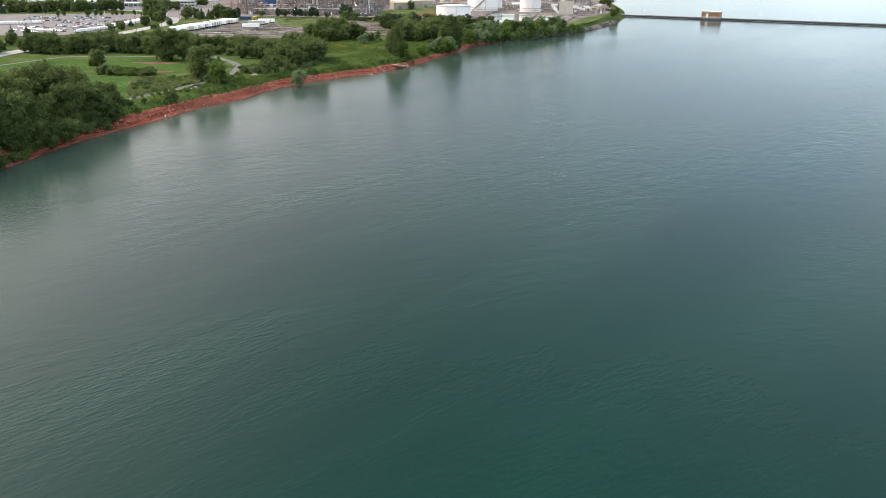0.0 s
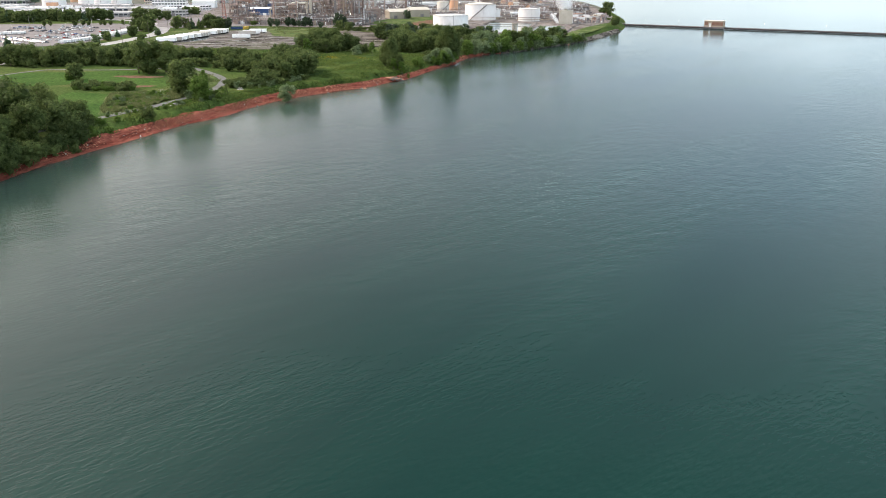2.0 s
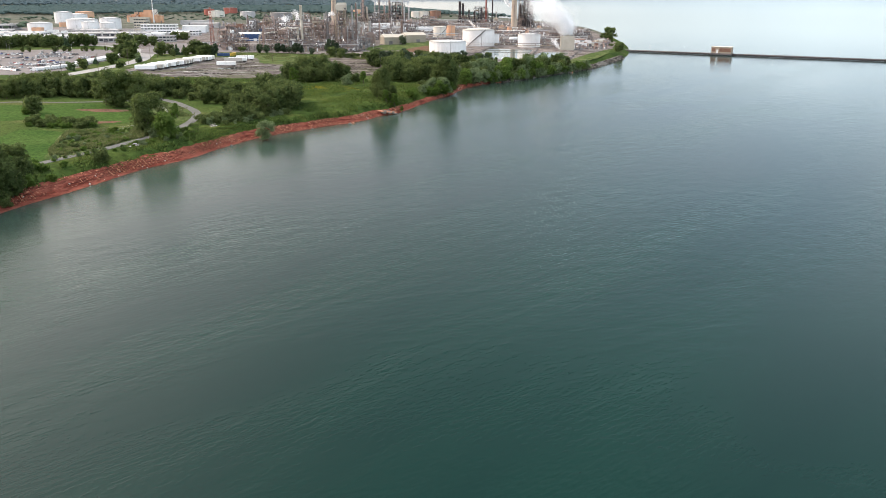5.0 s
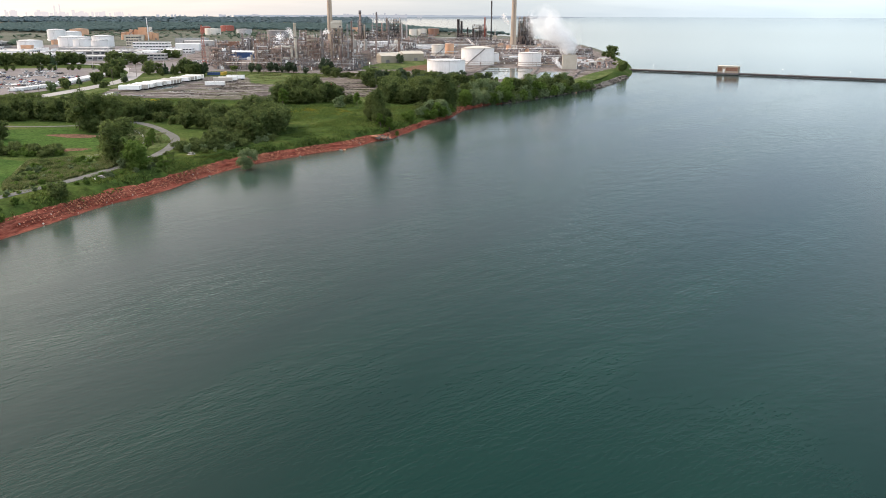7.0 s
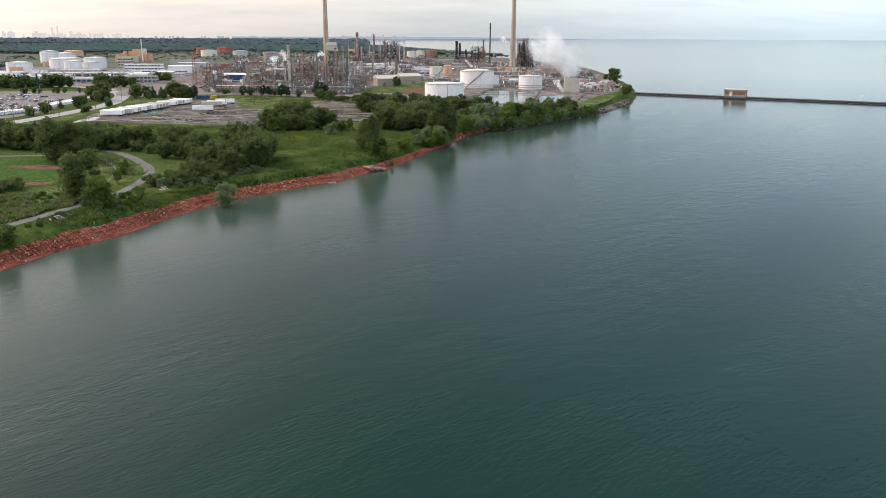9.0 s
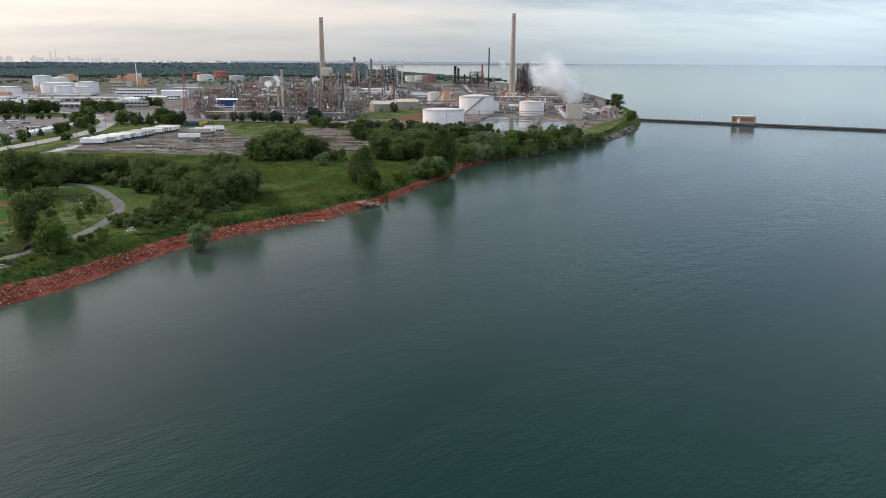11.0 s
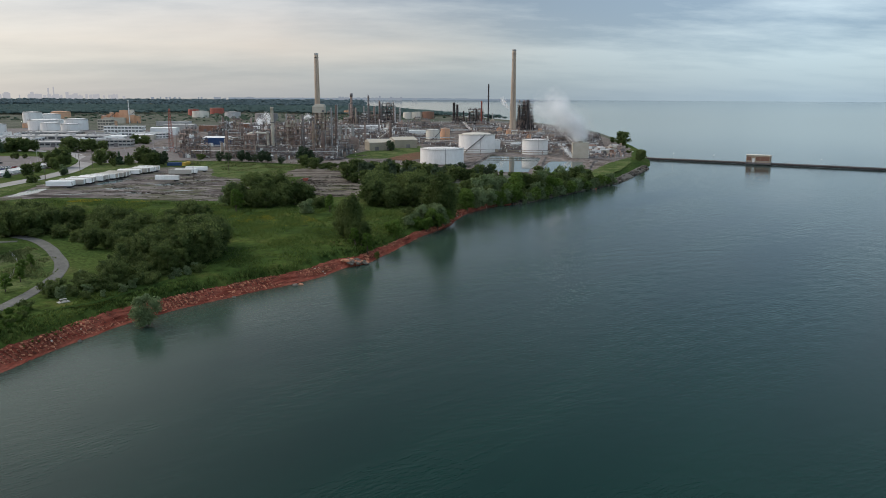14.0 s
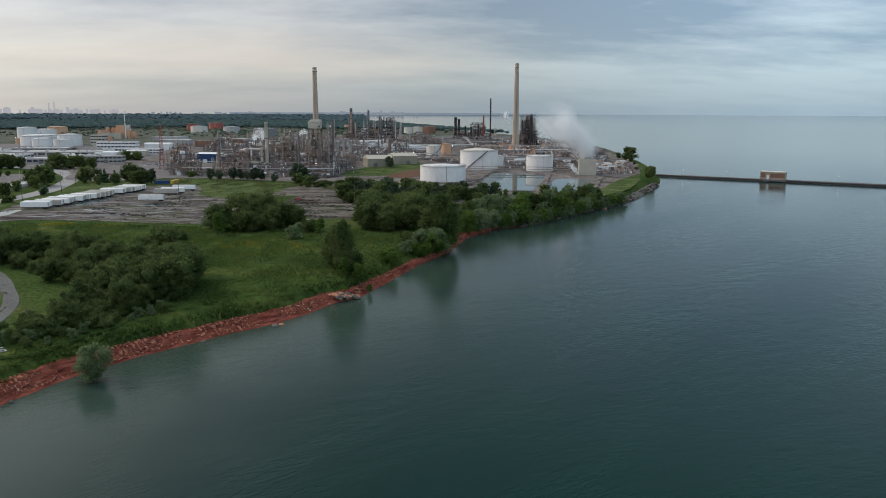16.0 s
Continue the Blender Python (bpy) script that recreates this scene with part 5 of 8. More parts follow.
# ---------------------------------------------------------------- the city and far shore on the horizon
def skyline(groups, material, label, spires=()):
    rng = random.Random(9)
    bm = bmesh.new()

    def tower(az, w, h, z0=44.0, r=4740.0):
        x, y = -r * math.sin(radians(az)), r * math.cos(radians(az))
        m = Matrix.Translation((x, y, 0)) @ Matrix.Rotation(radians(az), 4, "Z")
        n = len(bm.verts)
        box(bm, -w / 2, -8, z0 - 20, w / 2, 8, z0 + h)
        bm.verts.ensure_lookup_table()
        for v in bm.verts[n:]:
            v.co = m @ v.co

    # a dense group, then two tall towers, then a low spread
    for lo, hi, n, hmin, hmax in groups:
        for _ in range(n):
            tower(rng.uniform(lo, hi), rng.uniform(6, 17), rng.uniform(hmin, hmax) * rng.uniform(0.6, 0.95))
    for az, w, h in spires:
        tower(az, w, h)
    return tagged(mesh_object("backdrop", bm, material), label, "skyline", kind="structure")


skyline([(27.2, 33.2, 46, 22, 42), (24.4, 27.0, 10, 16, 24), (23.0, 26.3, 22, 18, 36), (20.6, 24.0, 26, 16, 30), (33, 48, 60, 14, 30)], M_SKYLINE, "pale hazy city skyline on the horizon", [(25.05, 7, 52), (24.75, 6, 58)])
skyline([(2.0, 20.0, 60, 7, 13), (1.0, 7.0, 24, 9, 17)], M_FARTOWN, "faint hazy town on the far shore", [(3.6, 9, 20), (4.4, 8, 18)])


def far_shore():
    """A low wooded shore across the bay, on the horizon."""
    bm = bmesh.new()
    r, rows = 4800.0, []
    for i in range(121):
        az = 14 - 26 * i / 120
        x, y = -r * math.sin(radians(az)), r * math.cos(radians(az))
        k = max(0.0, 1 - max(0, -az - 2) / 10)
        top = 38 + 7 * min(1, 2 * k) + k * (6 + 2 * noise.noise(Vector((az * 1.5, 0, 0))) + 2 * noise.noise(Vector((az * 7, 4, 0))))
        rows.append((bm.verts.new((x, y, 20)), bm.verts.new((x, y, top)), bm.verts.new((x * 1.012, y * 1.012, top - 3))))
    for a, b in zip(rows, rows[1:]):
        bm.faces.new((a[0], b[0], b[1], a[1]))
        bm.faces.new((a[1], b[1], b[2], a[2]))
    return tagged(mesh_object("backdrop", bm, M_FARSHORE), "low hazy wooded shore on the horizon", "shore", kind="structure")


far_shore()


# ---------------------------------------------------------------- storage tanks
def storage_tank(x, y, r, h, mat, label, dome=0.06, stair=0.0, group="", roof_mat=None, z=PLATEAU, name="storage_tank"):
    t = thing(name, label, "tank", Matrix.Translation((x, y, z)), group)
    bm = bmesh.new()
    n = max(2, round(h / 2.4))
    rings = [(r, -0.3)]
    for k in range(n):                      # plate courses, each a hair narrower than the one below
        rr = r - 0.015 * k
        rings += [(rr, h * k / n + 0.02), (rr, h * (k + 1) / n - 0.02)]
    ring_stack(bm, rings, 40, cap=False)
    part("shell", bm, mat, t)
    bm = bmesh.new()
    ring_stack(bm, [(r - 0.05, h - 0.1), (r * 0.7, h + r * dome * 0.55), (r * 0.35, h + r * dome * 0.88), (0.6, h + r * dome), (0.55, h + r * dome + 0.7)], 40)
    part("roof", bm, roof_mat or mat, t)
    bm = bmesh.new()
    ring_stack(bm, [(r + 0.02, h - 0.35), (r + 0.22, h - 0.3), (r + 0.22, h - 0.1), (r + 0.02, h - 0.05)], 40, cap=False)
    part("rim", bm, M_PIPE, t)
    bm = bmesh.new()
    ring_stack(bm, [(r + 0.9, -0.4), (r + 0.7, 0.25), (r, 0.3)], 40, cap=False)
    part("footing", bm, M_CONC_GREY, t)
    # rail round the roof: posts and two wires
    bm = bmesh.new()
    for zz in (0.55, 1.1):
        tube(bm, [((r - 0.15) * math.cos(2 * math.pi * i / 28), (r - 0.15) * math.sin(2 * math.pi * i / 28), h + zz) for i in range(29)], 0.05, 4)
    for i in range(14):
        a = 2 * math.pi * i / 14
        tube(bm, [((r - 0.15) * math.cos(a), (r - 0.15) * math.sin(a), h - 0.1), ((r - 0.15) * math.cos(a), (r - 0.15) * math.sin(a), h + 1.1)], 0.05, 4)
    part("handrail", bm, M_PIPE, t)["kind"] = "stuff"
    # stair climbing round the shell
    a0 = stair if stair else 0.9
    run = h * 1.15 / r
    bm = bmesh.new()
    vs = []
    m = 18
    for i in range(m + 1):
        a = a0 + run * i / m
        zz = h * i / m
        for rr, dz in ((r + 0.06, 0), (r + 1.0, 0), (r + 1.0, 1.0), (r + 1.0, -0.35)):
            vs.append(bm.verts.new((rr * math.cos(a), rr * math.sin(a), zz + dz)))
    for i in range(m):
        o, p = 4 * i, 4 * i + 4
        bm.faces.new((vs[o], vs[o + 1], vs[p + 1], vs[p]))
        bm.faces.new((vs[o + 3], vs[o + 2], vs[p + 2], vs[p + 3]))
    part("stairway", bm, M_STEEL, t)
    bm = bmesh.new()
    tube(bm, [(r * 0.15 - 0.2, -r - 0.35, 0.4), (r * 0.15 - 0.2, -r - 0.35, h + 0.6), (r * 0.15 - 0.2, -r + 1.0, h + 0.8)], 0.16, 6)
    part("fill_pipe", bm, M_PIPE, t)
    return t


G_TANKS = "storage tanks"
storage_tank(11, 863, 18.8, 12.4, M_TANK, "broad white storage tank with a low domed roof", 0.05, group=G_TANKS)
storage_tank(49, 996, 18.9, 18.0, M_TANK, "tall off-white storage tank with a slanting stair and rusty roof", 0.12, -2.3, group=G_TANKS, roof_mat=M_CREAM)
storage_tank(106, 970, 12.8, 14.3, M_TANK, "white storage tank beside the settling ponds", 0.05, group=G_TANKS)
storage_tank(4, 1185, 9.2, 14.2, M_CREAM, "cream storage tank with a slanting stair", 0.1, -2.0, group=G_TANKS)
storage_tank(20, 1210, 6.5, 15.5, M_ORANGE, "rust-orange storage tank beside the cream tank", 0.06, group=G_TANKS)
storage_tank(-53, 1294, 5.6, 10.0, M_WHITE, "small white tank behind the beige sheds", 0.06, group=G_TANKS)
storage_tank(66, 1012, 9.0, 12.0, M_TANK, "white storage tank with a low roof", 0.08, group=G_TANKS)
FARM = "western tank farm"
for x, y, r, h, m, lb in [(-780, 1724, 17.5, 22, M_TANK, "tall white cone-roofed storage tank"), (-812, 1854, 23, 15, M_TANK, "broad white cone-roofed storage tank"), (-874, 2038, 21.5, 16.5, M_ORANGE, "weathered orange storage tank"),
                          (-626, 1456, 22.5, 15.7, M_TANK, "broad white cone-roofed storage tank"), (-553, 1330, 13, 15.8, M_TANK, "white storage tank with a stair"), (-573, 1456, 18, 17.5, M_TANK, "broad white cone-roofed storage tank"),
                          (-544, 1372, 13, 12.8, M_TANK, "white storage tank with domed roof"), (-606, 1275, 17.5, 15.5, M_TANK, "white storage tank with domed roof"), (-660, 1560, 20, 13, M_TANK, "white storage tank with domed roof"), (-690, 1530, 8, 8, M_ORANGE, "small weathered orange storage tank")]:
    storage_tank(x, y, r, h, m, lb, 0.09, group=FARM)
for x, y, r, h, m, lb in [(-628, 2255, 14, 20, M_REDPAINT, "dull red flat-roofed storage tank"), (-583, 2165, 20.5, 16.6, M_CREAM, "cream low-roofed storage tank"), (-617, 2439, 20, 20, M_REDPAINT, "dull red flat-roofed storage tank"),
                          (-492, 2127, 19.5, 16, M_PIPE, "pale grey low-roofed storage tank"), (-361, 1903, 25, 17.5, M_PIPE, "broad pale grey storage tank"), (-236, 2421, 13, 16, M_ORANGE, "weathered orange storage tank"),
                          (-57, 2140, 12, 16.5, M_CREAM, "cream storage tank with rust streaks"), (-34, 2138, 13, 17.5, M_CREAM, "cream low-roofed storage tank"), (-5, 2132, 15, 18.5, M_BROWN, "brown-red flat-roofed storage tank"), (-150, 1960, 14, 9, M_WHITE, "low broad white-roofed tank")]:
    storage_tank(x, y, r, h, m, lb, 0.07, group="tanks beyond the refinery")


# ---------------------------------------------------------------- chimneys, columns, frames
def chimney(x, y, h, r0, r1, mat, label, plinth=True):
    t = thing("chimney", label, "chimney", Matrix.Translation((x, y, PLATEAU)))
    bm = bmesh.new()
    rings = []
    for k in range(19):
        f = k / 18
        r = r0 + (r1 - r0) * (1 - (1 - f) ** 1.25)
        rings.append((r, h * f))
    ring_stack(bm, rings, 24)
    part("shaft", bm, mat, t)
    bm = bmesh.new()
    ring_stack(bm, [(r1 + 0.02, h - 2.2), (r1 + 0.08, h - 2.0), (r1 + 0.08, h + 0.3), (r1 - 0.6, h + 0.35), (r1 - 0.7, h - 2)], 24, cap=False)
    part("cap", bm, M_CONC_GREY, t, "sooty grey band round the chimney's mouth")
    bm = bmesh.new()
    tube(bm, [(0, -r0 - 0.25, 3), (0, -r1 - 0.3, h)], 0.14, 5)
    part("ladder", bm, M_STEEL, t)
    for f in (0.95,):
        bm = bmesh.new()
        r = r0 + (r1 - r0) * (1 - (1 - f) ** 1.25)
        ring_stack(bm, [(r, h * f - 0.3), (r + 0.5, h * f), (r + 0.5, h * f + 0.15), (r, h * f + 0.15)], 20, cap=False)
        part("gallery", bm, M_STEEL, t)
    if plinth:
        bm = bmesh.new()
        box(bm, -r0 * 1.9, -r0 * 1.4, -0.4, r0 * 2.2, r0 * 1.2, 4.2, 0.15)
        part("plinth", bm, M_WHITE, t, "pale base block")
    return t


chimney(133, 1437, 129.5, 5.2, 3.1, M_CONC, "tall tapered buff concrete chimney by the lake")
chimney(-166, 1345, 117.0, 5.0, 3.0, M_CONC, "tall tapered buff concrete chimney rising from the process units")


def slim_stack(x, y, h, r, mat, label, tip=None):
    t = thing("stack", label, "stack", Matrix.Translation((x, y, PLATEAU)))
    bm = bmesh.new()
    ring_stack(bm, [(r * 1.35, -0.3), (r * 1.3, h * 0.08), (r, h * 0.16), (r, h * 0.5), (r * 1.06, h * 0.505), (r * 1.06, h * 0.52), (r * 0.96, h * 0.525), (r * 0.95, h * 0.97), (r * 1.1, h * 0.975), (r * 1.1, h)], 14)
    part("shaft", bm, mat, t)
    if tip:
        bm = bmesh.new()
        ring_stack(bm, [(r * 1.0, h * 0.9), (r * 1.15, h * 0.9), (r * 1.15, h + 0.4), (r * 0.7, h + 0.4)], 14, cap=False)
        part("tip", bm, tip, t, "sooty black tip")
    bm = bmesh.new()
    tube(bm, [(r * 1.5, 0, 0), (r * 1.25, 0, h * 0.95)], 0.12, 4)
    part("ladder", bm, M_STEEL, t)
    bm = bmesh.new()
    ring_stack(bm, [(r, h * 0.68), (r + 1.0, h * 0.69), (r + 1.0, h * 0.70), (r, h * 0.70)], 14, cap=False)
    part("gallery", bm, M_STEEL, t)
    return t


slim_stack(-147, 925, 46, 1.5, M_WALLB, "pale grey concrete furnace stack")
slim_stack(-151, 922, 23, 1.3, M_WALLB, "shorter pale grey stack with a duct")
slim_stack(-151, 1683, 61, 2.3, M_RUST, "tall dark stack with a sooty tip", M_STEEL)
slim_stack(106, 1792, 48, 1.6, M_REDPAINT, "slim dull red metal stack")
slim_stack(120, 1793, 82, 1.3, M_SOOT, "very tall thin black flare stack")
slim_stack(50, 1821, 44, 3.0, M_SOOT, "thick sooty black stack")
slim_stack(57, 1823, 40, 2.4, M_SOOT, "thick sooty black stack")
slim_stack(70, 1815, 27, 1.6, M_SOOT, "short sooty black stack")
slim_stack(-604, 1756, 46, 1.0, M_WHITE, "slim white stack behind the orange plant")
slim_stack(160, 1463, 47, 1.5, M_SOOT, "slim black stack beside the chimney")
slim_stack(-66, 1652, 40, 1.2, M_PIPE, "slim grey metal stack")
slim_stack(-125, 1660, 38, 1.0, M_PIPE, "slim grey metal stack")


def lattice_mast(x, y, h, w, mat, label, bands=None):
    t = thing("lattice_mast", label, "mast", Matrix.Translation((x, y, PLATEAU)))
    bm = bmesh.new()
    n = max(4, int(h / 3.5))

    def corner(i, f):
        k = w * (1 - 0.72 * f) / 2
        return Vector((k * (1 if i in (0, 3) else -1), k * (1 if i < 2 else -1), h * f))

    for i in range(4):
        tube(bm, [corner(i, 0), corner(i, 1)], 0.16, 4)
        for k in range(n):
            a, b = k / n, (k + 1) / n
            j = (i + 1) % 4
            tube(bm, [corner(i, a), corner(j, b)], 0.09, 4)
            tube(bm, [corner(i, b), corner(j, b)], 0.09, 4)
    part("lattice", bm, mat, t)["kind"] = "stuff"
    if bands:
        for k in range(0, 7, 2):
            bm = bmesh.new()
            for i in range(4):
                tube(bm, [corner(i, 0.55 + k / 16), corner(i, 0.55 + (k + 1) / 16)], 0.22, 4)
            part("painted_band", bm, bands, t, "white painted band")
    return t


lattice_mast(-259, 974, 43, 4.2, M_REDPAINT, "dull red lattice mast in the works yard")


def column(x, y, h, r, mat, label, seed, group):
    """A distillation column: shell with skirt and dome, galleries, riser and ladder."""
    rng = random.Random(seed)
    t = thing("distillation_column", label, "column", Matrix.Translation((x, y, PLATEAU)) @ Matrix.Rotation(rng.uniform(0, 6.3), 4, "Z"), group)
    bm = bmesh.new()
    ring_stack(bm, [(r * 1.15, -0.3), (r * 1.02, 3), (r, 3.2), (r, h * 0.55), (r * 0.86, h * 0.58), (r * 0.86, h - r), (r * 0.62, h - r * 0.35), (r * 0.2, h), (0.15, h + 0.1)], 14)
    part("vessel", bm, mat, t)
    for k in range(rng.randint(3, 5)):
        z = h * (0.2 + 0.17 * k)
        bm = bmesh.new()
        ring_stack(bm, [(r * 0.9, z), (r + 1.1, z), (r + 1.1, z + 0.14), (r * 0.9, z + 0.14)], 12, cap=False)
        for rr in (0.6, 1.1):
            tube(bm, [((r + 1.05) * math.cos(i * math.pi / 6), (r + 1.05) * math.sin(i * math.pi / 6), z + rr) for i in range(13)], 0.05, 4)
        part("gallery", bm, M_RUST, t)["kind"] = "stuff"
    bm = bmesh.new()
    tube(bm, [(0, 0, h), (0, 0, h + 0.9), (r + 0.7, 0, h + 0.9), (r + 0.7, 0, 2.0), (r + 3, 0, 2.0)], 0.3, 6)
    part("riser_pipe", bm, M_PIPE, t)
    bm = bmesh.new()
    tube(bm, [(-r - 0.3, 0, 0), (-r - 0.3, 0, h * 0.9)], 0.14, 4)
    part("ladder", bm, M_STEEL, t)
    return t


def process_frame(x, y, w, d, floors, fh, mat, label, seed, group, rot=0.0):
    """An open steel structure: posts, beams, grating floors, vessels and pipes on them."""
    rng = random.Random(seed)
    t = thing("process_structure", label, "structure", Matrix.Translation((x, y, PLATEAU)) @ Matrix.Rotation(rot, 4, "Z"), group)
    nx, ny = max(1, round(w / 8)), max(1, round(d / 9))
    h = floors * fh
    me = None
    for i in range(nx + 1):
        for j in range(ny + 1):
            px, py = -w / 2 + w * i / nx, -d / 2 + d * j / ny
            if me is None:
                bm = bmesh.new()
                box(bm, -0.22, -0.06, -0.3, 0.22, 0.06, h + 1)
                box(bm, -0.22, -0.22, -0.3, -0.16, 0.22, h + 1)
                box(bm, 0.16, -0.22, -0.3, 0.22, 0.22, h + 1)
                p = part("post", bm, mat, t)
                me = p.data
            else:
                p = new("post", me)
                p.parent = t
            p.location = (px, py, 0)
    for k in range(1, floors + 1):
        bm = bmesh.new()
        z = k * fh
        for i in range(nx + 1):
            px = -w / 2 + w * i / nx
            box(bm, px - 0.12, -d / 2, z - 0.5, px + 0.12, d / 2, z - 0.05)
        for j in range(ny + 1):
            py = -d / 2 + d * j / ny
            box(bm, -w / 2, py - 0.12, z - 0.5, w / 2, py + 0.12, z - 0.06)
        if rng.random() < 0.8:
            box(bm, -w / 2 + 0.3, -d / 2 + 0.3, z - 0.05, w / 2 - 0.3, d / 2 - 0.3, z + 0.05)
        for s in (-1, 1):
            tube(bm, [(-w / 2, s * d / 2, z + 1.0), (w / 2, s * d / 2, z + 1.0)], 0.05, 4)
        part("deck", bm, mat, t)["kind"] = "stuff"
    bm = bmesh.new()
    for i in range(nx):
        for k in range(floors):
            if rng.random() < 0.6:
                a, b = -w / 2 + w * i / nx, -w / 2 + w * (i + 1) / nx
                if rng.random() < 0.5:
                    a, b = b, a
                tube(bm, [(a, -d / 2, k * fh), (b, -d / 2, (k + 1) * fh)], 0.1, 4)
    if len(bm.verts):
        part("brace", bm, mat, t)["kind"] = "stuff"
    else:
        bm.free()
    for k in range(floors):
        for _ in range(rng.randint(0, 2)):
            vx, vy = rng.uniform(-w / 2 + 1.5, w / 2 - 1.5), rng.uniform(-d / 2 + 1, d / 2 - 1)
            r = rng.uniform(0.6, 1.4)
            bm = bmesh.new()
            z = k * fh + 0.2
            if rng.random() < 0.5:
                ring_stack(bm, [(r * 0.9, z), (r, z + 0.2), (r, z + fh * 0.7), (r * 0.6, z + fh * 0.82), (0.2, z + fh * 0.85)], 10)
                part("vessel", bm, rng.choice([M_PIPE, M_TAN, M_RUST, M_WHITE, M_STEEL]), t)
            else:
                L = rng.uniform(2, min(6, w * 0.45))
                tube(bm, [(vx - L / 2 - r * 0.4, vy, z + r + 0.4), (vx - L / 2, vy, z + r + 0.4), (vx + L / 2, vy, z + r + 0.4), (vx + L / 2 + r * 0.4, vy, z + r + 0.4)], [r * 0.5, r, r, r * 0.5], 10)
                part("drum", bm, rng.choice([M_PIPE, M_TAN, M_RUST, M_WHITE]), t)
                continue
            t.children[-1].location = (vx, vy, 0) if t.children[-1].name.startswith("vessel") else (0, 0, 0)
    # pumps, valves, cabinets and lagged lines crowding the decks
    for m, n in ((rng.choice([M_PIPE, M_WHITE, M_TAN]), 7), (rng.choice([M_STEEL, M_RUST, M_STEEL]), 12)):
        bm = bmesh.new()
        for _ in range(n * max(2, floors // 2)):
            k = rng.randint(0, floors)
            z = k * fh + 0.04 if k else -0.2
            bx, by = rng.uniform(-w / 2 + 0.6, w / 2 - 0.6), rng.uniform(-d / 2, d / 2 - 0.6)
            kind = rng.random()
            if kind < 0.5:
                sx, sy, sz = rng.uniform(0.5, 2.4), rng.uniform(0.5, 1.6), rng.uniform(0.6, fh * 0.62)
                box(bm, bx - sx / 2, by - sy / 2, z, bx + sx / 2, by + sy / 2, z + sz, 0.08)
            elif kind < 0.75:
                rr = rng.uniform(0.35, 0.9)
                ring_stack(bm, [(rr, z), (rr, z + fh * 0.55), (rr * 0.4, z + fh * 0.66)], 7, bx, by)
            else:
                x2, q = rng.uniform(-w / 2, w / 2), rng.uniform(0.12, 0.3)
                tube(bm, [(bx, by, z), (bx, by, z + fh * 0.6), (x2, by, z + fh * 0.6), (x2, by, z)], q, 5)
        part("deck_plant", bm, m, t)["kind"] = "stuff"
    bundles = {}
    for _ in range(rng.randint(3, 6)):
        m = rng.choice([M_PIPE, M_TAN, M_RUST])
        bm = bundles.setdefault(m.name, (bmesh.new(), m))[0]
        px, py = rng.uniform(-w / 2, w / 2), rng.choice([-d / 2 - 0.5, d / 2 + 0.5])
        z1 = rng.uniform(0.5, 1.05) * h
        tube(bm, [(px, py, 0), (px, py, z1), (px, py * 0.6, z1 + 0.3), (rng.uniform(-w / 2, w / 2), py * 0.6, z1 + 0.3)], rng.uniform(0.12, 0.35), 6)
    for bm, m in bundles.values():
        part("pipe_run", bm, m, t)["kind"] = "stuff"
    return t


def pipe_rack(x0, y0, x1, y1, h, mat, label, seed, lines=7, group="pipe racks"):
    rng = random.Random(seed)
    L = math.hypot(x1 - x0, y1 - y0)
    t = thing("pipe_rack", label, "pipe rack", Matrix.Translation((x0, y0, PLATEAU)) @ Matrix.Rotation(math.atan2(y1 - y0, x1 - x0), 4, "Z"), group)
    n = max(2, int(L / 20))
    w = lines * 0.55 + 0.8
    me = None
    for k in range(n + 1):
        if me is None:
            bm = bmesh.new()
            for s in (-1, 1):
                box(bm, -0.18, s * w / 2 - 0.18, -0.3, 0.18, s * w / 2 + 0.18, h + 2.2)
            for z in (h, h + 2.0):
                box(bm, -0.15, -w / 2 - 0.3, z - 0.4, 0.15, w / 2 + 0.3, z)
            p = part("portal", bm, mat, t)
            me = p.data
        else:
            p = new("portal", me)
            p.parent = t
        p.location = (L * k / n, 0, 0)
    bundles = {}
    for lv in (h, h + 2.0):
        for j in range(lines):
            if rng.random() < 0.22:
                continue
            r = rng.choice([0.12, 0.17, 0.22, 0.3])
            a, b = 0.0, L
            if rng.random() < 0.3:
                a, b = sorted((rng.uniform(0, L), rng.uniform(0, L)))
            m = rng.choice([M_PIPE, M_PIPE, M_TAN, M_RUST, M_WHITE])
            bm = bundles.setdefault(m.name, (bmesh.new(), m))[0]
            yy = -w / 2 + 0.6 + j * 0.55
            pts = [(a, yy, lv + r), (b, yy, lv + r)]
            if rng.random() < 0.4:
                pts = [(a, yy, 0.5)] + pts
            tube(bm, pts, r, 6)
    for bm, m in bundles.values():
        part("pipe_run", bm, m, t)["kind"] = "stuff"
    return t


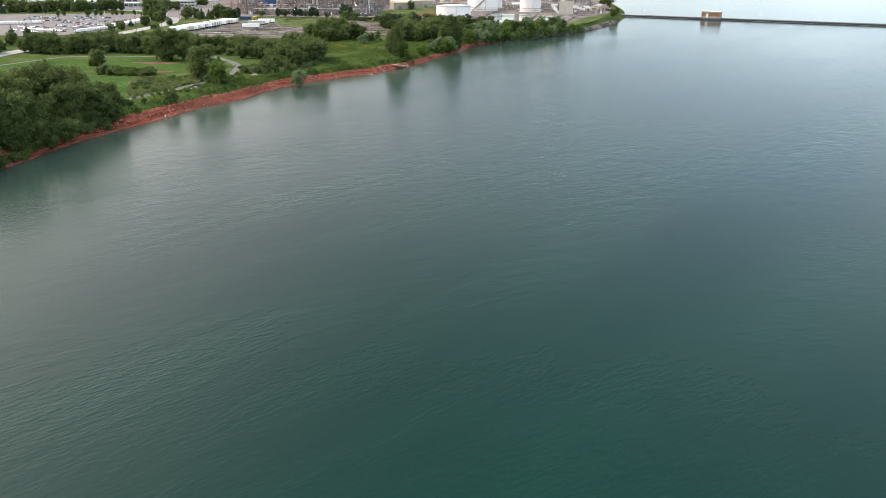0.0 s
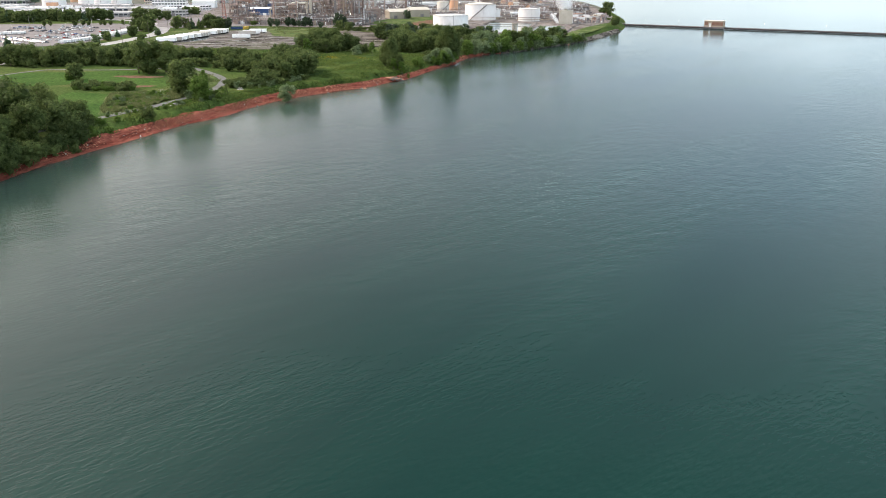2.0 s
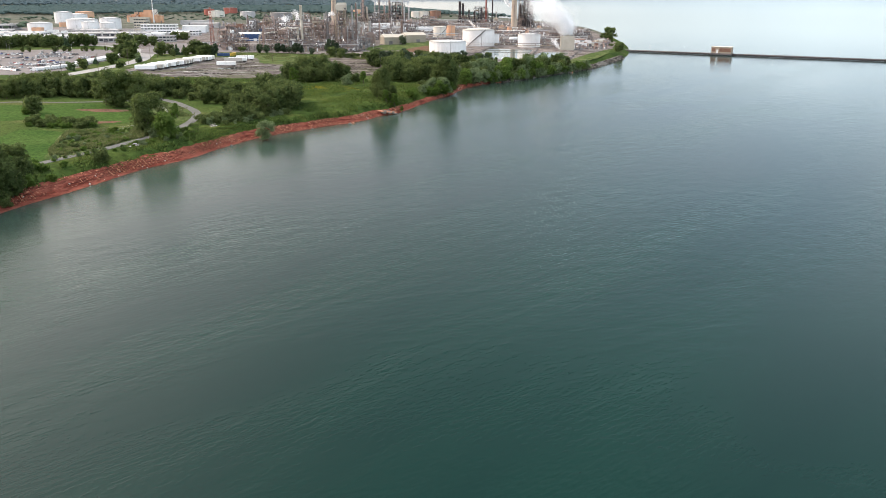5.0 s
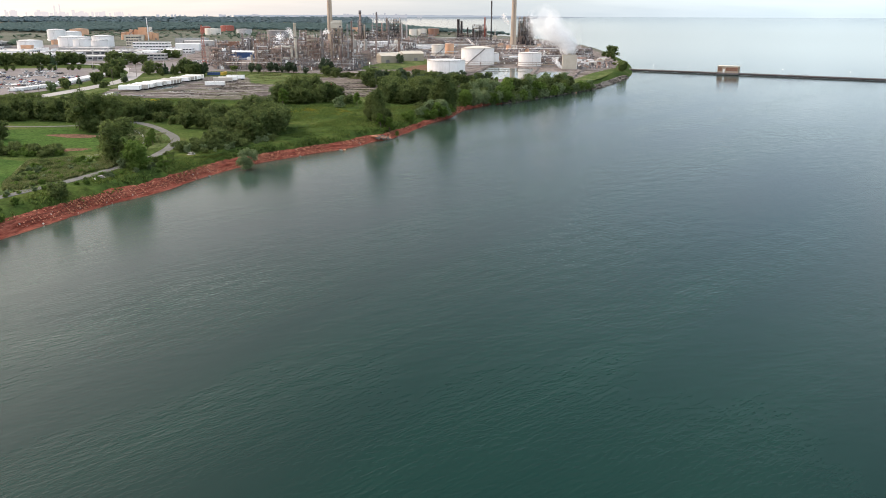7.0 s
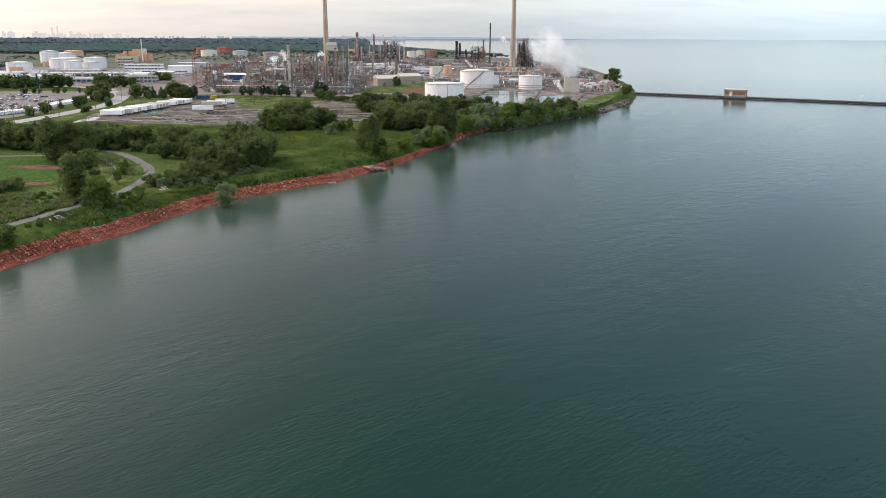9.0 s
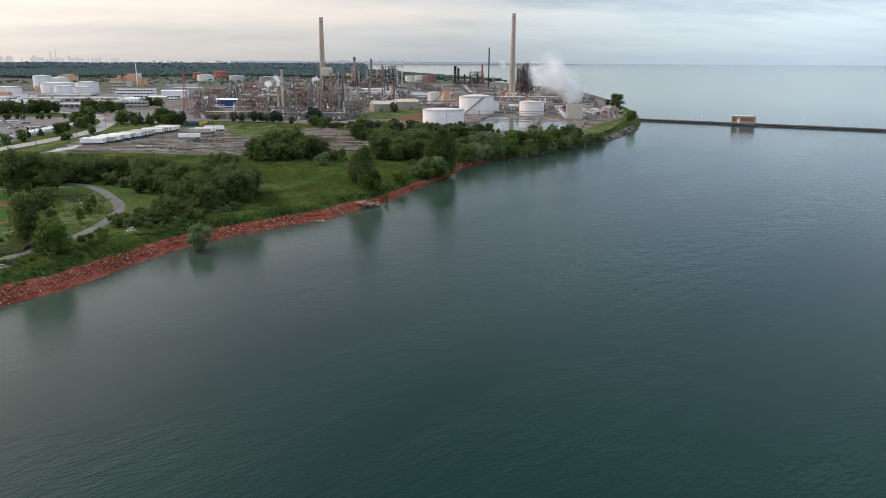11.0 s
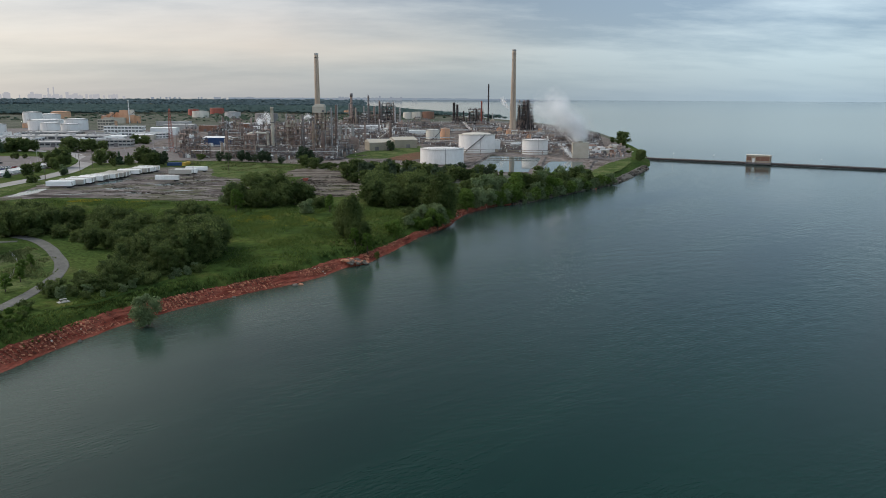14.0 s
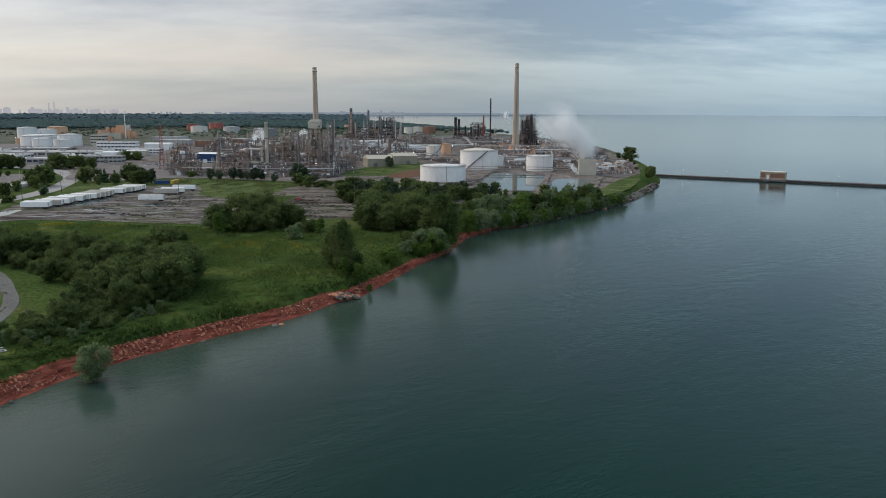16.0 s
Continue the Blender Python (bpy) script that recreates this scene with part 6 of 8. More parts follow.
def drum(x, y, L, r, rot, mat, label, group):
    t = thing("horizontal_vessel", label, "vessel", Matrix.Translation((x, y, PLATEAU)) @ Matrix.Rotation(rot, 4, "Z"), group)
    bm = bmesh.new()
    tube(bm, [(-L / 2 - r * 0.6, 0, r + 1.5), (-L / 2 - r * 0.35, 0, r + 1.5), (-L / 2, 0, r + 1.5), (L / 2, 0, r + 1.5), (L / 2 + r * 0.35, 0, r + 1.5), (L / 2 + r * 0.6, 0, r + 1.5)], [r * 0.3, r * 0.75, r, r, r * 0.75, r * 0.3], 12)
    part("vessel", bm, mat, t)
    for s in (-1, 1):
        bm = bmesh.new()
        box(bm, s * L * 0.3 - 0.4, -r * 0.7, -0.3, s * L * 0.3 + 0.4, r * 0.7, 1.5 + r * 0.5, 0.05)
        part("saddle", bm, M_CONC_GREY, t)
    bm = bmesh.new()
    tube(bm, [(0, 0, 2 * r + 1.3), (0, 0, 2 * r + 2.6), (L * 0.4, 0, 2 * r + 2.6), (L * 0.4, r + 1, 2 * r + 2.6), (L * 0.4, r + 1, 0)], 0.2, 6)
    part("pipe", bm, M_PIPE, t)
    return t


def furnace(x, y, w, d, h, mat, label, seed, group):
    """A box furnace on legs with a tapering hood and short stack."""
    t = thing("furnace", label, "furnace", Matrix.Translation((x, y, PLATEAU)), group)
    bm = bmesh.new()
    box(bm, -w / 2, -d / 2, 2.0, w / 2, d / 2, h, 0.15)
    for k in range(5):
        px = -w / 2 + w * k / 4
        box(bm, px - 0.15, -d / 2 - 0.2, 1.9, px + 0.15, d / 2 + 0.2, h)
    part("casing", bm, mat, t)
    bm = bmesh.new()
    b = [bm.verts.new(v) for v in ((-w / 2, -d / 2, h), (w / 2, -d / 2, h), (w / 2, d / 2, h), (-w / 2, d / 2, h))]
    c = [bm.verts.new(v) for v in ((-w / 6, -d / 6, h + 3), (w / 6, -d / 6, h + 3), (w / 6, d / 6, h + 3), (-w / 6, d / 6, h + 3))]
    for i in range(4):
        bm.faces.new((b[i], b[(i + 1) % 4], c[(i + 1) % 4], c[i]))
    bm.faces.new(c)
    part("hood", bm, mat, t)
    bm = bmesh.new()
    ring_stack(bm, [(w / 7, h + 2.8), (w / 8, h + 4), (w / 8, h + 14), (w / 7, h + 14.2), (w / 7, h + 15)], 12)
    part("flue", bm, M_CONC_GREY, t)
    for sx in (-1, 1):
        for sy in (-1, 1):
            bm = bmesh.new()
            box(bm, sx * (w / 2 - 0.5) - 0.25, sy * (d / 2 - 0.5) - 0.25, -0.3, sx * (w / 2 - 0.5) + 0.25, sy * (d / 2 - 0.5) + 0.25, 2.1)
            part("leg", bm, M_CONC_GREY, t)
    return t


# the landmark structures
GP = "process units"
t = process_frame(-104, 931, 10.5, 10, 8, 5.2, M_RUST, "tall rusty cracker structure crowned by a tan box", 201, GP)
bm = bmesh.new()
box(bm, -5.6, -5.2, 40.5, 5.6, 5.2, 46.2, 0.2)
vs = [bm.verts.new(c) for c in ((-5.9, -5.5, 46.2), (5.9, -5.5, 46.2), (5.9, 5.5, 46.2), (-5.9, 5.5, 46.2), (-3.2, -4.5, 48.6), (5.0, -4.5, 48.6), (5.0, 4.5, 48.6), (-3.2, 4.5, 48.6))]
for fc in ((0, 1, 5, 4), (1, 2, 6, 5), (2, 3, 7, 6), (3, 0, 4, 7), (4, 5, 6, 7), (3, 2, 1, 0)):
    bm.faces.new([vs[i] for i in fc])
part("tan_housing", bm, M_WALLB, t, "tan sheet-clad box on top")
for px, py, r in ((2.8, 0, 1.7), (-2.6, 1, 1.4)):
    bm = bmesh.new()
    ring_stack(bm, [(r * 0.5, 3), (r, 8), (r, 34), (r * 0.8, 40.4)], 14, px, py)
    part("riser_vessel", bm, M_TAN, t)
column(-93, 934, 45, 1.1, M_PIPE, "tall grey column beside the cracker", 202, GP)
column(-89, 938, 48, 1.0, M_RUST, "tall brown column with galleries", 203, GP)
t = process_frame(-132, 946, 14, 10, 6, 5.0, M_RUST, "brown process structure with a tan box on top", 204, GP)
bm = bmesh.new()
box(bm, -6, -4, 27, 2, 4, 33, 0.15)
part("tan_housing", bm, M_WALLB, t, "tan sheet-clad box on top")
column(-121, 940, 38, 1.1, M_PIPE, "tall grey column with galleries", 205, GP)
column(-112, 945, 33, 1.3, M_TAN, "tan column with galleries", 206, GP)
process_frame(-86, 1783, 22, 16, 7, 6.0, M_SOOT, "massive dark lattice of a far process unit", 207, GP)
for i, (x, y, h, r, m) in enumerate([(-114, 1633, 58, 1.7, M_STEEL), (-101, 1744, 47, 1.8, M_RUST), (-150, 1640, 42, 1.3, M_STEEL), (-140, 1650, 34, 1.6, M_TAN), (-95, 1700, 42, 1.4, M_STEEL), (-72, 1720, 36, 1.6, M_RUST),
                                     (-60, 1735, 34, 1.8, M_PIPE), (-108, 1690, 38, 1.8, M_RUST)]):
    column(x, y, h, r, m, "tall column of the far process unit", 210 + i, GP)
process_frame(-148, 1690, 14, 10, 6, 5.5, M_STEEL, "dark steel structure round the tall stack", 208, GP)
process_frame(154, 1478, 18, 12, 9, 5.3, M_SOOT, "dark rusty coker tower beside the chimney", 220, GP)
process_frame(166, 1486, 10, 10, 8, 5.3, M_RUST, "rusty steel coker tower", 221, GP)
for i, (x, y, h) in enumerate([(148, 1476, 42), (156, 1480, 51), (163, 1484, 52)]):
    column(x, y, h, 3.1, M_RUST if i % 2 else M_SOOT, "dark coke drum column with galleries", 222 + i, GP)
process_frame(90, 1806, 20, 12, 5, 6.0, M_SOOT, "black process structure near the lake", 226, GP)
process_frame(104, 1800, 12, 12, 5, 6.0, M_RUST, "brown process structure near the lake", 227, GP)
for i, (x, y, h) in enumerate([(82, 1800, 26), (96, 1795, 32), (108, 1808, 28)]):
    column(x, y, h, 1.8, M_SOOT, "dark column near the lake", 228 + i, GP)
# ducts from the furnace stacks
t = thing("flue_duct", "long pale flue duct sloping to the furnace stack", "duct", Matrix.Translation((-151, 922, PLATEAU)), GP)
bm = bmesh.new()
tube(bm, [(0, 0, 22), (-14, 3, 22.3), (-34, 10, 16.5), (-44, 14, 14.5), (-46, 15, 4)], 1.0, 10)
part("duct", bm, M_CREAM, t)
bm = bmesh.new()
tube(bm, [(1, 0, 10), (-20, 0, 11), (-23, 0, 8), (-23, 0, 1)], 0.9, 10)
part("lower_duct", bm, M_CREAM, t)
for k in range(4):
    bm = bmesh.new()
    box(bm, -12 - 9 * k, 2 + 2.6 * k, -0.3, -11.5 - 9 * k, 2.5 + 2.6 * k, 21.3 - 2.4 * k)
    part("support", bm, M_RUST, t)

# the thickets of process equipment
rng_p = random.Random(4242)
ZONE_WEST = [(-228, 905), (-180, 892), (-84, 885), (-76, 960), (-90, 1110), (-130, 1240), (-230, 1240), (-285, 1120), (-262, 1000)]
ZONE_MID = [(-86, 1100), (-20, 1125), (20, 1230), (40, 1500), (20, 1720), (-160, 1760), (-300, 1620), (-320, 1300), (-130, 1250)]
ZONE_EAST = [(70, 1030), (150, 985), (190, 1050), (215, 1150), (232, 1330), (235, 1560), (190, 1740), (60, 1760), (60, 1300)]
taken = [(-104, 931, 12), (-132, 946, 10), (-166, 1345, 9), (133, 1437, 11), (-147, 925, 5), (-53, 1294, 9), (4, 1185, 14), (154, 1478, 14), (-239, 1067, 22), (66, 1012, 14), (106, 970, 18), (-230, 1030, 18), (-220, 1000, 17), (-209, 960, 16), (-200, 928, 15)]


def free_place(poly, r, zones=taken):
    for _ in range(60):
        xs, ys = [p[0] for p in poly], [p[1] for p in poly]
        x, y = rng_p.uniform(min(xs), max(xs)), rng_p.uniform(min(ys), max(ys))
        if inside(poly, np.array([x]), np.array([y]))[0] and all((x - a) ** 2 + (y - b) ** 2 > (r + c) ** 2 for a, b, c in zones):
            taken.append((x, y, r))
            return x, y
    return None


for zone, nf, nc, nd, nh, hmax in (([(-225, 903), (-84, 893), (-78, 985), (-222, 1005)], 14, 7, 5, 1, 32), (ZONE_WEST, 30, 15, 20, 4, 28), (ZONE_MID, 26, 17, 20, 4, 28), (ZONE_EAST, 12, 6, 16, 2, 15)):
    for k in range(nf):
        w, d = rng_p.uniform(9, 20), rng_p.uniform(7, 13)
        p = free_place(zone, max(w, d) * 0.48)
        if p:
            fl = rng_p.randint(2, max(2, int(hmax / 5.2)))
            process_frame(*p, w, d, fl, rng_p.uniform(4.0, 5.4), rng_p.choice([M_RUST, M_RUST, M_STEEL, M_RUST]), "open steel process structure with vessels and pipes", 300 + k + 50 * nf, GP, rng_p.choice([0, 0.05, -0.05, math.pi / 2]))
    for k in range(nc):
        p = free_place(zone, 2.6)
        if p:
            column(*p, rng_p.uniform(0.35, 0.95) * hmax, rng_p.uniform(0.8, 1.7), rng_p.choice([M_PIPE, M_RUST, M_RUST, M_STEEL, M_TAN]), "slender process column with galleries", 700 + k + nc * 9, GP)
    for k in range(nd):
        p = free_place(zone, 4.5)
        if p:
            drum(*p, rng_p.uniform(6, 13), rng_p.uniform(1.1, 2.1), rng_p.choice([0, math.pi / 2, 0.1]), rng_p.choice([M_PIPE, M_WHITE, M_TAN, M_RUST, M_WHITE]), "horizontal process vessel on concrete saddles", GP)
    for k in range(nh):
        p = free_place(zone, 8)
        if p:
            furnace(*p, rng_p.uniform(8, 13), rng_p.uniform(6, 9), rng_p.uniform(9, 13), rng_p.choice([M_TAN, M_STEEL, M_RUST]), "box furnace with a short flue", k, GP)
for k in range(28):
    zone = (ZONE_WEST, ZONE_MID, ZONE_EAST)[k % 3]
    p = free_place(zone, 5.5)
    if p:
        storage_tank(*p, rng_p.uniform(2.6, 5.0), rng_p.uniform(5, 10), rng_p.choice([M_WHITE, M_TANK, M_PIPE, M_CREAM, M_ORANGE, M_STEEL]), "small upright process tank", 0.12, group="small process tanks", name="process_tank")
RACKS_WEST = [(-215, 898, -82, 892, 5), (-240, 960, -84, 958, 6), (-186, 1004, -88, 1000, 6), (-222, 1078, -90, 1070, 6), (-262, 1160, -100, 1150, 6), (-80, 1110, 30, 1140, 5), (-120, 1230, 60, 1225, 6), (-300, 1340, 60, 1330, 7), (-300, 1450, 110, 1440, 7), (-260, 1560, 120, 1540, 7), (-200, 1680, 150, 1660, 8), (80, 1040, 190, 1060, 5), (80, 1110, 210, 1140, 5)]
RACKS_EAST = [(80, 1200, 225, 1230, 6), (70, 1330, 230, 1330, 6), (80, 1540, 235, 1560, 6), (-180, 905, -176, 1240, 6), (-60, 1110, -55, 1700, 6), (60, 1020, 62, 1700, 6), (150, 990, 200, 1400, 5), (30, 955, 130, 940, 3), (20, 1060, 70, 1050, 4), (-30, 1100, 120, 1075, 4), (75, 1085, 190, 1075, 4)]
for k, (x0, y0, x1, y1, h) in enumerate(RACKS_WEST + RACKS_EAST):
    pipe_rack(x0, y0, x1, y1, h, M_RUST if k % 3 else M_STEEL, "long steel pipe rack carrying many pipes", 900 + k, 6 + k % 4)


def clutter(name, label, poly, count, top, material, seed):
    """Dense small pipework, valves, cabinets and supports, too fine to tell apart."""
    rng = np.random.default_rng(seed)
    xs, ys = np.array(poly).T
    X, Y = rng.uniform(xs.min(), xs.max(), count * 5), rng.uniform(ys.min(), ys.max(), count * 5)
    ok = inside(poly, X, Y)
    for cx, cy, cr in ((-239, 1067, 26), (-233, 1035, 24), (-223, 1000, 23), (-212, 965, 22), (-201, 930, 21), (-194, 905, 20)):    # kept clear before the blue hall
        ok &= np.hypot(X - cx, Y - cy) > cr
    X, Y = X[ok][:count], Y[ok][:count]
    n = len(X)
    clump = np.array([0.5 + 0.9 * noise.noise(Vector((x * 0.03, y * 0.03, 2))) for x, y in zip(X, Y)])
    kind = rng.random(n)
    long = rng.uniform(3, 16, n)
    thick = rng.uniform(0.2, 0.55, n)
    turn = rng.random(n) < 0.5
    post, low = 0.36, 0.52
    sx = np.where(kind < post, np.where(turn, long, thick), np.where(kind < low, thick, rng.uniform(0.7, 3.2, n)))
    sy = np.where(kind < post, np.where(turn, thick, long), np.where(kind < low, thick, rng.uniform(0.7, 3.2, n)))
    h = top * np.clip(clump, 0.1, 1) * rng.uniform(0.05, 1.0, n) ** 1.3
    if "white" in label:                    # cabinets, valves and lagged stubs: short and bright
        long, kind = rng.uniform(0.8, 2.6, n), kind * 0.9
        sx, sy = np.minimum(sx, long), np.minimum(sy, long)
    z0 = np.where(kind < post, h, -0.2)
    z1 = np.where(kind < post, h + thick, np.where(kind < low, h + 1, np.maximum(rng.uniform(0.8, 3.4, n), 0.45 * h)))
    C = np.array([(-1, -1, 0), (1, -1, 0), (1, 1, 0), (-1, 1, 0), (-1, -1, 1), (1, -1, 1), (1, 1, 1), (-1, 1, 1)], float)
    V = np.empty((n, 8, 3))
    V[:, :, 0] = X[:, None] + C[:, 0] * sx[:, None] / 2
    V[:, :, 1] = Y[:, None] + C[:, 1] * sy[:, None] / 2
    V[:, :, 2] = PLATEAU + z0[:, None] + C[:, 2] * (z1 - z0)[:, None]
    Q = np.array([(0, 3, 2, 1), (4, 5, 6, 7), (0, 1, 5, 4), (1, 2, 6, 5), (2, 3, 7, 6), (3, 0, 4, 7)])
    F = (Q[None] + 8 * np.arange(n)[:, None, None]).reshape(-1, 4)
    return tagged(raw_mesh(name, V.reshape(-1, 3), F, material), label, "pipework", kind="stuff")


ZONE_CORE = [(-225, 903), (-84, 893), (-78, 985), (-222, 1005)]
ZONE_SOUTH = [(70, 1000), (110, 990), (150, 960), (185, 1030), (205, 1120), (150, 1130), (60, 1100), (-10, 1140), (20, 1060)]
for z, (zone, n, top) in enumerate(((ZONE_WEST, 3600, 15), (ZONE_MID, 3600, 13), (ZONE_EAST, 2000, 8), (ZONE_SOUTH, 900, 4), (ZONE_CORE, 2800, 19))):
    for k, (m, share, what) in enumerate(((M_RUST, 0.40, "rusty"), (M_STEEL, 0.42, "sooty dark"), (M_PIPE, 0.2, "grey"), (M_TAN, 0.1, "tan"), (M_WHITE, 0.2, "white"))):
        clutter("pipework", what + " pipework and small plant between the units", zone, int(n * share * 1.6), top, m, 800 + 10 * z + k)

for z, (what, zone, n, top) in enumerate((("coker tower", [(146, 1470), (172, 1474), (172, 1494), (146, 1490)], 1500, 50), ("black units", [(46, 1795), (112, 1790), (114, 1825), (46, 1830)], 1500, 26),
                                          ("far process unit", [(-156, 1640), (-60, 1690), (-62, 1795), (-120, 1790)], 2000, 40), ("cracker", [(-111, 925), (-96, 925), (-96, 940), (-111, 940)], 220, 40),
                                          ("tan-topped structure", [(-142, 940), (-123, 940), (-123, 953), (-142, 953)], 200, 30), ("point yard", [(152, 925), (184, 925), (206, 1005), (228, 1110), (172, 1070)], 520, 3.5), ("furnace stack", [(-186, 903), (-150, 900), (-148, 985), (-182, 990)], 620, 30))):
    for k, (m, share, tone) in enumerate(((M_RUST, 0.3 if z < 3 else 0.42, "rusty"), (M_SOOT if z < 3 else M_STEEL, 0.65 if z < 3 else 0.45, "sooty dark"), (M_PIPE, 0.08 if z < 3 else 0.2, "grey"), (M_WHITE, 0.02 if z < 3 else 0.1, "white"))):
        clutter("pipework", tone + " pipes and platforms of the " + what, zone, int(n * share), top, m, 900 + 10 * z + k)


# ---------------------------------------------------------------- buildings
def building(x, y, w, d, h, rot, wall, roof, label, floors=1, bays=6, glass=True, gable=0.0, group="", name="building", parapet=0.5, doors=1, z=PLATEAU):
    t = thing(name, label, "building", Matrix.Translation((x, y, z)) @ Matrix.Rotation(rot, 4, "Z"), group)
    bm = bmesh.new()
    box(bm, -w / 2, -d / 2, -0.5, w / 2, d / 2, h)
    part("wall", bm, wall, t)
    bm = bmesh.new()
    if gable:
        e = 0.4
        vs = [bm.verts.new(c) for c in ((-w / 2 - e, -d / 2 - e, h + 0.02), (w / 2 + e, -d / 2 - e, h + 0.02), (w / 2 + e, d / 2 + e, h + 0.02), (-w / 2 - e, d / 2 + e, h + 0.02), (-w / 2 - e, 0, h + gable), (w / 2 + e, 0, h + gable))]
        for fc in ((0, 1, 5, 4), (2, 3, 4, 5), (0, 4, 3), (1, 2, 5), (3, 2, 1, 0)):
            bm.faces.new([vs[i] for i in fc])
    else:
        box(bm, -w / 2 + 0.3, -d / 2 + 0.3, h - 0.1, w / 2 - 0.3, d / 2 - 0.3, h + 0.12)
        rr = random.Random(int(abs(x) * 7 + y))
        for _ in range(max(1, int(w * d / 260))):
            px, py, s = rr.uniform(-w / 2 + 2, w / 2 - 2), rr.uniform(-d / 2 + 2, d / 2 - 2), rr.uniform(0.8, 1.8)
            box(bm, px - s, py - s * 0.7, h, px + s, py + s * 0.7, h + rr.uniform(0.9, 2.0), 0.08)
    part("roof", bm, roof, t)
    if not gable and parapet:
        bm = bmesh.new()
        for a in ((-w / 2 - 0.05, -d / 2 - 0.05, w / 2 + 0.05, -d / 2 + 0.3), (-w / 2 - 0.05, d / 2 - 0.3, w / 2 + 0.05, d / 2 + 0.05), (-w / 2 - 0.05, -d / 2 + 0.3, -w / 2 + 0.3, d / 2 - 0.3), (w / 2 - 0.3, -d / 2 + 0.3, w / 2 + 0.05, d / 2 - 0.3)):
            box(bm, a[0], a[1], h - 0.3, a[2], a[3], h + parapet)
        part("parapet", bm, wall, t)
    if glass:
        fh = h / floors
        me = None
        for k in range(floors):
            for side in (0, 1):
                n = bays if side == 0 else max(1, int(bays * d / w))
                for i in range(n):
                    span = (w if side == 0 else d) / n
                    bw = span * 0.39
                    bm = bmesh.new()
                    if side == 0:
                        cx, cy = -w / 2 + span * (i + 0.5), -d / 2
                        box(bm, cx - bw, cy - 0.06, k * fh + fh * 0.35, cx + bw, cy + 0.1, k * fh + fh * 0.78)
                    else:
                        cx, cy = w / 2, -d / 2 + span * (i + 0.5)
                        box(bm, cx - 0.1, cy - bw, k * fh + fh * 0.35, cx + 0.06, cy + bw, k * fh + fh * 0.78)
                    part("window", bm, M_GLASS, t)
    for i in range(doors):
        bm = bmesh.new()
        cx = -w / 2 + w * (i + 0.6) / doors
        dw = min(2.2, w * 0.12)
        box(bm, cx - dw, -d / 2 - 0.08, -0.1, cx + dw, -d / 2 + 0.1, min(4.0, h * 0.55))
        part("door", bm, M_STEEL if wall is not M_BLUE else M_WHITE, t)
    return t


building(-54, 1020, 26, 22, 8.5, 0.32, M_SHED, M_WALLB, "beige gabled shed with dark doors", 1, 5, False, 3.2, "beige sheds", "shed", doors=2)
building(-30, 1062, 26, 24, 9.0, 0.32, M_SHED, M_WALLB, "larger beige gabled shed with doors", 1, 5, False, 3.0, "beige sheds", "shed", doors=1)
building(-239, 1075, 29, 18, 9.5, -0.06, M_BLUE, M_WHITE, "blue-clad hall with a white roof", 1, 5, False, 1.6, name="hall", doors=2)
building(-472, 1330, 19, 16, 21, 0.1, M_WALLB, M_ROOF, "tall beige works building", 5, 5, True, 0, "works offices")
building(-430, 1292, 52, 18, 13, 0.06, M_WHITE, M_ROOF, "white three-storey office block with window bands", 3, 11, True, 0, "works offices", "office_block", doors=2)
building(-383, 1318, 36, 20, 10, 0.06, M_WHITE, M_WHITE, "plain white sheet-clad works wing", 1, 4, False, 1.2, "works offices", "office_block")
building(-372, 1230, 44, 16, 7, 0.04, M_WHITE, M_ROOF, "low white office wing with windows", 2, 10, True, 0, "works offices", "office_block")
building(-352, 1062, 40, 16, 7.5, 0.10, M_CONC_GREY, M_ROOF, "low grey two-level deck building", 2, 9, True, 0, "works offices", "deck_building")
for x, y, w, d, h, m, lb in [(-658, 1800, 15, 18, 16, M_ORANGE, "weathered orange-clad process building"), (-643, 1805, 13, 18, 20, M_ORANGE, "weathered orange-clad process building"), (-628, 1795, 16, 20, 25, M_ORANGE, "tall orange-clad process building"),
                             (-610, 1775, 18, 18, 16, M_ORANGE, "lower orange-clad plant annexe"), (-596, 1778, 10, 14, 14, M_ORANGE, "low orange-clad plant annexe"), (-634, 1760, 40, 18, 11, M_WALLB, "beige base of the orange plant")]:
    building(x, y, w, d, h, 0.15, m, M_ORANGE if h > 19 else M_ROOF, lb, 3, 4, False, 0, "orange process plant", "process_building")
for x, y, r, h, m, lb in [(-668, 1788, 5, 15, M_ORANGE, "weathered orange silo beside the process building"), (-650, 1784, 4, 21, M_ORANGE, "tall orange silo between process buildings"), (-612, 1792, 5, 26, M_CREAM, "cream silo above the orange plant")]:
    storage_tank(x, y, r, h, m, lb, 0.1, group="orange process plant", name="silo")
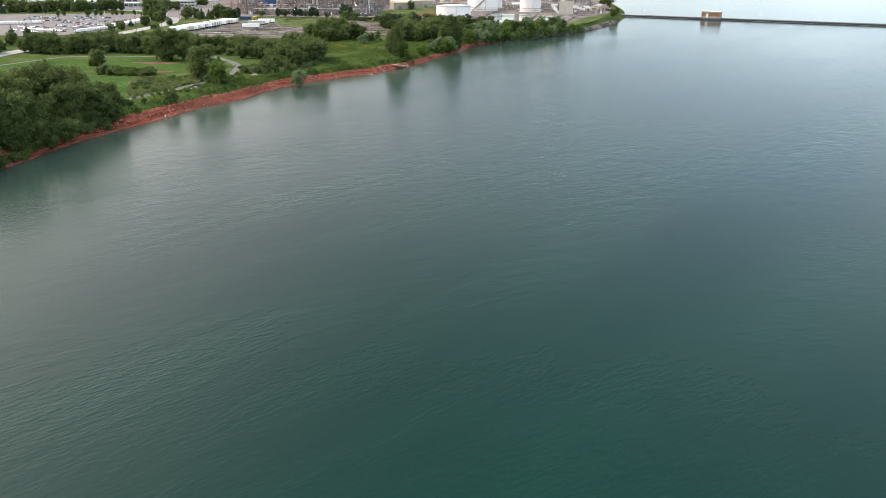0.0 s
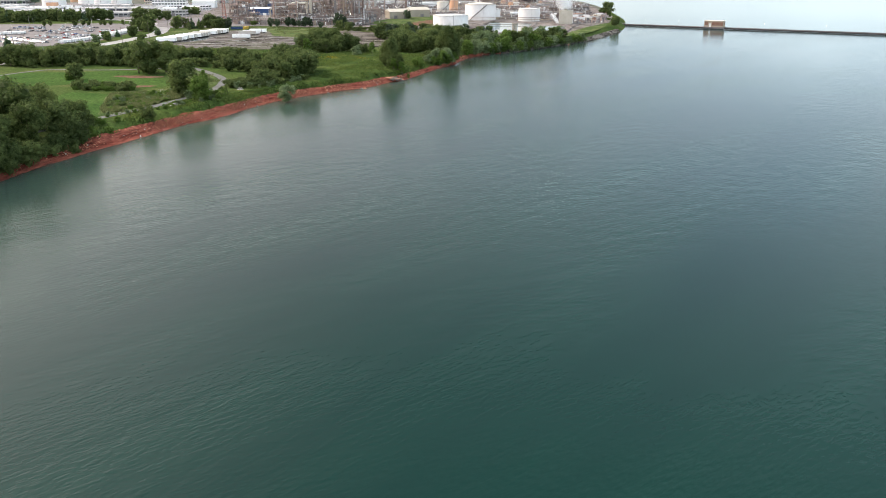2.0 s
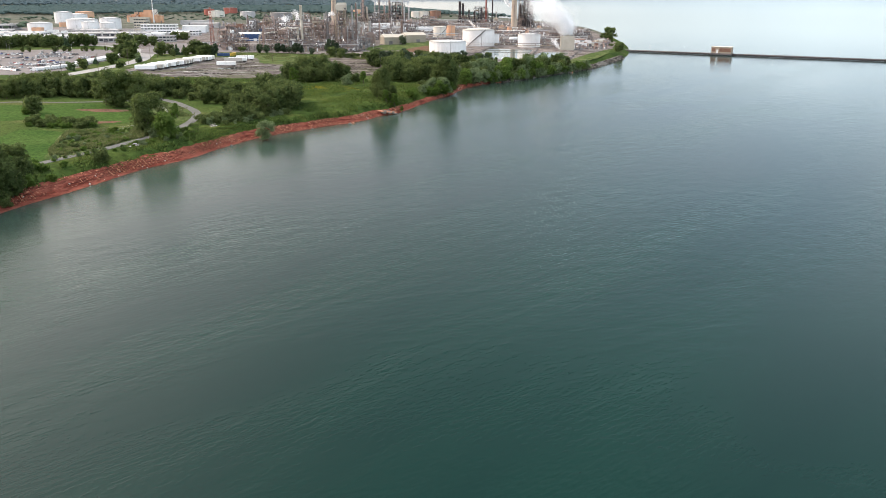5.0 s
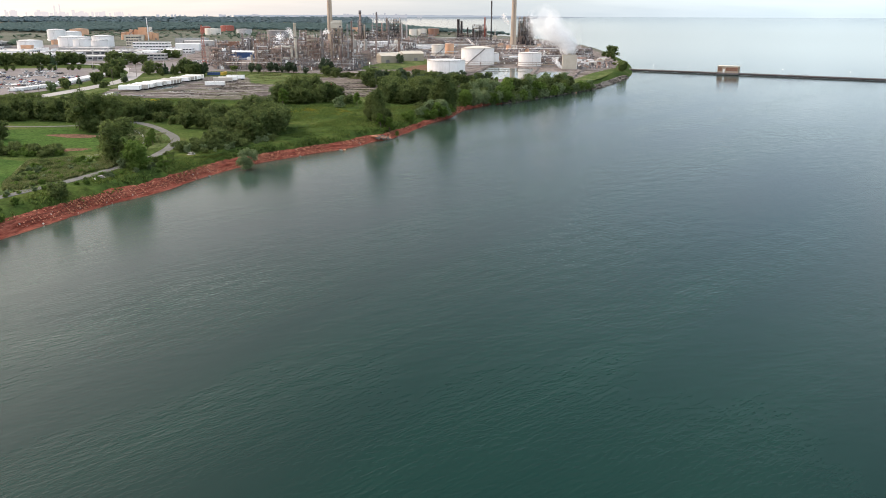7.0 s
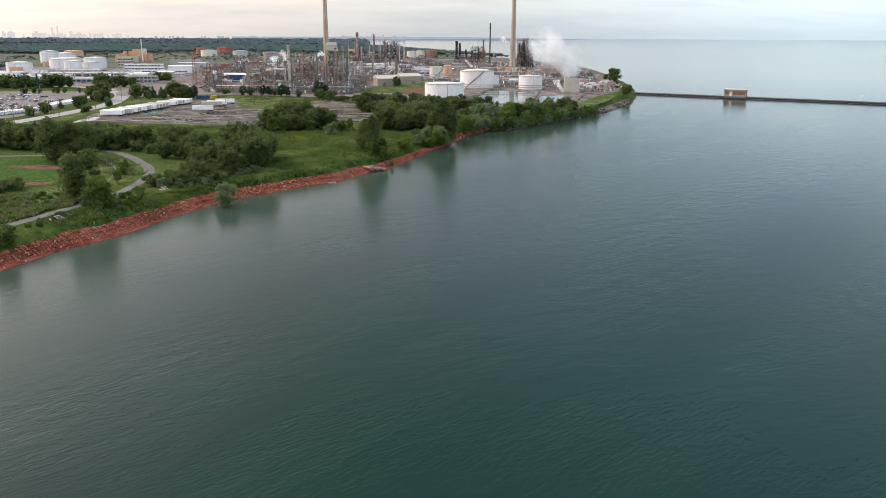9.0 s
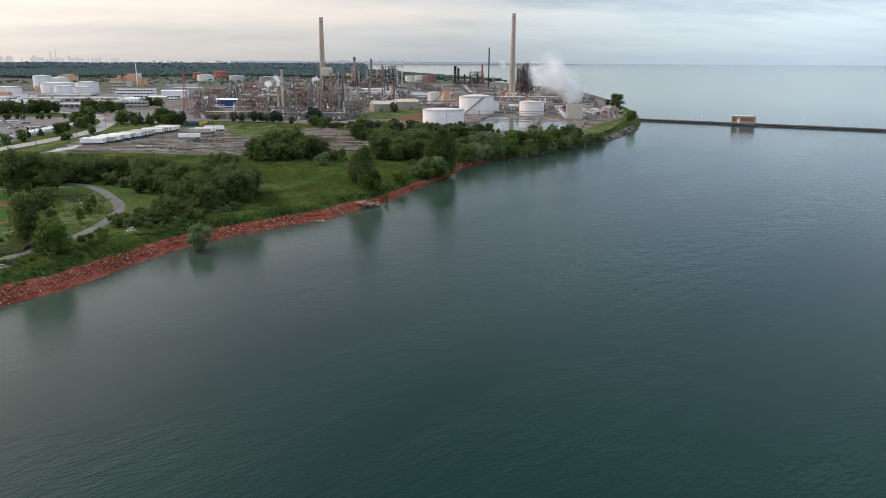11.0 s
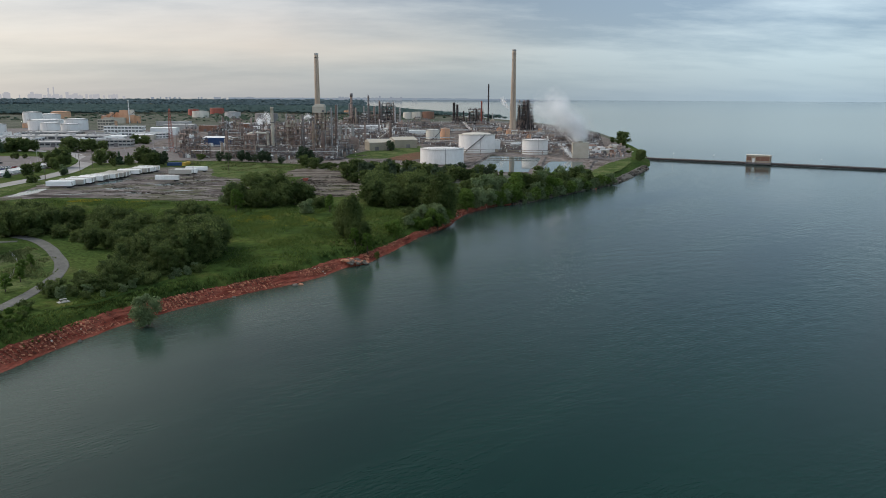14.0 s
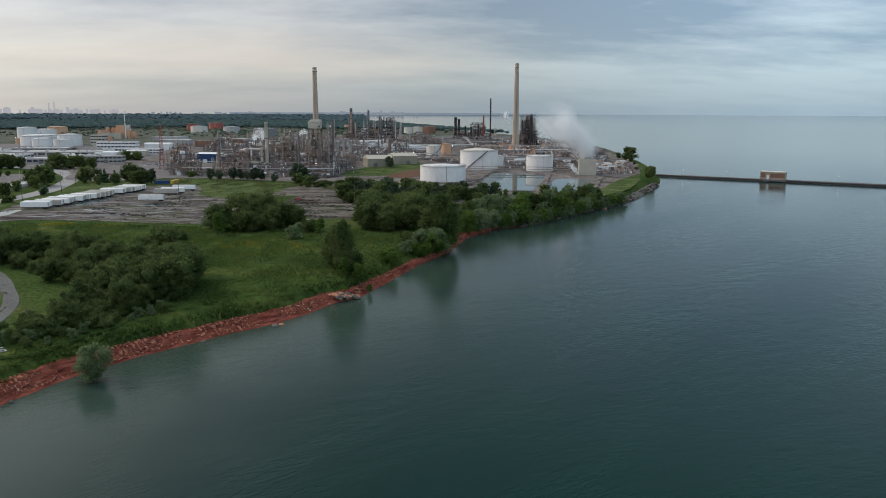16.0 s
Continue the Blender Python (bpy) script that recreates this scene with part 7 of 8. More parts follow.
for x, y, w, d, h, m, r, lb in [(-520, 1110, 110, 52, 5.5, M_WHITE, M_ROOF, "long low white warehouse with a grey flat roof"), (-470, 1190, 120, 46, 5.5, M_CONC_GREY, M_ROOF, "long low grey flat-roofed warehouse"), (-600, 1180, 90, 60, 6, M_WHITE, M_ROOF, "broad white flat-roofed warehouse"),
                                (-440, 1060, 70, 34, 5, M_CONC_GREY, M_ROOF, "low grey flat-roofed warehouse"), (-690, 1260, 80, 50, 6, M_WHITE, M_ROOF, "pale low flat-roofed warehouse"), (-520, 1270, 70, 40, 6, M_CONC_GREY, M_ROOF, "grey flat-roofed works hall"),
                                (-740, 1400, 60, 40, 9, M_CONC_GREY, M_ROOF, "grey flat-roofed works hall")]:
    building(x, y, w, d, h, 0.12, m, r, lb, 1, 12, True, 0, "works sheds", "warehouse", doors=3)
for x, y, w, d, h, m, lb in [(-350, 1430, 30, 18, 9, M_BROWN, "brown red-clad works hall"), (-320, 1445, 14, 14, 14, M_WHITE, "white-clad tall works hall"), (-300, 1440, 22, 16, 12, M_BROWN, "brown-clad flat-roofed works hall"), (-280, 1320, 40, 14, 8, M_WHITE, "white-walled low works hall"),
                             (-250, 1240, 26, 14, 9, M_BLUE, "dark blue-clad works hall"), (-285, 1250, 30, 14, 8, M_STEEL, "black-clad low works hall"), (-100, 1500, 34, 18, 7, M_WHITE, "white-roofed low works hall"), (-20, 1335, 46, 18, 7, M_WHITE, "long low white-roofed works hall"),
                             (-560, 1560, 16, 16, 11, M_ORANGE, "box shaped works building clad in orange sheets"), (-590, 1235, 14, 10, 10, M_ORANGE, "box shaped works building clad in orange sheets"), (-480, 1650, 60, 24, 8, M_ROOF, "grey hall behind the works"), (-420, 1500, 50, 20, 8, M_CONC_GREY, "grey flat-roofed works hall")]:
    building(x, y, w, d, h, 0.05, m, M_WHITE if "white" in lb else M_ROOF, lb, 1, 5, False, 1.2 if "roofed" in lb else 0, "works halls", "works_hall", doors=2)
rng_b = random.Random(61)
for k in range(30):
    zone = (ZONE_WEST, ZONE_MID, ZONE_EAST)[k % 3]
    p = free_place(zone, 6)
    if p:
        m = rng_b.choice([M_WHITE, M_WALLB, M_CONC_GREY, M_ROOF, M_BROWN])
        building(*p, rng_b.uniform(7, 15), rng_b.uniform(5, 9), rng_b.uniform(3.2, 6), rng_b.choice([0, 0.1, 1.57]), m, rng_b.choice([M_ROOF, M_WHITE, M_WHITE]), "small plant building with a flat roof", 1, 3, True, 0, "small plant buildings", "plant_building")
rng_w = random.Random(88)
WORKS = [(-660, 1060), (-400, 1030), (-345, 1120), (-360, 1260), (-470, 1300), (-640, 1280)]
filled = [(-520, 1110, 48), (-470, 1190, 52), (-600, 1180, 46), (-440, 1060, 32), (-520, 1270, 32), (-425, 1292, 28), (-372, 1230, 22), (-352, 1062, 20)]
for k in range(26):
    p = free_place(WORKS, 9, filled)
    if p:
        filled.append((*p, 9))
        building(*p, rng_w.uniform(12, 26), rng_w.uniform(8, 14), rng_w.uniform(4, 8), rng_w.choice([0.1, 0.12, 1.66]), rng_w.choice([M_WHITE, M_CONC_GREY, M_WALLB, M_WHITE]), rng_w.choice([M_WHITE, M_ROOF, M_ROOF]), "low pale works shed among the warehouses", 1, 4, False, rng_w.choice([0, 1.0]), "works sheds", "works_shed")
# yard of huts and skips on the point
for k, (x, y) in enumerate([(168, 968), (176, 975), (184, 982), (172, 990), (190, 1000), (182, 1012), (196, 1022), (186, 1035), (202, 1045), (176, 1030), (165, 1005), (208, 1062), (158, 985)]):
    m = [M_WHITE, M_WALLB, M_BROWN, M_CREAM, M_CONC_GREY][k % 5]
    building(x, y, rng_b.uniform(6, 13), rng_b.uniform(4, 7), rng_b.uniform(2.6, 5), rng_b.uniform(-0.3, 0.8), m, M_ROOF if k % 3 else M_BROWN, "site hut on the point", 1, 3, False, 0.8 if k % 2 else 0, "site huts on the point", "site_hut")


# ---------------------------------------------------------------- settling ponds and the cooling tower
def pond(poly, label):
    return patch("pond", poly, M_POND, label, "pond", lift=0.22, ragged=0.3, step=6)


pond([(34, 798), (56, 918), (62, 936), (84, 930), (106, 915), (97, 870), (78, 795), (74, 778), (50, 782)], "still settling pond mirroring the tanks")
pond([(86, 782), (104, 866), (112, 878), (126, 876), (135, 868), (112, 790), (102, 768)], "still settling pond by the cooling tower")


def dike(pts, w, label):
    P = np.array(spline(pts, 4))
    T = np.gradient(P, axis=0)
    T /= np.linalg.norm(T, axis=1)[:, None]
    bm = bmesh.new()
    rows = []
    for p, t in zip(P, T):
        n = np.array([-t[1], t[0]])
        rows.append([bm.verts.new((*(p + n * s * w), z)) for s, z in ((0.9, PLATEAU - 0.2), (0.45, PLATEAU + 1.2), (-0.45, PLATEAU + 1.2), (-0.9, PLATEAU - 0.2))])
    for a, b in zip(rows, rows[1:]):
        for k in range(3):
            bm.faces.new((a[k], a[k + 1], b[k + 1], b[k]))
    bmesh.ops.recalc_face_normals(bm, faces=bm.faces[:])
    return tagged(mesh_object("dike", bm, M_YARD), label, "dike", kind="structure")


dike([(8, 800), (28, 815), (44, 880), (60, 945), (90, 935), (110, 920), (128, 895), (148, 882)], 3.0, "brown earth dike round the settling ponds")
dike([(82, 778), (98, 868), (108, 920)], 3.4, "earth dike between the two ponds")
dike([(28, 800), (44, 776), (76, 768), (104, 758), (122, 792), (142, 866), (150, 884)], 2.6, "low earth dike along the ponds")

t = thing("cooling_tower", "beige slatted cooling tower with steam rising from its fans", "cooling tower", Matrix.Translation((142.5, 923, PLATEAU)) @ Matrix.Rotation(-0.12, 4, "Z"))
bm = bmesh.new()
box(bm, -7.4, -8.0, -0.4, 7.4, 8.0, 14.4)
part("casing", bm, M_WALLB, t)
for k in range(10):
    bm = bmesh.new()
    box(bm, 7.4, -7.8, 0.8 + k * 1.3, 7.8, 7.8, 1.55 + k * 1.3)
    part("slat", bm, M_WHITE, t)
for k in range(3):
    bm = bmesh.new()
    ring_stack(bm, [(2.2, 14.3), (1.9, 15.0), (2.1, 15.9), (2.0, 15.9), (1.7, 15.0), (2.0, 14.4)], 16, 0, -5 + 5 * k, cap=False)
    part("fan_stack", bm, M_WALLB, t)
bm = bmesh.new()
for z in (15.0, 15.6):
    tube(bm, [(-7.4, -8, z), (7.4, -8, z), (7.4, 8, z), (-7.4, 8, z), (-7.4, -8, z)], 0.06, 4)
part("handrail", bm, M_STEEL, t)


# ---------------------------------------------------------------- steam
def steam(name, label, path, radii, count, flake, seed, billows=70):
    """Drifting steam: a great many fine droplets' clumps gathered in soft billows."""
    rng = np.random.default_rng(seed)
    P, R = np.array(path, float), np.array(radii, float)
    t = np.linspace(0, 1, billows) ** 1.15 * (len(P) - 1) * 0.999
    i = t.astype(int)
    f = (t - i)[:, None]
    r = R[i] * (1 - f[:, 0]) + R[i + 1] * f[:, 0]
    c = P[i] * (1 - f) + P[i + 1] * f + np.clip(rng.normal(size=(billows, 3)), -1.6, 1.6) * r[:, None] * np.array([0.42, 0.42, 0.3])
    size = r * rng.uniform(0.22, 0.46, billows)
    which = rng.choice(billows, count, p=(r ** 1.1) / (r ** 1.1).sum())
    d = rng.normal(size=(count, 3))
    d /= np.linalg.norm(d, axis=1)[:, None]
    p = c[which] + d * (2.1 * size[which] * rng.random(count) ** 0.55)[:, None]      # thin towards each billow's edge
    u = rng.normal(size=(count, 3))
    u /= np.linalg.norm(u, axis=1)[:, None]
    w = np.cross(u, rng.normal(size=(count, 3)))
    w /= np.linalg.norm(w, axis=1)[:, None]
    s = flake * rng.uniform(0.5, 1.2, (count, 1))
    V = np.stack([p - u * s, p + (u * 0.5 + w) * s, p + (u * 0.5 - w) * s], 1).reshape(-1, 3)
    return tagged(raw_mesh(name, V, np.arange(3 * count).reshape(-1, 3), M_STEAM), label, "steam", kind="stuff")


steam("steam_plume", "white steam drifting from the cooling tower", [(142, 923, 21), (142, 924, 27), (139, 926, 33), (133, 928, 41), (123, 930, 48), (111, 932, 54)], [5, 7.5, 11.5, 15.5, 18, 17], 420000, 0.10, 1)
steam("steam_plume", "small white steam jet beside the cooling tower", [(133, 914, 7), (129.5, 914, 11), (126, 916, 15)], [1.5, 2.2, 3], 5000, 0.16, 2)
steam("steam_plume", "white steam rising over the process units", [(-152, 935, 36), (-154, 940, 41), (-158, 944, 44)], [1.5, 3.0, 3.5], 3500, 0.16, 3)
steam("steam_plume", "white steam rising over the process units", [(-124, 948, 36), (-121, 950, 41), (-116, 952, 43)], [1.2, 2.4, 3], 3500, 0.16, 4)
steam("steam_plume", "white steam venting beside the furnace", [(-210, 1150, 22), (-212, 1152, 28), (-206, 1155, 32)], [3, 5, 6], 7000, 0.2, 5)
steam("steam_plume", "white steam beside the tall chimney", [(124, 1440, 45), (120, 1440, 52), (114, 1440, 58)], [2, 4, 5], 5000, 0.2, 6)


# ---------------------------------------------------------------- trailers, vans, cars
def semi_trailer(m, label, mat, group):
    t = thing("semi_trailer", label, "trailer", m, group)
    bm = bmesh.new()
    side = [(-7.8, -1.28)]
    for k in range(15):                     # ribbed side walls
        x = -7.3 + k * 1.04
        side += [(x - 0.05, -1.28), (x - 0.04, -1.33), (x + 0.04, -1.33), (x + 0.05, -1.28)]
    side += [(7.8, -1.28)]
    outline = side + [(x, -y) for x, y in side[::-1]]
    lo, hi, lid = ([bm.verts.new((x * k, y * k, z)) for x, y in outline] for z, k in ((1.15, 1.0), (3.98, 1.0), (4.05, 0.985)))
    for a, b in ((lo, hi), (hi, lid)):
        for i in range(len(a)):
            j = (i + 1) % len(a)
            bm.faces.new((a[i], a[j], b[j], b[i]))
    bm.faces.new(lid)
    bm.faces.new(lo[::-1])
    part("box", bm, mat, t)
    bm = bmesh.new()
    box(bm, -7.7, -0.5, 0.85, 7.6, 0.5, 1.15)
    part("chassis", bm, M_STEEL, t)
    for s in (-1, 1):
        bm = bmesh.new()
        box(bm, 7.8, s * 0.64 - 0.58, 1.2, 7.86, s * 0.64 + 0.58, 3.95, 0.02)
        part("door", bm, mat, t)
        bm = bmesh.new()
        tube(bm, [(-5.2, s * 0.9, 1.2), (-5.2, s * 0.9, 0.05)], 0.1, 6)
        box(bm, -5.45, s * 0.9 - 0.2, 0.0, -4.95, s * 0.9 + 0.2, 0.08)
        part("landing_leg", bm, M_STEEL, t)
    for x in (5.2, 6.5):
        bm = bmesh.new()
        tube(bm, [(x, -1.22, 0.5), (x, -0.75, 0.5), (x, -0.7, 0.5), (x, 0.7, 0.5), (x, 0.75, 0.5), (x, 1.22, 0.5)], [0.5, 0.5, 0.12, 0.12, 0.5, 0.5], 12)
        part("wheel_axle", bm, M_RUBBER, t)
    return t


rng_v = random.Random(303)
first = semi_trailer(Matrix.Translation((-227, 673, PLATEAU + 0.05)) @ Matrix.Rotation(0.02, 4, "Z"), "white box semi-trailer parked in the gravel yard", M_TRAILER, "row of parked trailers")
lag = 0.0
for k in range(1, 25):
    lag = lag + 0.5 if k in (8, 9, 15, 16, 20) else lag
    if k == 16:                             # a gap in the row
        continue
    x, y = -227 + 15 * k / 25 + lag + rng_v.uniform(-1.5, 1.5), 673 + 112 * k / 25 + rng_v.uniform(-0.5, 0.5)
    copy_thing(first, Matrix.Translation((x, y, PLATEAU + 0.05)) @ Matrix.Rotation(0.02 + rng_v.uniform(-0.03, 0.03), 4, "Z"))
for x, y, r in [(-174, 711, 0.0), (-178, 749, 0.03), (-176, 757, 0.02), (-174, 775, 0.05)]:
    ob = copy_thing(first, Matrix.Translation((x, y, PLATEAU + 0.05)) @ Matrix.Rotation(r, 4, "Z"))
    ob["group"] = "trailers across the gravel yard"


def container(x, y, rot, mat, label):
    t = thing("shipping_container", label, "container", Matrix.Translation((x, y, PLATEAU)) @ Matrix.Rotation(rot, 4, "Z"), "containers by the yard")
    bm = bmesh.new()
    box(bm, -6, -1.2, 0.1, 6, 1.2, 2.7, 0.05)
    for k in range(20):
        xx = -5.7 + k * 0.6
        box(bm, xx - 0.12, -1.25, 0.3, xx + 0.12, 1.25, 2.55)
    part("body", bm, mat, t)
    for s in (-1, 1):
        bm = bmesh.new()
        box(bm, 6.0, s * 0.6 - 0.55, 0.2, 6.06, s * 0.6 + 0.55, 2.6, 0.02)
        part("door", bm, mat, t)


container(-207, 826, 0.1, M_BLUE, "blue ribbed shipping container")
container(-199, 830, 1.5, M_YELLOW, "yellow ribbed shipping container")


def skip(x, y):
    t = thing("red_skip", "small red waste skip in the yard", "skip", Matrix.Translation((x, y, PLATEAU + 0.1)))
    bm = bmesh.new()
    a = [bm.verts.new(v) for v in ((-1.2, -0.9, 0), (1.2, -0.9, 0), (1.2, 0.9, 0), (-1.2, 0.9, 0))]
    b = [bm.verts.new(v) for v in ((-1.9, -1.1, 1.7), (1.9, -1.1, 1.7), (1.9, 1.1, 1.7), (-1.9, 1.1, 1.7))]
    bm.faces.new(a[::-1])
    for i in range(4):
        bm.faces.new((a[i], a[(i + 1) % 4], b[(i + 1) % 4], b[i]))
    part("tub", bm, M_REDPAINT, t)
    bm = bmesh.new()
    tube(bm, [(-1.9, -1.1, 1.7), (1.9, -1.1, 1.7), (1.9, 1.1, 1.7), (-1.9, 1.1, 1.7), (-1.9, -1.1, 1.7)], 0.08, 5)
    part("rim", bm, M_REDPAINT, t)


skip(-83, 716)


def car(m):
    t = thing("car", "parked car in the car park", "car", m, "cars in the car park")
    bm = bmesh.new()
    prof = [(-2.2, 0.35), (-2.25, 0.75), (-2.0, 0.95), (-1.0, 1.0), (1.2, 0.95), (2.1, 0.8), (2.2, 0.45), (2.1, 0.3), (-2.1, 0.3)]
    rows = [[bm.verts.new((x, s * 0.88, z)) for x, z in prof] for s in (-1, 1)]
    n = len(prof)
    for i in range(n):
        j = (i + 1) % n
        bm.faces.new((rows[0][i], rows[0][j], rows[1][j], rows[1][i]))
    bm.faces.new(rows[0][::-1])
    bm.faces.new(rows[1])
    top = [(-1.55, 1.42), (0.35, 1.42)]
    lo = [(-2.0, 0.94), (1.15, 0.94)]
    vs = [bm.verts.new((x, s * w, z)) for (x, z), w in ((lo[0], 0.84), (lo[1], 0.84), (top[1], 0.66), (top[0], 0.66)) for s in (-1, 1)]
    bm.faces.new((vs[4], vs[5], vs[7], vs[6]))
    bmesh.ops.recalc_face_normals(bm, faces=bm.faces[:])
    part("body", bm, M_CAR, t)
    bm = bmesh.new()
    vs = [bm.verts.new((x, s * w, z)) for (x, z), w in ((lo[0], 0.84), (lo[1], 0.84), (top[1], 0.66), (top[0], 0.66)) for s in (-1, 1)]
    for fc in ((0, 2, 4, 6), (1, 7, 5, 3), (2, 3, 5, 4), (0, 6, 7, 1)):
        bm.faces.new([vs[i] for i in fc])
    part("window_glass", bm, M_GLASS, t)
    for x in (-1.35, 1.35):
        bm = bmesh.new()
        tube(bm, [(x, -0.9, 0.32), (x, -0.68, 0.32), (x, -0.66, 0.32), (x, 0.66, 0.32), (x, 0.68, 0.32), (x, 0.9, 0.32)], [0.32, 0.32, 0.06, 0.06, 0.32, 0.32], 10)
        part("wheel_axle", bm, M_RUBBER, t)
    return t


def van(m):
    t = thing("white_van", "white panel van parked nose to kerb", "van", m, "white vans in the car park")
    bm = bmesh.new()
    prof = [(-2.9, 0.4), (-2.95, 2.5), (1.4, 2.55), (1.9, 2.3), (2.35, 1.5), (2.9, 1.25), (2.95, 0.5), (2.8, 0.35)]
    rows = [[bm.verts.new((x, s * 1.0, z)) for x, z in prof] for s in (-1, 1)]
    n = len(prof)
    for i in range(n):
        j = (i + 1) % n
        bm.faces.new((rows[0][i], rows[0][j], rows[1][j], rows[1][i]))
    bm.faces.new(rows[0][::-1])
    bm.faces.new(rows[1])
    bmesh.ops.recalc_face_normals(bm, faces=bm.faces[:])
    part("body", bm, M_WHITE, t)
    bm = bmesh.new()
    box(bm, 1.93, -0.9, 1.5, 2.3, 0.9, 2.2)
    for s in (-1, 1):
        box(bm, 1.1, s * 1.0 - 0.02, 1.5, 2.0, s * 1.0 + 0.02, 2.15)
    part("windscreen", bm, M_GLASS, t)
    for x in (-1.9, 1.9):
        bm = bmesh.new()
        tube(bm, [(x, -1.02, 0.38), (x, -0.8, 0.38), (x, -0.78, 0.38), (x, 0.78, 0.38), (x, 0.8, 0.38), (x, 1.02, 0.38)], [0.38, 0.38, 0.07, 0.07, 0.38, 0.38], 10)
        part("wheel_axle", bm, M_RUBBER, t)
    return t


CARS = [None]
VANS = [None]


def place(store, maker, x, y, rot, z=PLATEAU + 0.06):
    m = Matrix.Translation((x, y, z)) @ Matrix.Rotation(rot, 4, "Z")
    if store[0] is None:
        store[0] = maker(m)
        return store[0]
    return copy_thing(store[0], m)


ROWS_NEAR = [(-372, 700, -322, 668, 0.9), (-378, 706, -318, 690, 0.8), (-350, 722, -312, 712, 0.85), (-356, 728, -312, 728, 0.7), (-345, 746, -318, 744, 0.8), (-352, 760, -320, 758, 0.6), (-402, 795, -372, 790, 0.6), (-398, 802, -362, 796, 0.5), (-392, 842, -352, 838, 0.55), (-440, 850, -400, 846, 0.4), (-352, 805, -318, 802, 0.6)]
ROWS_FAR = [(-345, 790, -318, 786, 0.5), (-420, 770, -392, 774, 0.6), (-372, 680, -340, 660, 0.8), (-365, 735, -356, 745, 0.8), (-430, 800, -408, 798, 0.5), (-388, 722, -360, 712, 0.9), (-382, 815, -356, 812, 0.8), (-440, 835, -400, 830, 0.7), (-372, 770, -354, 768, 0.8), (-410, 865, -372, 862, 0.6)]
for x0, y0, x1, y1, fill in ROWS_NEAR + ROWS_FAR:
    n = int(math.hypot(x1 - x0, y1 - y0) / 2.7)
    a = math.atan2(y1 - y0, x1 - x0)
    for k in range(n):
        if rng_v.random() < fill:
            place(CARS, car, x0 + (x1 - x0) * k / n, y0 + (y1 - y0) * k / n, a + math.pi / 2 + rng_v.uniform(-0.05, 0.05))
for x0, y0, x1, y1 in [(-311, 668, -300, 712), (-300, 718, -302, 822), (-308, 672, -296, 716), (-306, 730, -308, 815), (-428, 745, -388, 762), (-430, 752, -390, 769)]:
    n = int(math.hypot(x1 - x0, y1 - y0) / 3.1)
    a = math.atan2(y1 - y0, x1 - x0)
    for k in range(n):
        if rng_v.random() < 0.9:
            place(VANS, van, x0 + (x1 - x0) * k / n, y0 + (y1 - y0) * k / n, a + math.pi / 2 + rng_v.uniform(-0.04, 0.04))
for k in range(14):
    place(CARS, car, rng_v.uniform(-300, -240), rng_v.uniform(1010, 1040), rng_v.choice([0, 1.57]), PLATEAU + 0.12)
for x, y in [(-275, 930), (-250, 965), (-268, 985), (-282, 905)]:
    place(CARS, car, x, y, 0.2, PLATEAU + 0.12)
for k in range(16):
    place(CARS, car, 150 + rng_v.uniform(0, 40), 1000 + rng_v.uniform(0, 90), rng_v.uniform(0, 3), PLATEAU + 0.12)


# ---------------------------------------------------------------- lamps, poles, fences
def street_lamp(m, h=11.0):
    t = thing("street_lamp", "tall grey street lamp with one arm", "lamp", m, "street lamps")
    bm = bmesh.new()
    ring_stack(bm, [(0.28, -0.3), (0.26, 0.3), (0.15, 0.6), (0.09, h)], 8)
    part("pole", bm, M_PIPE, t)
    bm = bmesh.new()
    tube(bm, [(0, 0, h - 0.3), (0.8, 0, h + 0.3), (2.2, 0, h + 0.5)], 0.06, 6)
    part("arm", bm, M_PIPE, t)
    bm = bmesh.new()
    box(bm, 1.9, -0.18, h + 0.38, 2.8, 0.18, h + 0.58, 0.05)
    part("lamp_head", bm, M_CONC_GREY, t)
    return t


def utility_pole(m, h=14.0):
    t = thing("utility_pole", "weathered wooden utility pole with crossarms", "pole", m, "utility poles")
    bm = bmesh.new()
    ring_stack(bm, [(0.2, -0.4), (0.18, 2), (0.12, h)], 8)
    part("pole", bm, M_BARK, t)
    for z in (h - 0.7, h - 1.9):
        bm = bmesh.new()
        box(bm, -1.3, -0.07, z, 1.3, 0.07, z + 0.14)
        part("crossarm", bm, M_BARK, t)
    return t


def flood_lamp(m, h=8.0):
    """A lit floodlight on a steel post."""
    t = thing("flood_lamp", "lit white floodlight on a steel post", "lamp", m, "lit floodlights of the plant")
    bm = bmesh.new()
    ring_stack(bm, [(0.2, -0.3), (0.14, 0.4), (0.09, h)], 6)
    part("post", bm, M_PIPE, t)
    bm = bmesh.new()
    box(bm, -0.32, -0.1, h - 0.1, 0.32, 0.3, h + 0.42, 0.04)
    part("housing", bm, M_STEEL, t)
    bm = bmesh.new()
    box(bm, -0.28, -0.16, h - 0.06, 0.28, -0.102, h + 0.38)
    part("lens", bm, M_LAMPGLOW, t, "glowing lens")
    return t


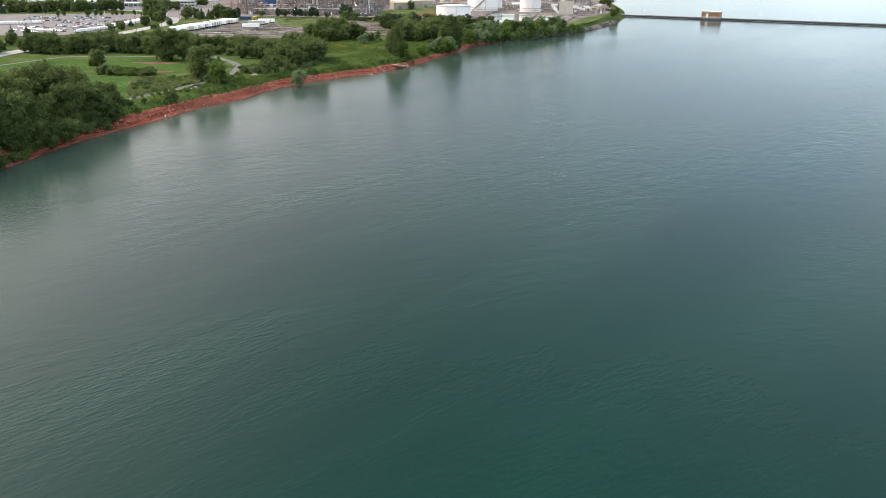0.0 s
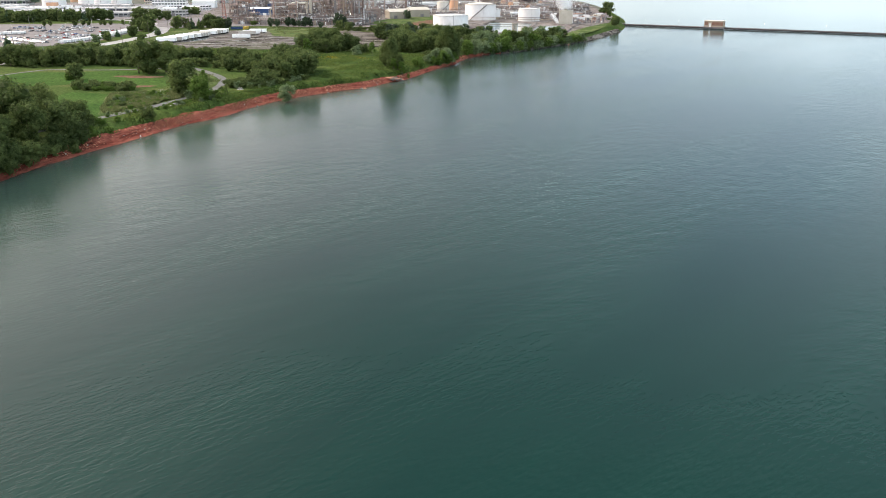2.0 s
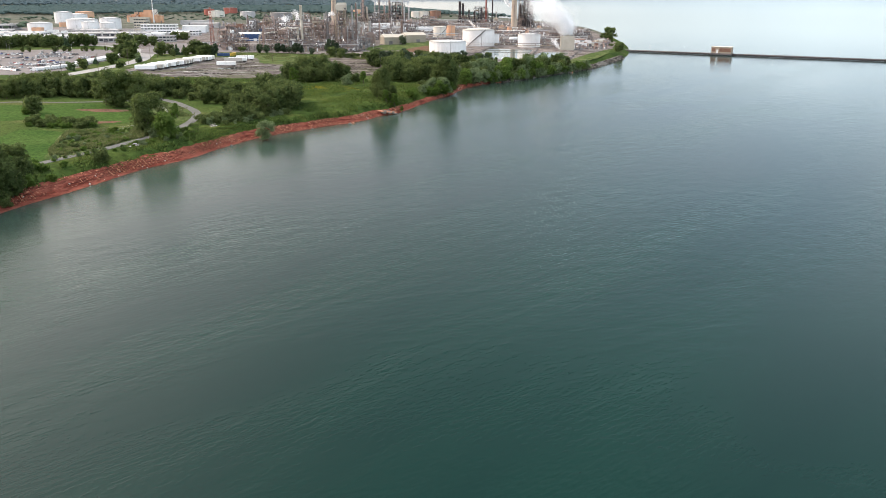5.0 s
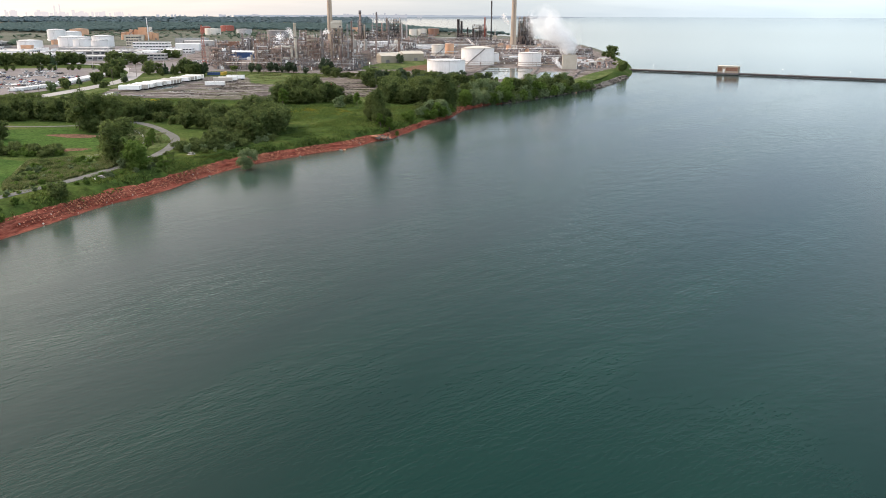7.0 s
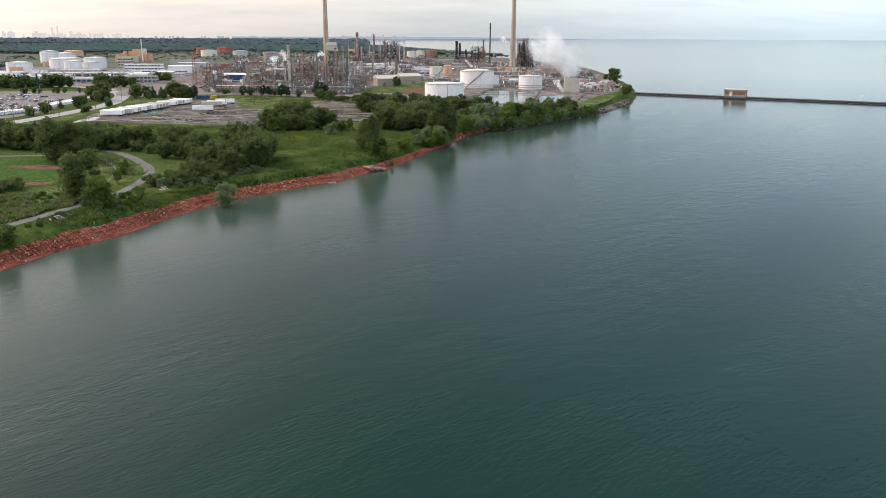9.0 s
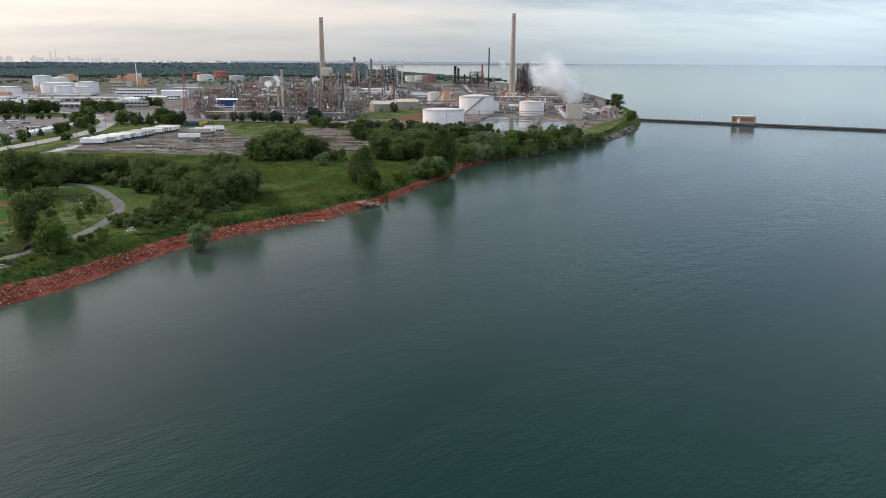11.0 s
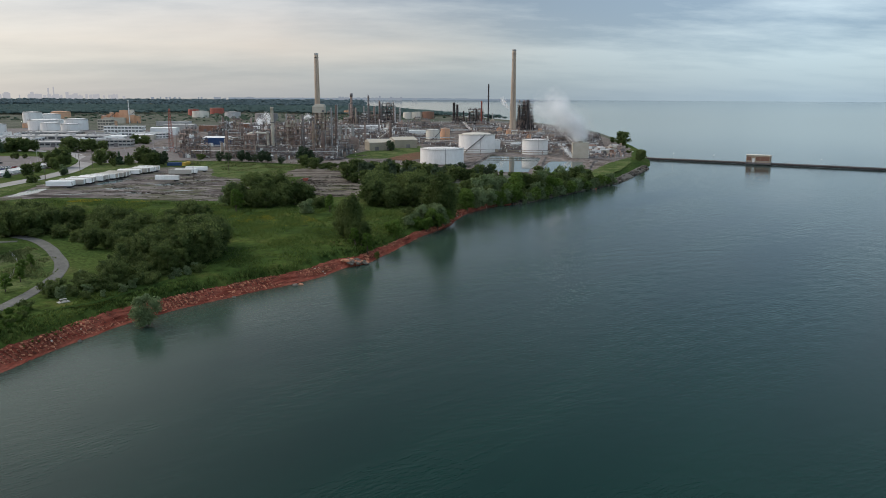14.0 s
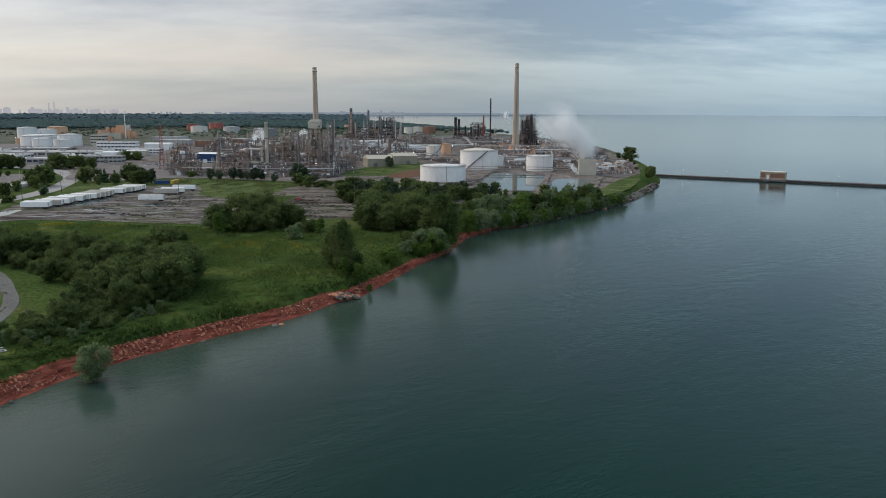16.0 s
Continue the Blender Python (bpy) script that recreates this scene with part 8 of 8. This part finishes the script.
FLOODS = [None]
for x, y, z in [(98, 1160, 6.5), (82, 1030, 5.5), (-763, 1650, 7), (-128, 900, 9), (-100, 905, 13), (-168, 893, 7), (-70, 930, 6), (-60, 1100, 12), (-20, 1150, 9), (120, 1060, 6), (160, 1010, 6), (30, 1300, 10)]:
    m = Matrix.Translation((x, y, PLATEAU)) @ Matrix.Diagonal((1, 1, z / 8.0, 1))
    FLOODS[0] = flood_lamp(m) if FLOODS[0] is None else (copy_thing(FLOODS[0], m), FLOODS[0])[1]


LAMPS, POLES = [None], [None]
for x, y in [(-289, 818), (-283, 764), (-285, 845), (-276, 640), (-274, 695), (-300, 872), (-322, 900), (-277, 585)]:
    m = Matrix.Translation((x - 8, y, PLATEAU)) @ Matrix.Rotation(0.1, 4, "Z")
    LAMPS[0] = street_lamp(m) if LAMPS[0] is None else (copy_thing(LAMPS[0], m), LAMPS[0])[1]
for x, y in [(-340, 690), (-340, 740), (-350, 790), (-360, 840), (-400, 760), (-410, 820), (-440, 870), (-330, 850), (-262, 900), (-240, 940), (-300, 960), (-290, 1010), (150, 960), (172, 1000)]:
    m = Matrix.Translation((x, y, PLATEAU)) @ Matrix.Rotation(0.5, 4, "Z")
    copy_thing(LAMPS[0], m)
for x, y in [(-262, 610), (-258, 660), (-255, 712), (-256, 765), (-262, 800), (-155, 706), (-146, 760), (-300, 590), (-330, 630)]:
    m = Matrix.Translation((x, y, PLATEAU)) @ Matrix.Rotation(1.3, 4, "Z")
    POLES[0] = utility_pole(m) if POLES[0] is None else (copy_thing(POLES[0], m), POLES[0])[1]


def fence(pts, h, label):
    t = thing("fence", label, "fence", Matrix.Translation((0, 0, PLATEAU)))
    P = spline(pts, 6.0)
    me = None
    for p in P:
        if me is None:
            bm = bmesh.new()
            ring_stack(bm, [(0.06, -0.2), (0.06, h), (0.02, h + 0.08)], 5)
            q = part("post", bm, M_PIPE, t)
            me = q.data
        else:
            q = new("post", me)
            q.parent = t
        q.location = (p[0], p[1], 0)
    for z in (0.15, h * 0.5, h * 0.97):
        bm = bmesh.new()
        tube(bm, [(p[0], p[1], z) for p in P], 0.03, 4)
        part("wire", bm, M_PIPE, t)


fence([(-200, 868), (-160, 868), (-110, 842), (-60, 842), (-30, 860), (0, 830)], 2.4, "grey wire fence along the plant's edge")
fence([(-140, 398), (-128, 412), (-128, 430), (-137, 455), (-150, 474)], 1.2, "low wire fence through the scrub")


# ---------------------------------------------------------------- resting places by the footpath
def concrete_pad(x, y, w, d, rot):
    t = thing("picnic_pad", "pale concrete pad with a picnic bench beside the footpath", "bench", Matrix.Translation((x, y, PLATEAU)) @ Matrix.Rotation(rot, 4, "Z"), "resting places by the footpath")
    bm = bmesh.new()
    box(bm, -w / 2, -d / 2, -0.2, w / 2, d / 2, 0.14, 0.03)
    part("slab", bm, M_CONC_GREY, t)
    bm = bmesh.new()
    box(bm, -0.95, -0.35, 0.85, 0.95, 0.35, 0.9)
    part("tabletop", bm, M_CONC_GREY, t)
    for s in (-1, 1):
        bm = bmesh.new()
        box(bm, -0.95, s * 0.75 - 0.14, 0.55, 0.95, s * 0.75 + 0.14, 0.6)
        part("seat", bm, M_CONC_GREY, t)
        bm = bmesh.new()
        box(bm, s * 0.7 - 0.05, -0.8, 0.1, s * 0.7 + 0.05, 0.8, 0.56)
        box(bm, s * 0.7 - 0.05, -0.1, 0.1, s * 0.7 + 0.05, 0.1, 0.86)
        part("leg", bm, M_STEEL, t)


concrete_pad(-117.5, 362, 5.5, 2.2, 0.95)
concrete_pad(-100.3, 409.2, 3.0, 2.0, 0.75)


# ---------------------------------------------------------------- boulders by the cove
def boulder(x, y, z, s, seed):
    rng = random.Random(seed)
    bm = bmesh.new()
    bmesh.ops.create_icosphere(bm, subdivisions=1 if s > 0.55 else 2, radius=s)
    for vtx in bm.verts:
        n = noise.noise(vtx.co * (1.3 / s) + Vector((seed * 3.1, 0, 0)))
        vtx.co *= 1 + 0.8 * n
        vtx.co.z *= 0.8
    for f in bm.faces:
        f.smooth = False
    red = seed % 5 in (1, 3)
    ob = mesh_object("boulder", bm, M_CLAYSTONE if red else M_ROCK, at=(x, y, z))
    ob.rotation_euler = (rng.uniform(-0.4, 0.4), rng.uniform(-0.4, 0.4), rng.uniform(0, 6.3))
    return tagged(ob, ("broken red shale block" if red else "grey boulder") + " heaped at the water's edge", "boulder", "heap of grey boulders")


rng_r = random.Random(15)
for k in range(56):
    a, q = rng_r.uniform(0, 6.3), rng_r.random() ** 0.6
    lx, ly = 6.2 * q * math.cos(a), 2.7 * q * math.sin(a)
    x, y = -26.6 + lx * 0.8 - ly * 0.6, 481.0 + lx * 0.6 + ly * 0.8
    boulder(x, y, 0.2 + 1.5 * (1 - q) + 0.3 * max(0, -(x + 25)), rng_r.uniform(0.3, 0.95), 100 + k)
for k, (x, y, s) in enumerate([(-43.5, 449.5, 1.1), (-42, 451, 0.8), (112.5, 717, 1.3), (114, 719, 1.0), (-88, 391, 0.6), (-60, 434.5, 0.7)]):
    boulder(x, y, 0.1, s, 300 + k)


# ---------------------------------------------------------------- the pier and its pump house
def pier():
    a, b = Vector((205, 984, 0)), Vector((470, 821, 0))
    d = (b - a).normalized()
    L = (b - a).length
    rot = math.atan2(d.y, d.x)
    t = thing("pier", "long narrow concrete pier on piles", "pier", Matrix.Translation(a) @ Matrix.Rotation(rot, 4, "Z"))
    bm = bmesh.new()
    box(bm, -8, -2.0, 1.3, L, 2.0, 1.9, 0.06)
    part("deck", bm, M_LOT, t)
    bm = bmesh.new()
    for s in (-1, 1):
        box(bm, -8, s * 2.05 - 0.15, 0.2, L, s * 2.05 + 0.15, 1.5)
    part("fender_beam", bm, M_SOOT, t)
    me = None
    n = int(L / 8)
    for k in range(n):
        for s in (-1, 1):
            if me is None:
                bm = bmesh.new()
                ring_stack(bm, [(0.45, -4), (0.45, 1.0), (0.6, 1.1), (0.6, 1.35)], 8)
                q = part("pile", bm, M_STEEL, t)
                me = q.data
            else:
                q = new("pile", me)
                q.parent = t
            q.location = (k * 8 + 2, s * 1.5, 0)
    for r in range(2):
        bm = bmesh.new()
        tube(bm, [(-6, 1.2 - r * 0.5, 2.1), (L - 1, 1.2 - r * 0.5, 2.1)], 0.2, 6)
        part("pipe", bm, M_PIPE, t)
    for k, (p, w) in enumerate(((8, 14), (52, 5), (150, 4), (166, 5), (184, 9), (196, 6))):
        bm = bmesh.new()
        for s in (0, 1):
            tube(bm, [(p + s * w, -1.8, 2.3), (p + s * w, -1.8, 3.5)], 0.06, 5)
        for z in (2.9, 3.5):
            tube(bm, [(p, -1.8, z), (p + w, -1.8, z)], 0.06, 5)
        part("railing", bm, M_PIPE, t)
    h = thing("pump_house", "buff brick pump house standing on the pier", "building", Matrix.Translation(a + d * 125) @ Matrix.Rotation(rot, 4, "Z"))
    W, D, H = 21.0, 9.0, 6.3
    bm = bmesh.new()
    box(bm, -W / 2 - 0.8, -D / 2 - 0.8, 0.8, W / 2 + 0.8, D / 2 + 0.8, 2.42, 0.1)
    part("platform", bm, M_STEEL, h)
    bm = bmesh.new()
    box(bm, -W / 2, -D / 2, 2.4, W / 2, D / 2, 2.4 + H)
    part("wall", bm, M_BRICK, h)
    bm = bmesh.new()
    box(bm, -W / 2 - 0.4, -D / 2 - 0.4, 2.4 + H, W / 2 + 0.4, D / 2 + 0.4, 2.4 + H + 0.7, 0.08)
    part("roof", bm, M_CREAM, h)
    for i in range(5):
        x = -W / 2 + 2.5 + i * 4.0
        bm = bmesh.new()
        if i == 1:
            box(bm, x - 1.0, -D / 2 - 0.1, 2.4, x + 1.0, -D / 2 + 0.15, 6.2)
            part("door", bm, M_WHITE, h, "white door")
        else:
            box(bm, x - 1.92, -D / 2 - 0.09, 3.9, x + 1.92, -D / 2 + 0.15, 7.6)
            w = part("window", bm, M_BROWN, h, "rusty shuttered window")
            bm = bmesh.new()
            box(bm, x - 1.95, -D / 2 - 0.3, 3.65, x + 1.95, -D / 2, 3.9)
            part("sill", bm, M_CONC_GREY, w)
    for s in (-1, 1):
        bm = bmesh.new()
        box(bm, s * W / 2 - 0.1, -2.0, 4.2, s * W / 2 + 0.1, 2.0, 7.4)
        part("window", bm, M_BROWN, h, "rusty shuttered window")
    # lamps along the pier
    first_lamp = None
    for p in (4, 45, 84, 178, 240):
        m = Matrix.Translation(a + d * p + Vector((0, 0, 2.3)))
        if first_lamp is None:
            first_lamp = thing("pier_lamp", "white globe lamp on a short post", "lamp", m, "lamps along the pier")
            bm = bmesh.new()
            ring_stack(bm, [(0.12, 0), (0.07, 0.3), (0.06, 4.6)], 6)
            part("post", bm, M_PIPE, first_lamp)
            bm = bmesh.new()
            ring_stack(bm, [(0.1, 4.5), (0.4, 4.75), (0.5, 5.05), (0.4, 5.35), (0.1, 5.55)], 10)
            part("globe", bm, M_WHITE, first_lamp)
        else:
            copy_thing(first_lamp, m)


pier()


# ---------------------------------------------------------------- grass and weeds
def tufts(name, label, poly, count, size, material, seed):
    """Tall grass: clumps of leaning blades, one mesh."""
    rng = np.random.default_rng(seed)
    xs, ys = np.array(poly).T
    X, Y = rng.uniform(xs.min(), xs.max(), count * 4), rng.uniform(ys.min(), ys.max(), count * 4)
    ok = inside(poly, X, Y)
    drift = np.array([noise.noise(Vector((x * 0.09, y * 0.05, seed))) for x, y in zip(X, Y)])
    ok &= drift > rng.uniform(-0.15, 0.3, len(X))      # in drifts, not evenly
    X, Y = X[ok][:count], Y[ok][:count]
    Z = ground_height(X, Y)
    n = len(X)
    P = np.stack([X, Y, Z - 0.1], -1)
    V, k = [], 5
    for j in range(k):
        a = rng.uniform(0, 2 * np.pi, n)
        dx = np.stack([np.cos(a), np.sin(a), np.zeros(n)], -1)
        s = size * rng.uniform(0.5, 1.4, (n, 1))
        side = np.stack([-dx[:, 1], dx[:, 0], np.zeros(n)], -1)
        top = P + dx * s * rng.uniform(0.2, 0.9, (n, 1)) + np.array([0, 0, 1]) * s
        V += [P + side * s * 0.35, P - side * s * 0.35, top]
    V = np.stack(V, 1).reshape(-1, 3)
    F = np.arange(len(V)).reshape(-1, 3)
    return tagged(raw_mesh(name, V, F, material), label, "grass", kind="stuff")


M_TUFT = let_light_through(surface("tall_grass_blades", (0.070, 0.115, 0.027), (0.138, 0.170, 0.044), 0.8, 0.05, 8, 0, coords="World", island=0.5, spec=0.1), 0.5)
M_FLOWER = let_light_through(surface("yellow_flowers", (0.16, 0.16, 0.03), (0.36, 0.30, 0.03), 0.8, 0.05, 8, 0, coords="World", island=0.7, spec=0.1), 0.5)
M_HERB = let_light_through(surface("leafy_weeds", (0.058, 0.101, 0.026), (0.122, 0.172, 0.050), 0.8, 0.05, 8, 0, coords="World", island=0.5, spec=0.05), 0.5)
M_WEED = let_light_through(surface("dry_weeds", (0.081, 0.114, 0.038), (0.180, 0.190, 0.085), 0.8, 0.08, 8, 0, coords="World", island=0.7, spec=0.1), 0.5)
MEADOW_EDGE = [(-112, 555), (-100, 460), (-70, 448), (-44, 472), (-30, 490), (-22, 505), (-8, 545), (-2, 560), (4, 580), (-10, 600), (-50, 590), (-110, 605), (-215, 620), (-210, 570), (-130, 560)]
tufts("meadow_grass", "tall meadow grass behind the bank", MEADOW_EDGE, 26000, 0.42, M_TUFT, 71)
tufts("meadow_weeds", "darker leafy weeds in drifts over the meadow", MEADOW_EDGE, 9000, 0.62, M_HERB, 81)
tufts("yellow_flowers", "drifts of yellow flowers in the meadow", [(-112, 560), (-95, 545), (-70, 530), (-50, 520), (-44, 535), (-60, 560), (-85, 572)], 2600, 0.3, M_FLOWER, 77)
tufts("yellow_flowers", "drifts of yellow flowers before the gravel yard", [(-196, 610), (-160, 606), (-150, 614), (-190, 620)], 700, 0.35, M_FLOWER, 78)
tufts("bank_grass", "rough grass along the top of the bank", [(-140, 318), (-128, 326), (-112, 352), (-98, 382), (-92, 404), (-78, 430), (-60, 446), (-46, 462), (-36, 476), (-40, 484), (-70, 462), (-95, 428), (-112, 395), (-125, 360), (-138, 336)], 16000, 0.42, M_TUFT, 72)
edge = [(p, q) for p, q in zip(shore_line, shore_line[1:]) if 300 < p[1] < 600]


def brink_strip(d0, d1):
    """A strip along the top of the bank, between two distances inland."""
    rows = []
    for s in (d0, d1):
        row = []
        for p, q in edge:
            d = (q - p) / np.linalg.norm(q - p)
            k = s * float(np.interp(p[1], [300, 400, 455], [1.15, 1.0, 0.88]))
            row.append((p[0] - d[1] * k, p[1] + d[0] * k))
        rows += row if s == d0 else row[::-1]
    return rows


brink = brink_strip(4.2, 6.4)
tufts("brink_grass", "long grass hanging over the brink of the bank", brink, 9000, 0.6, M_TUFT, 79)
tufts("brink_weeds", "dark leafy undergrowth spilling over the brink", brink_strip(6.0, 10.5), 12000, 0.95, M_HERB, 82)
tufts("scrub_weeds", "dry and green weeds in the scrub", [(-158, 392), (-133, 405), (-122, 392), (-121, 378), (-129, 358), (-138, 336), (-146, 352)], 18000, 1.0, M_WEED, 73)
tufts("scrub_weeds", "dry and green weeds inside the path's bend", [(-150, 486), (-138, 478), (-126, 462), (-119, 445), (-118, 425), (-126, 418), (-136, 432), (-142, 452), (-152, 470)], 2600, 0.55, M_WEED, 74)
tufts("yard_weeds", "weeds and dry grass round the gravel yard", [(-205, 628), (-118, 614), (-100, 640), (-118, 702), (-140, 745), (-170, 815), (-110, 830), (-90, 700), (-92, 625), (-150, 612)], 5000, 0.6, M_WEED, 75)
tufts("edge_weeds", "weeds and low growth along the plant's edge", [(-258, 842), (-200, 860), (-110, 832), (-60, 835), (-20, 800), (10, 780), (-40, 770), (-100, 800), (-170, 815)], 5000, 0.9, M_WEED, 76)


def rubble(name, label, poly, count, sizes, material, seed):
    """Loose rubble and rutted clods over a yard."""
    rng = random.Random(seed)
    verts, faces = [], []
    xs, ys = [p[0] for p in poly], [p[1] for p in poly]
    while len(faces) < 6 * count:
        x, y = rng.uniform(min(xs), max(xs)), rng.uniform(min(ys), max(ys))
        if noise.noise(Vector((x * 0.035, y * 0.11, seed))) < rng.uniform(0.0, 0.35) or not inside(poly, np.array([x]), np.array([y]))[0]:
            continue
        s = rng.uniform(*sizes)
        o = len(verts)
        verts += [tuple(Vector((x, y, PLATEAU + 0.1 + 0.12 * s)) + Vector((c.x * 1.6, c.y, c.z))) for c in stone_shape(rng, s, 0.45)]
        faces += [[o + k for k in fc] for fc in STONE_FACES]
    return tagged(raw_mesh(name, verts, faces, material), label, "rubble", kind="stuff")


rubble("yard_rubble", "broken concrete and clods across the gravel yard", [(-205, 640), (-118, 620), (-106, 645), (-128, 705), (-160, 770), (-200, 760)], 1100, (0.3, 1.0), M_DIRT, 5)
rubble("yard_rubble", "rows of broken concrete in the dark yard", [(-90, 690), (-84, 745), (-62, 750), (-48, 728), (-42, 655), (-62, 615), (-78, 640)], 1100, (0.4, 1.3), M_DIRT, 6)
rubble("yard_rubble", "brick and rubble heaps by the sheds", [(-95, 870), (-70, 905), (-60, 940), (-84, 925), (-108, 885)], 260, (0.6, 2.4), M_GRAVEL, 7)
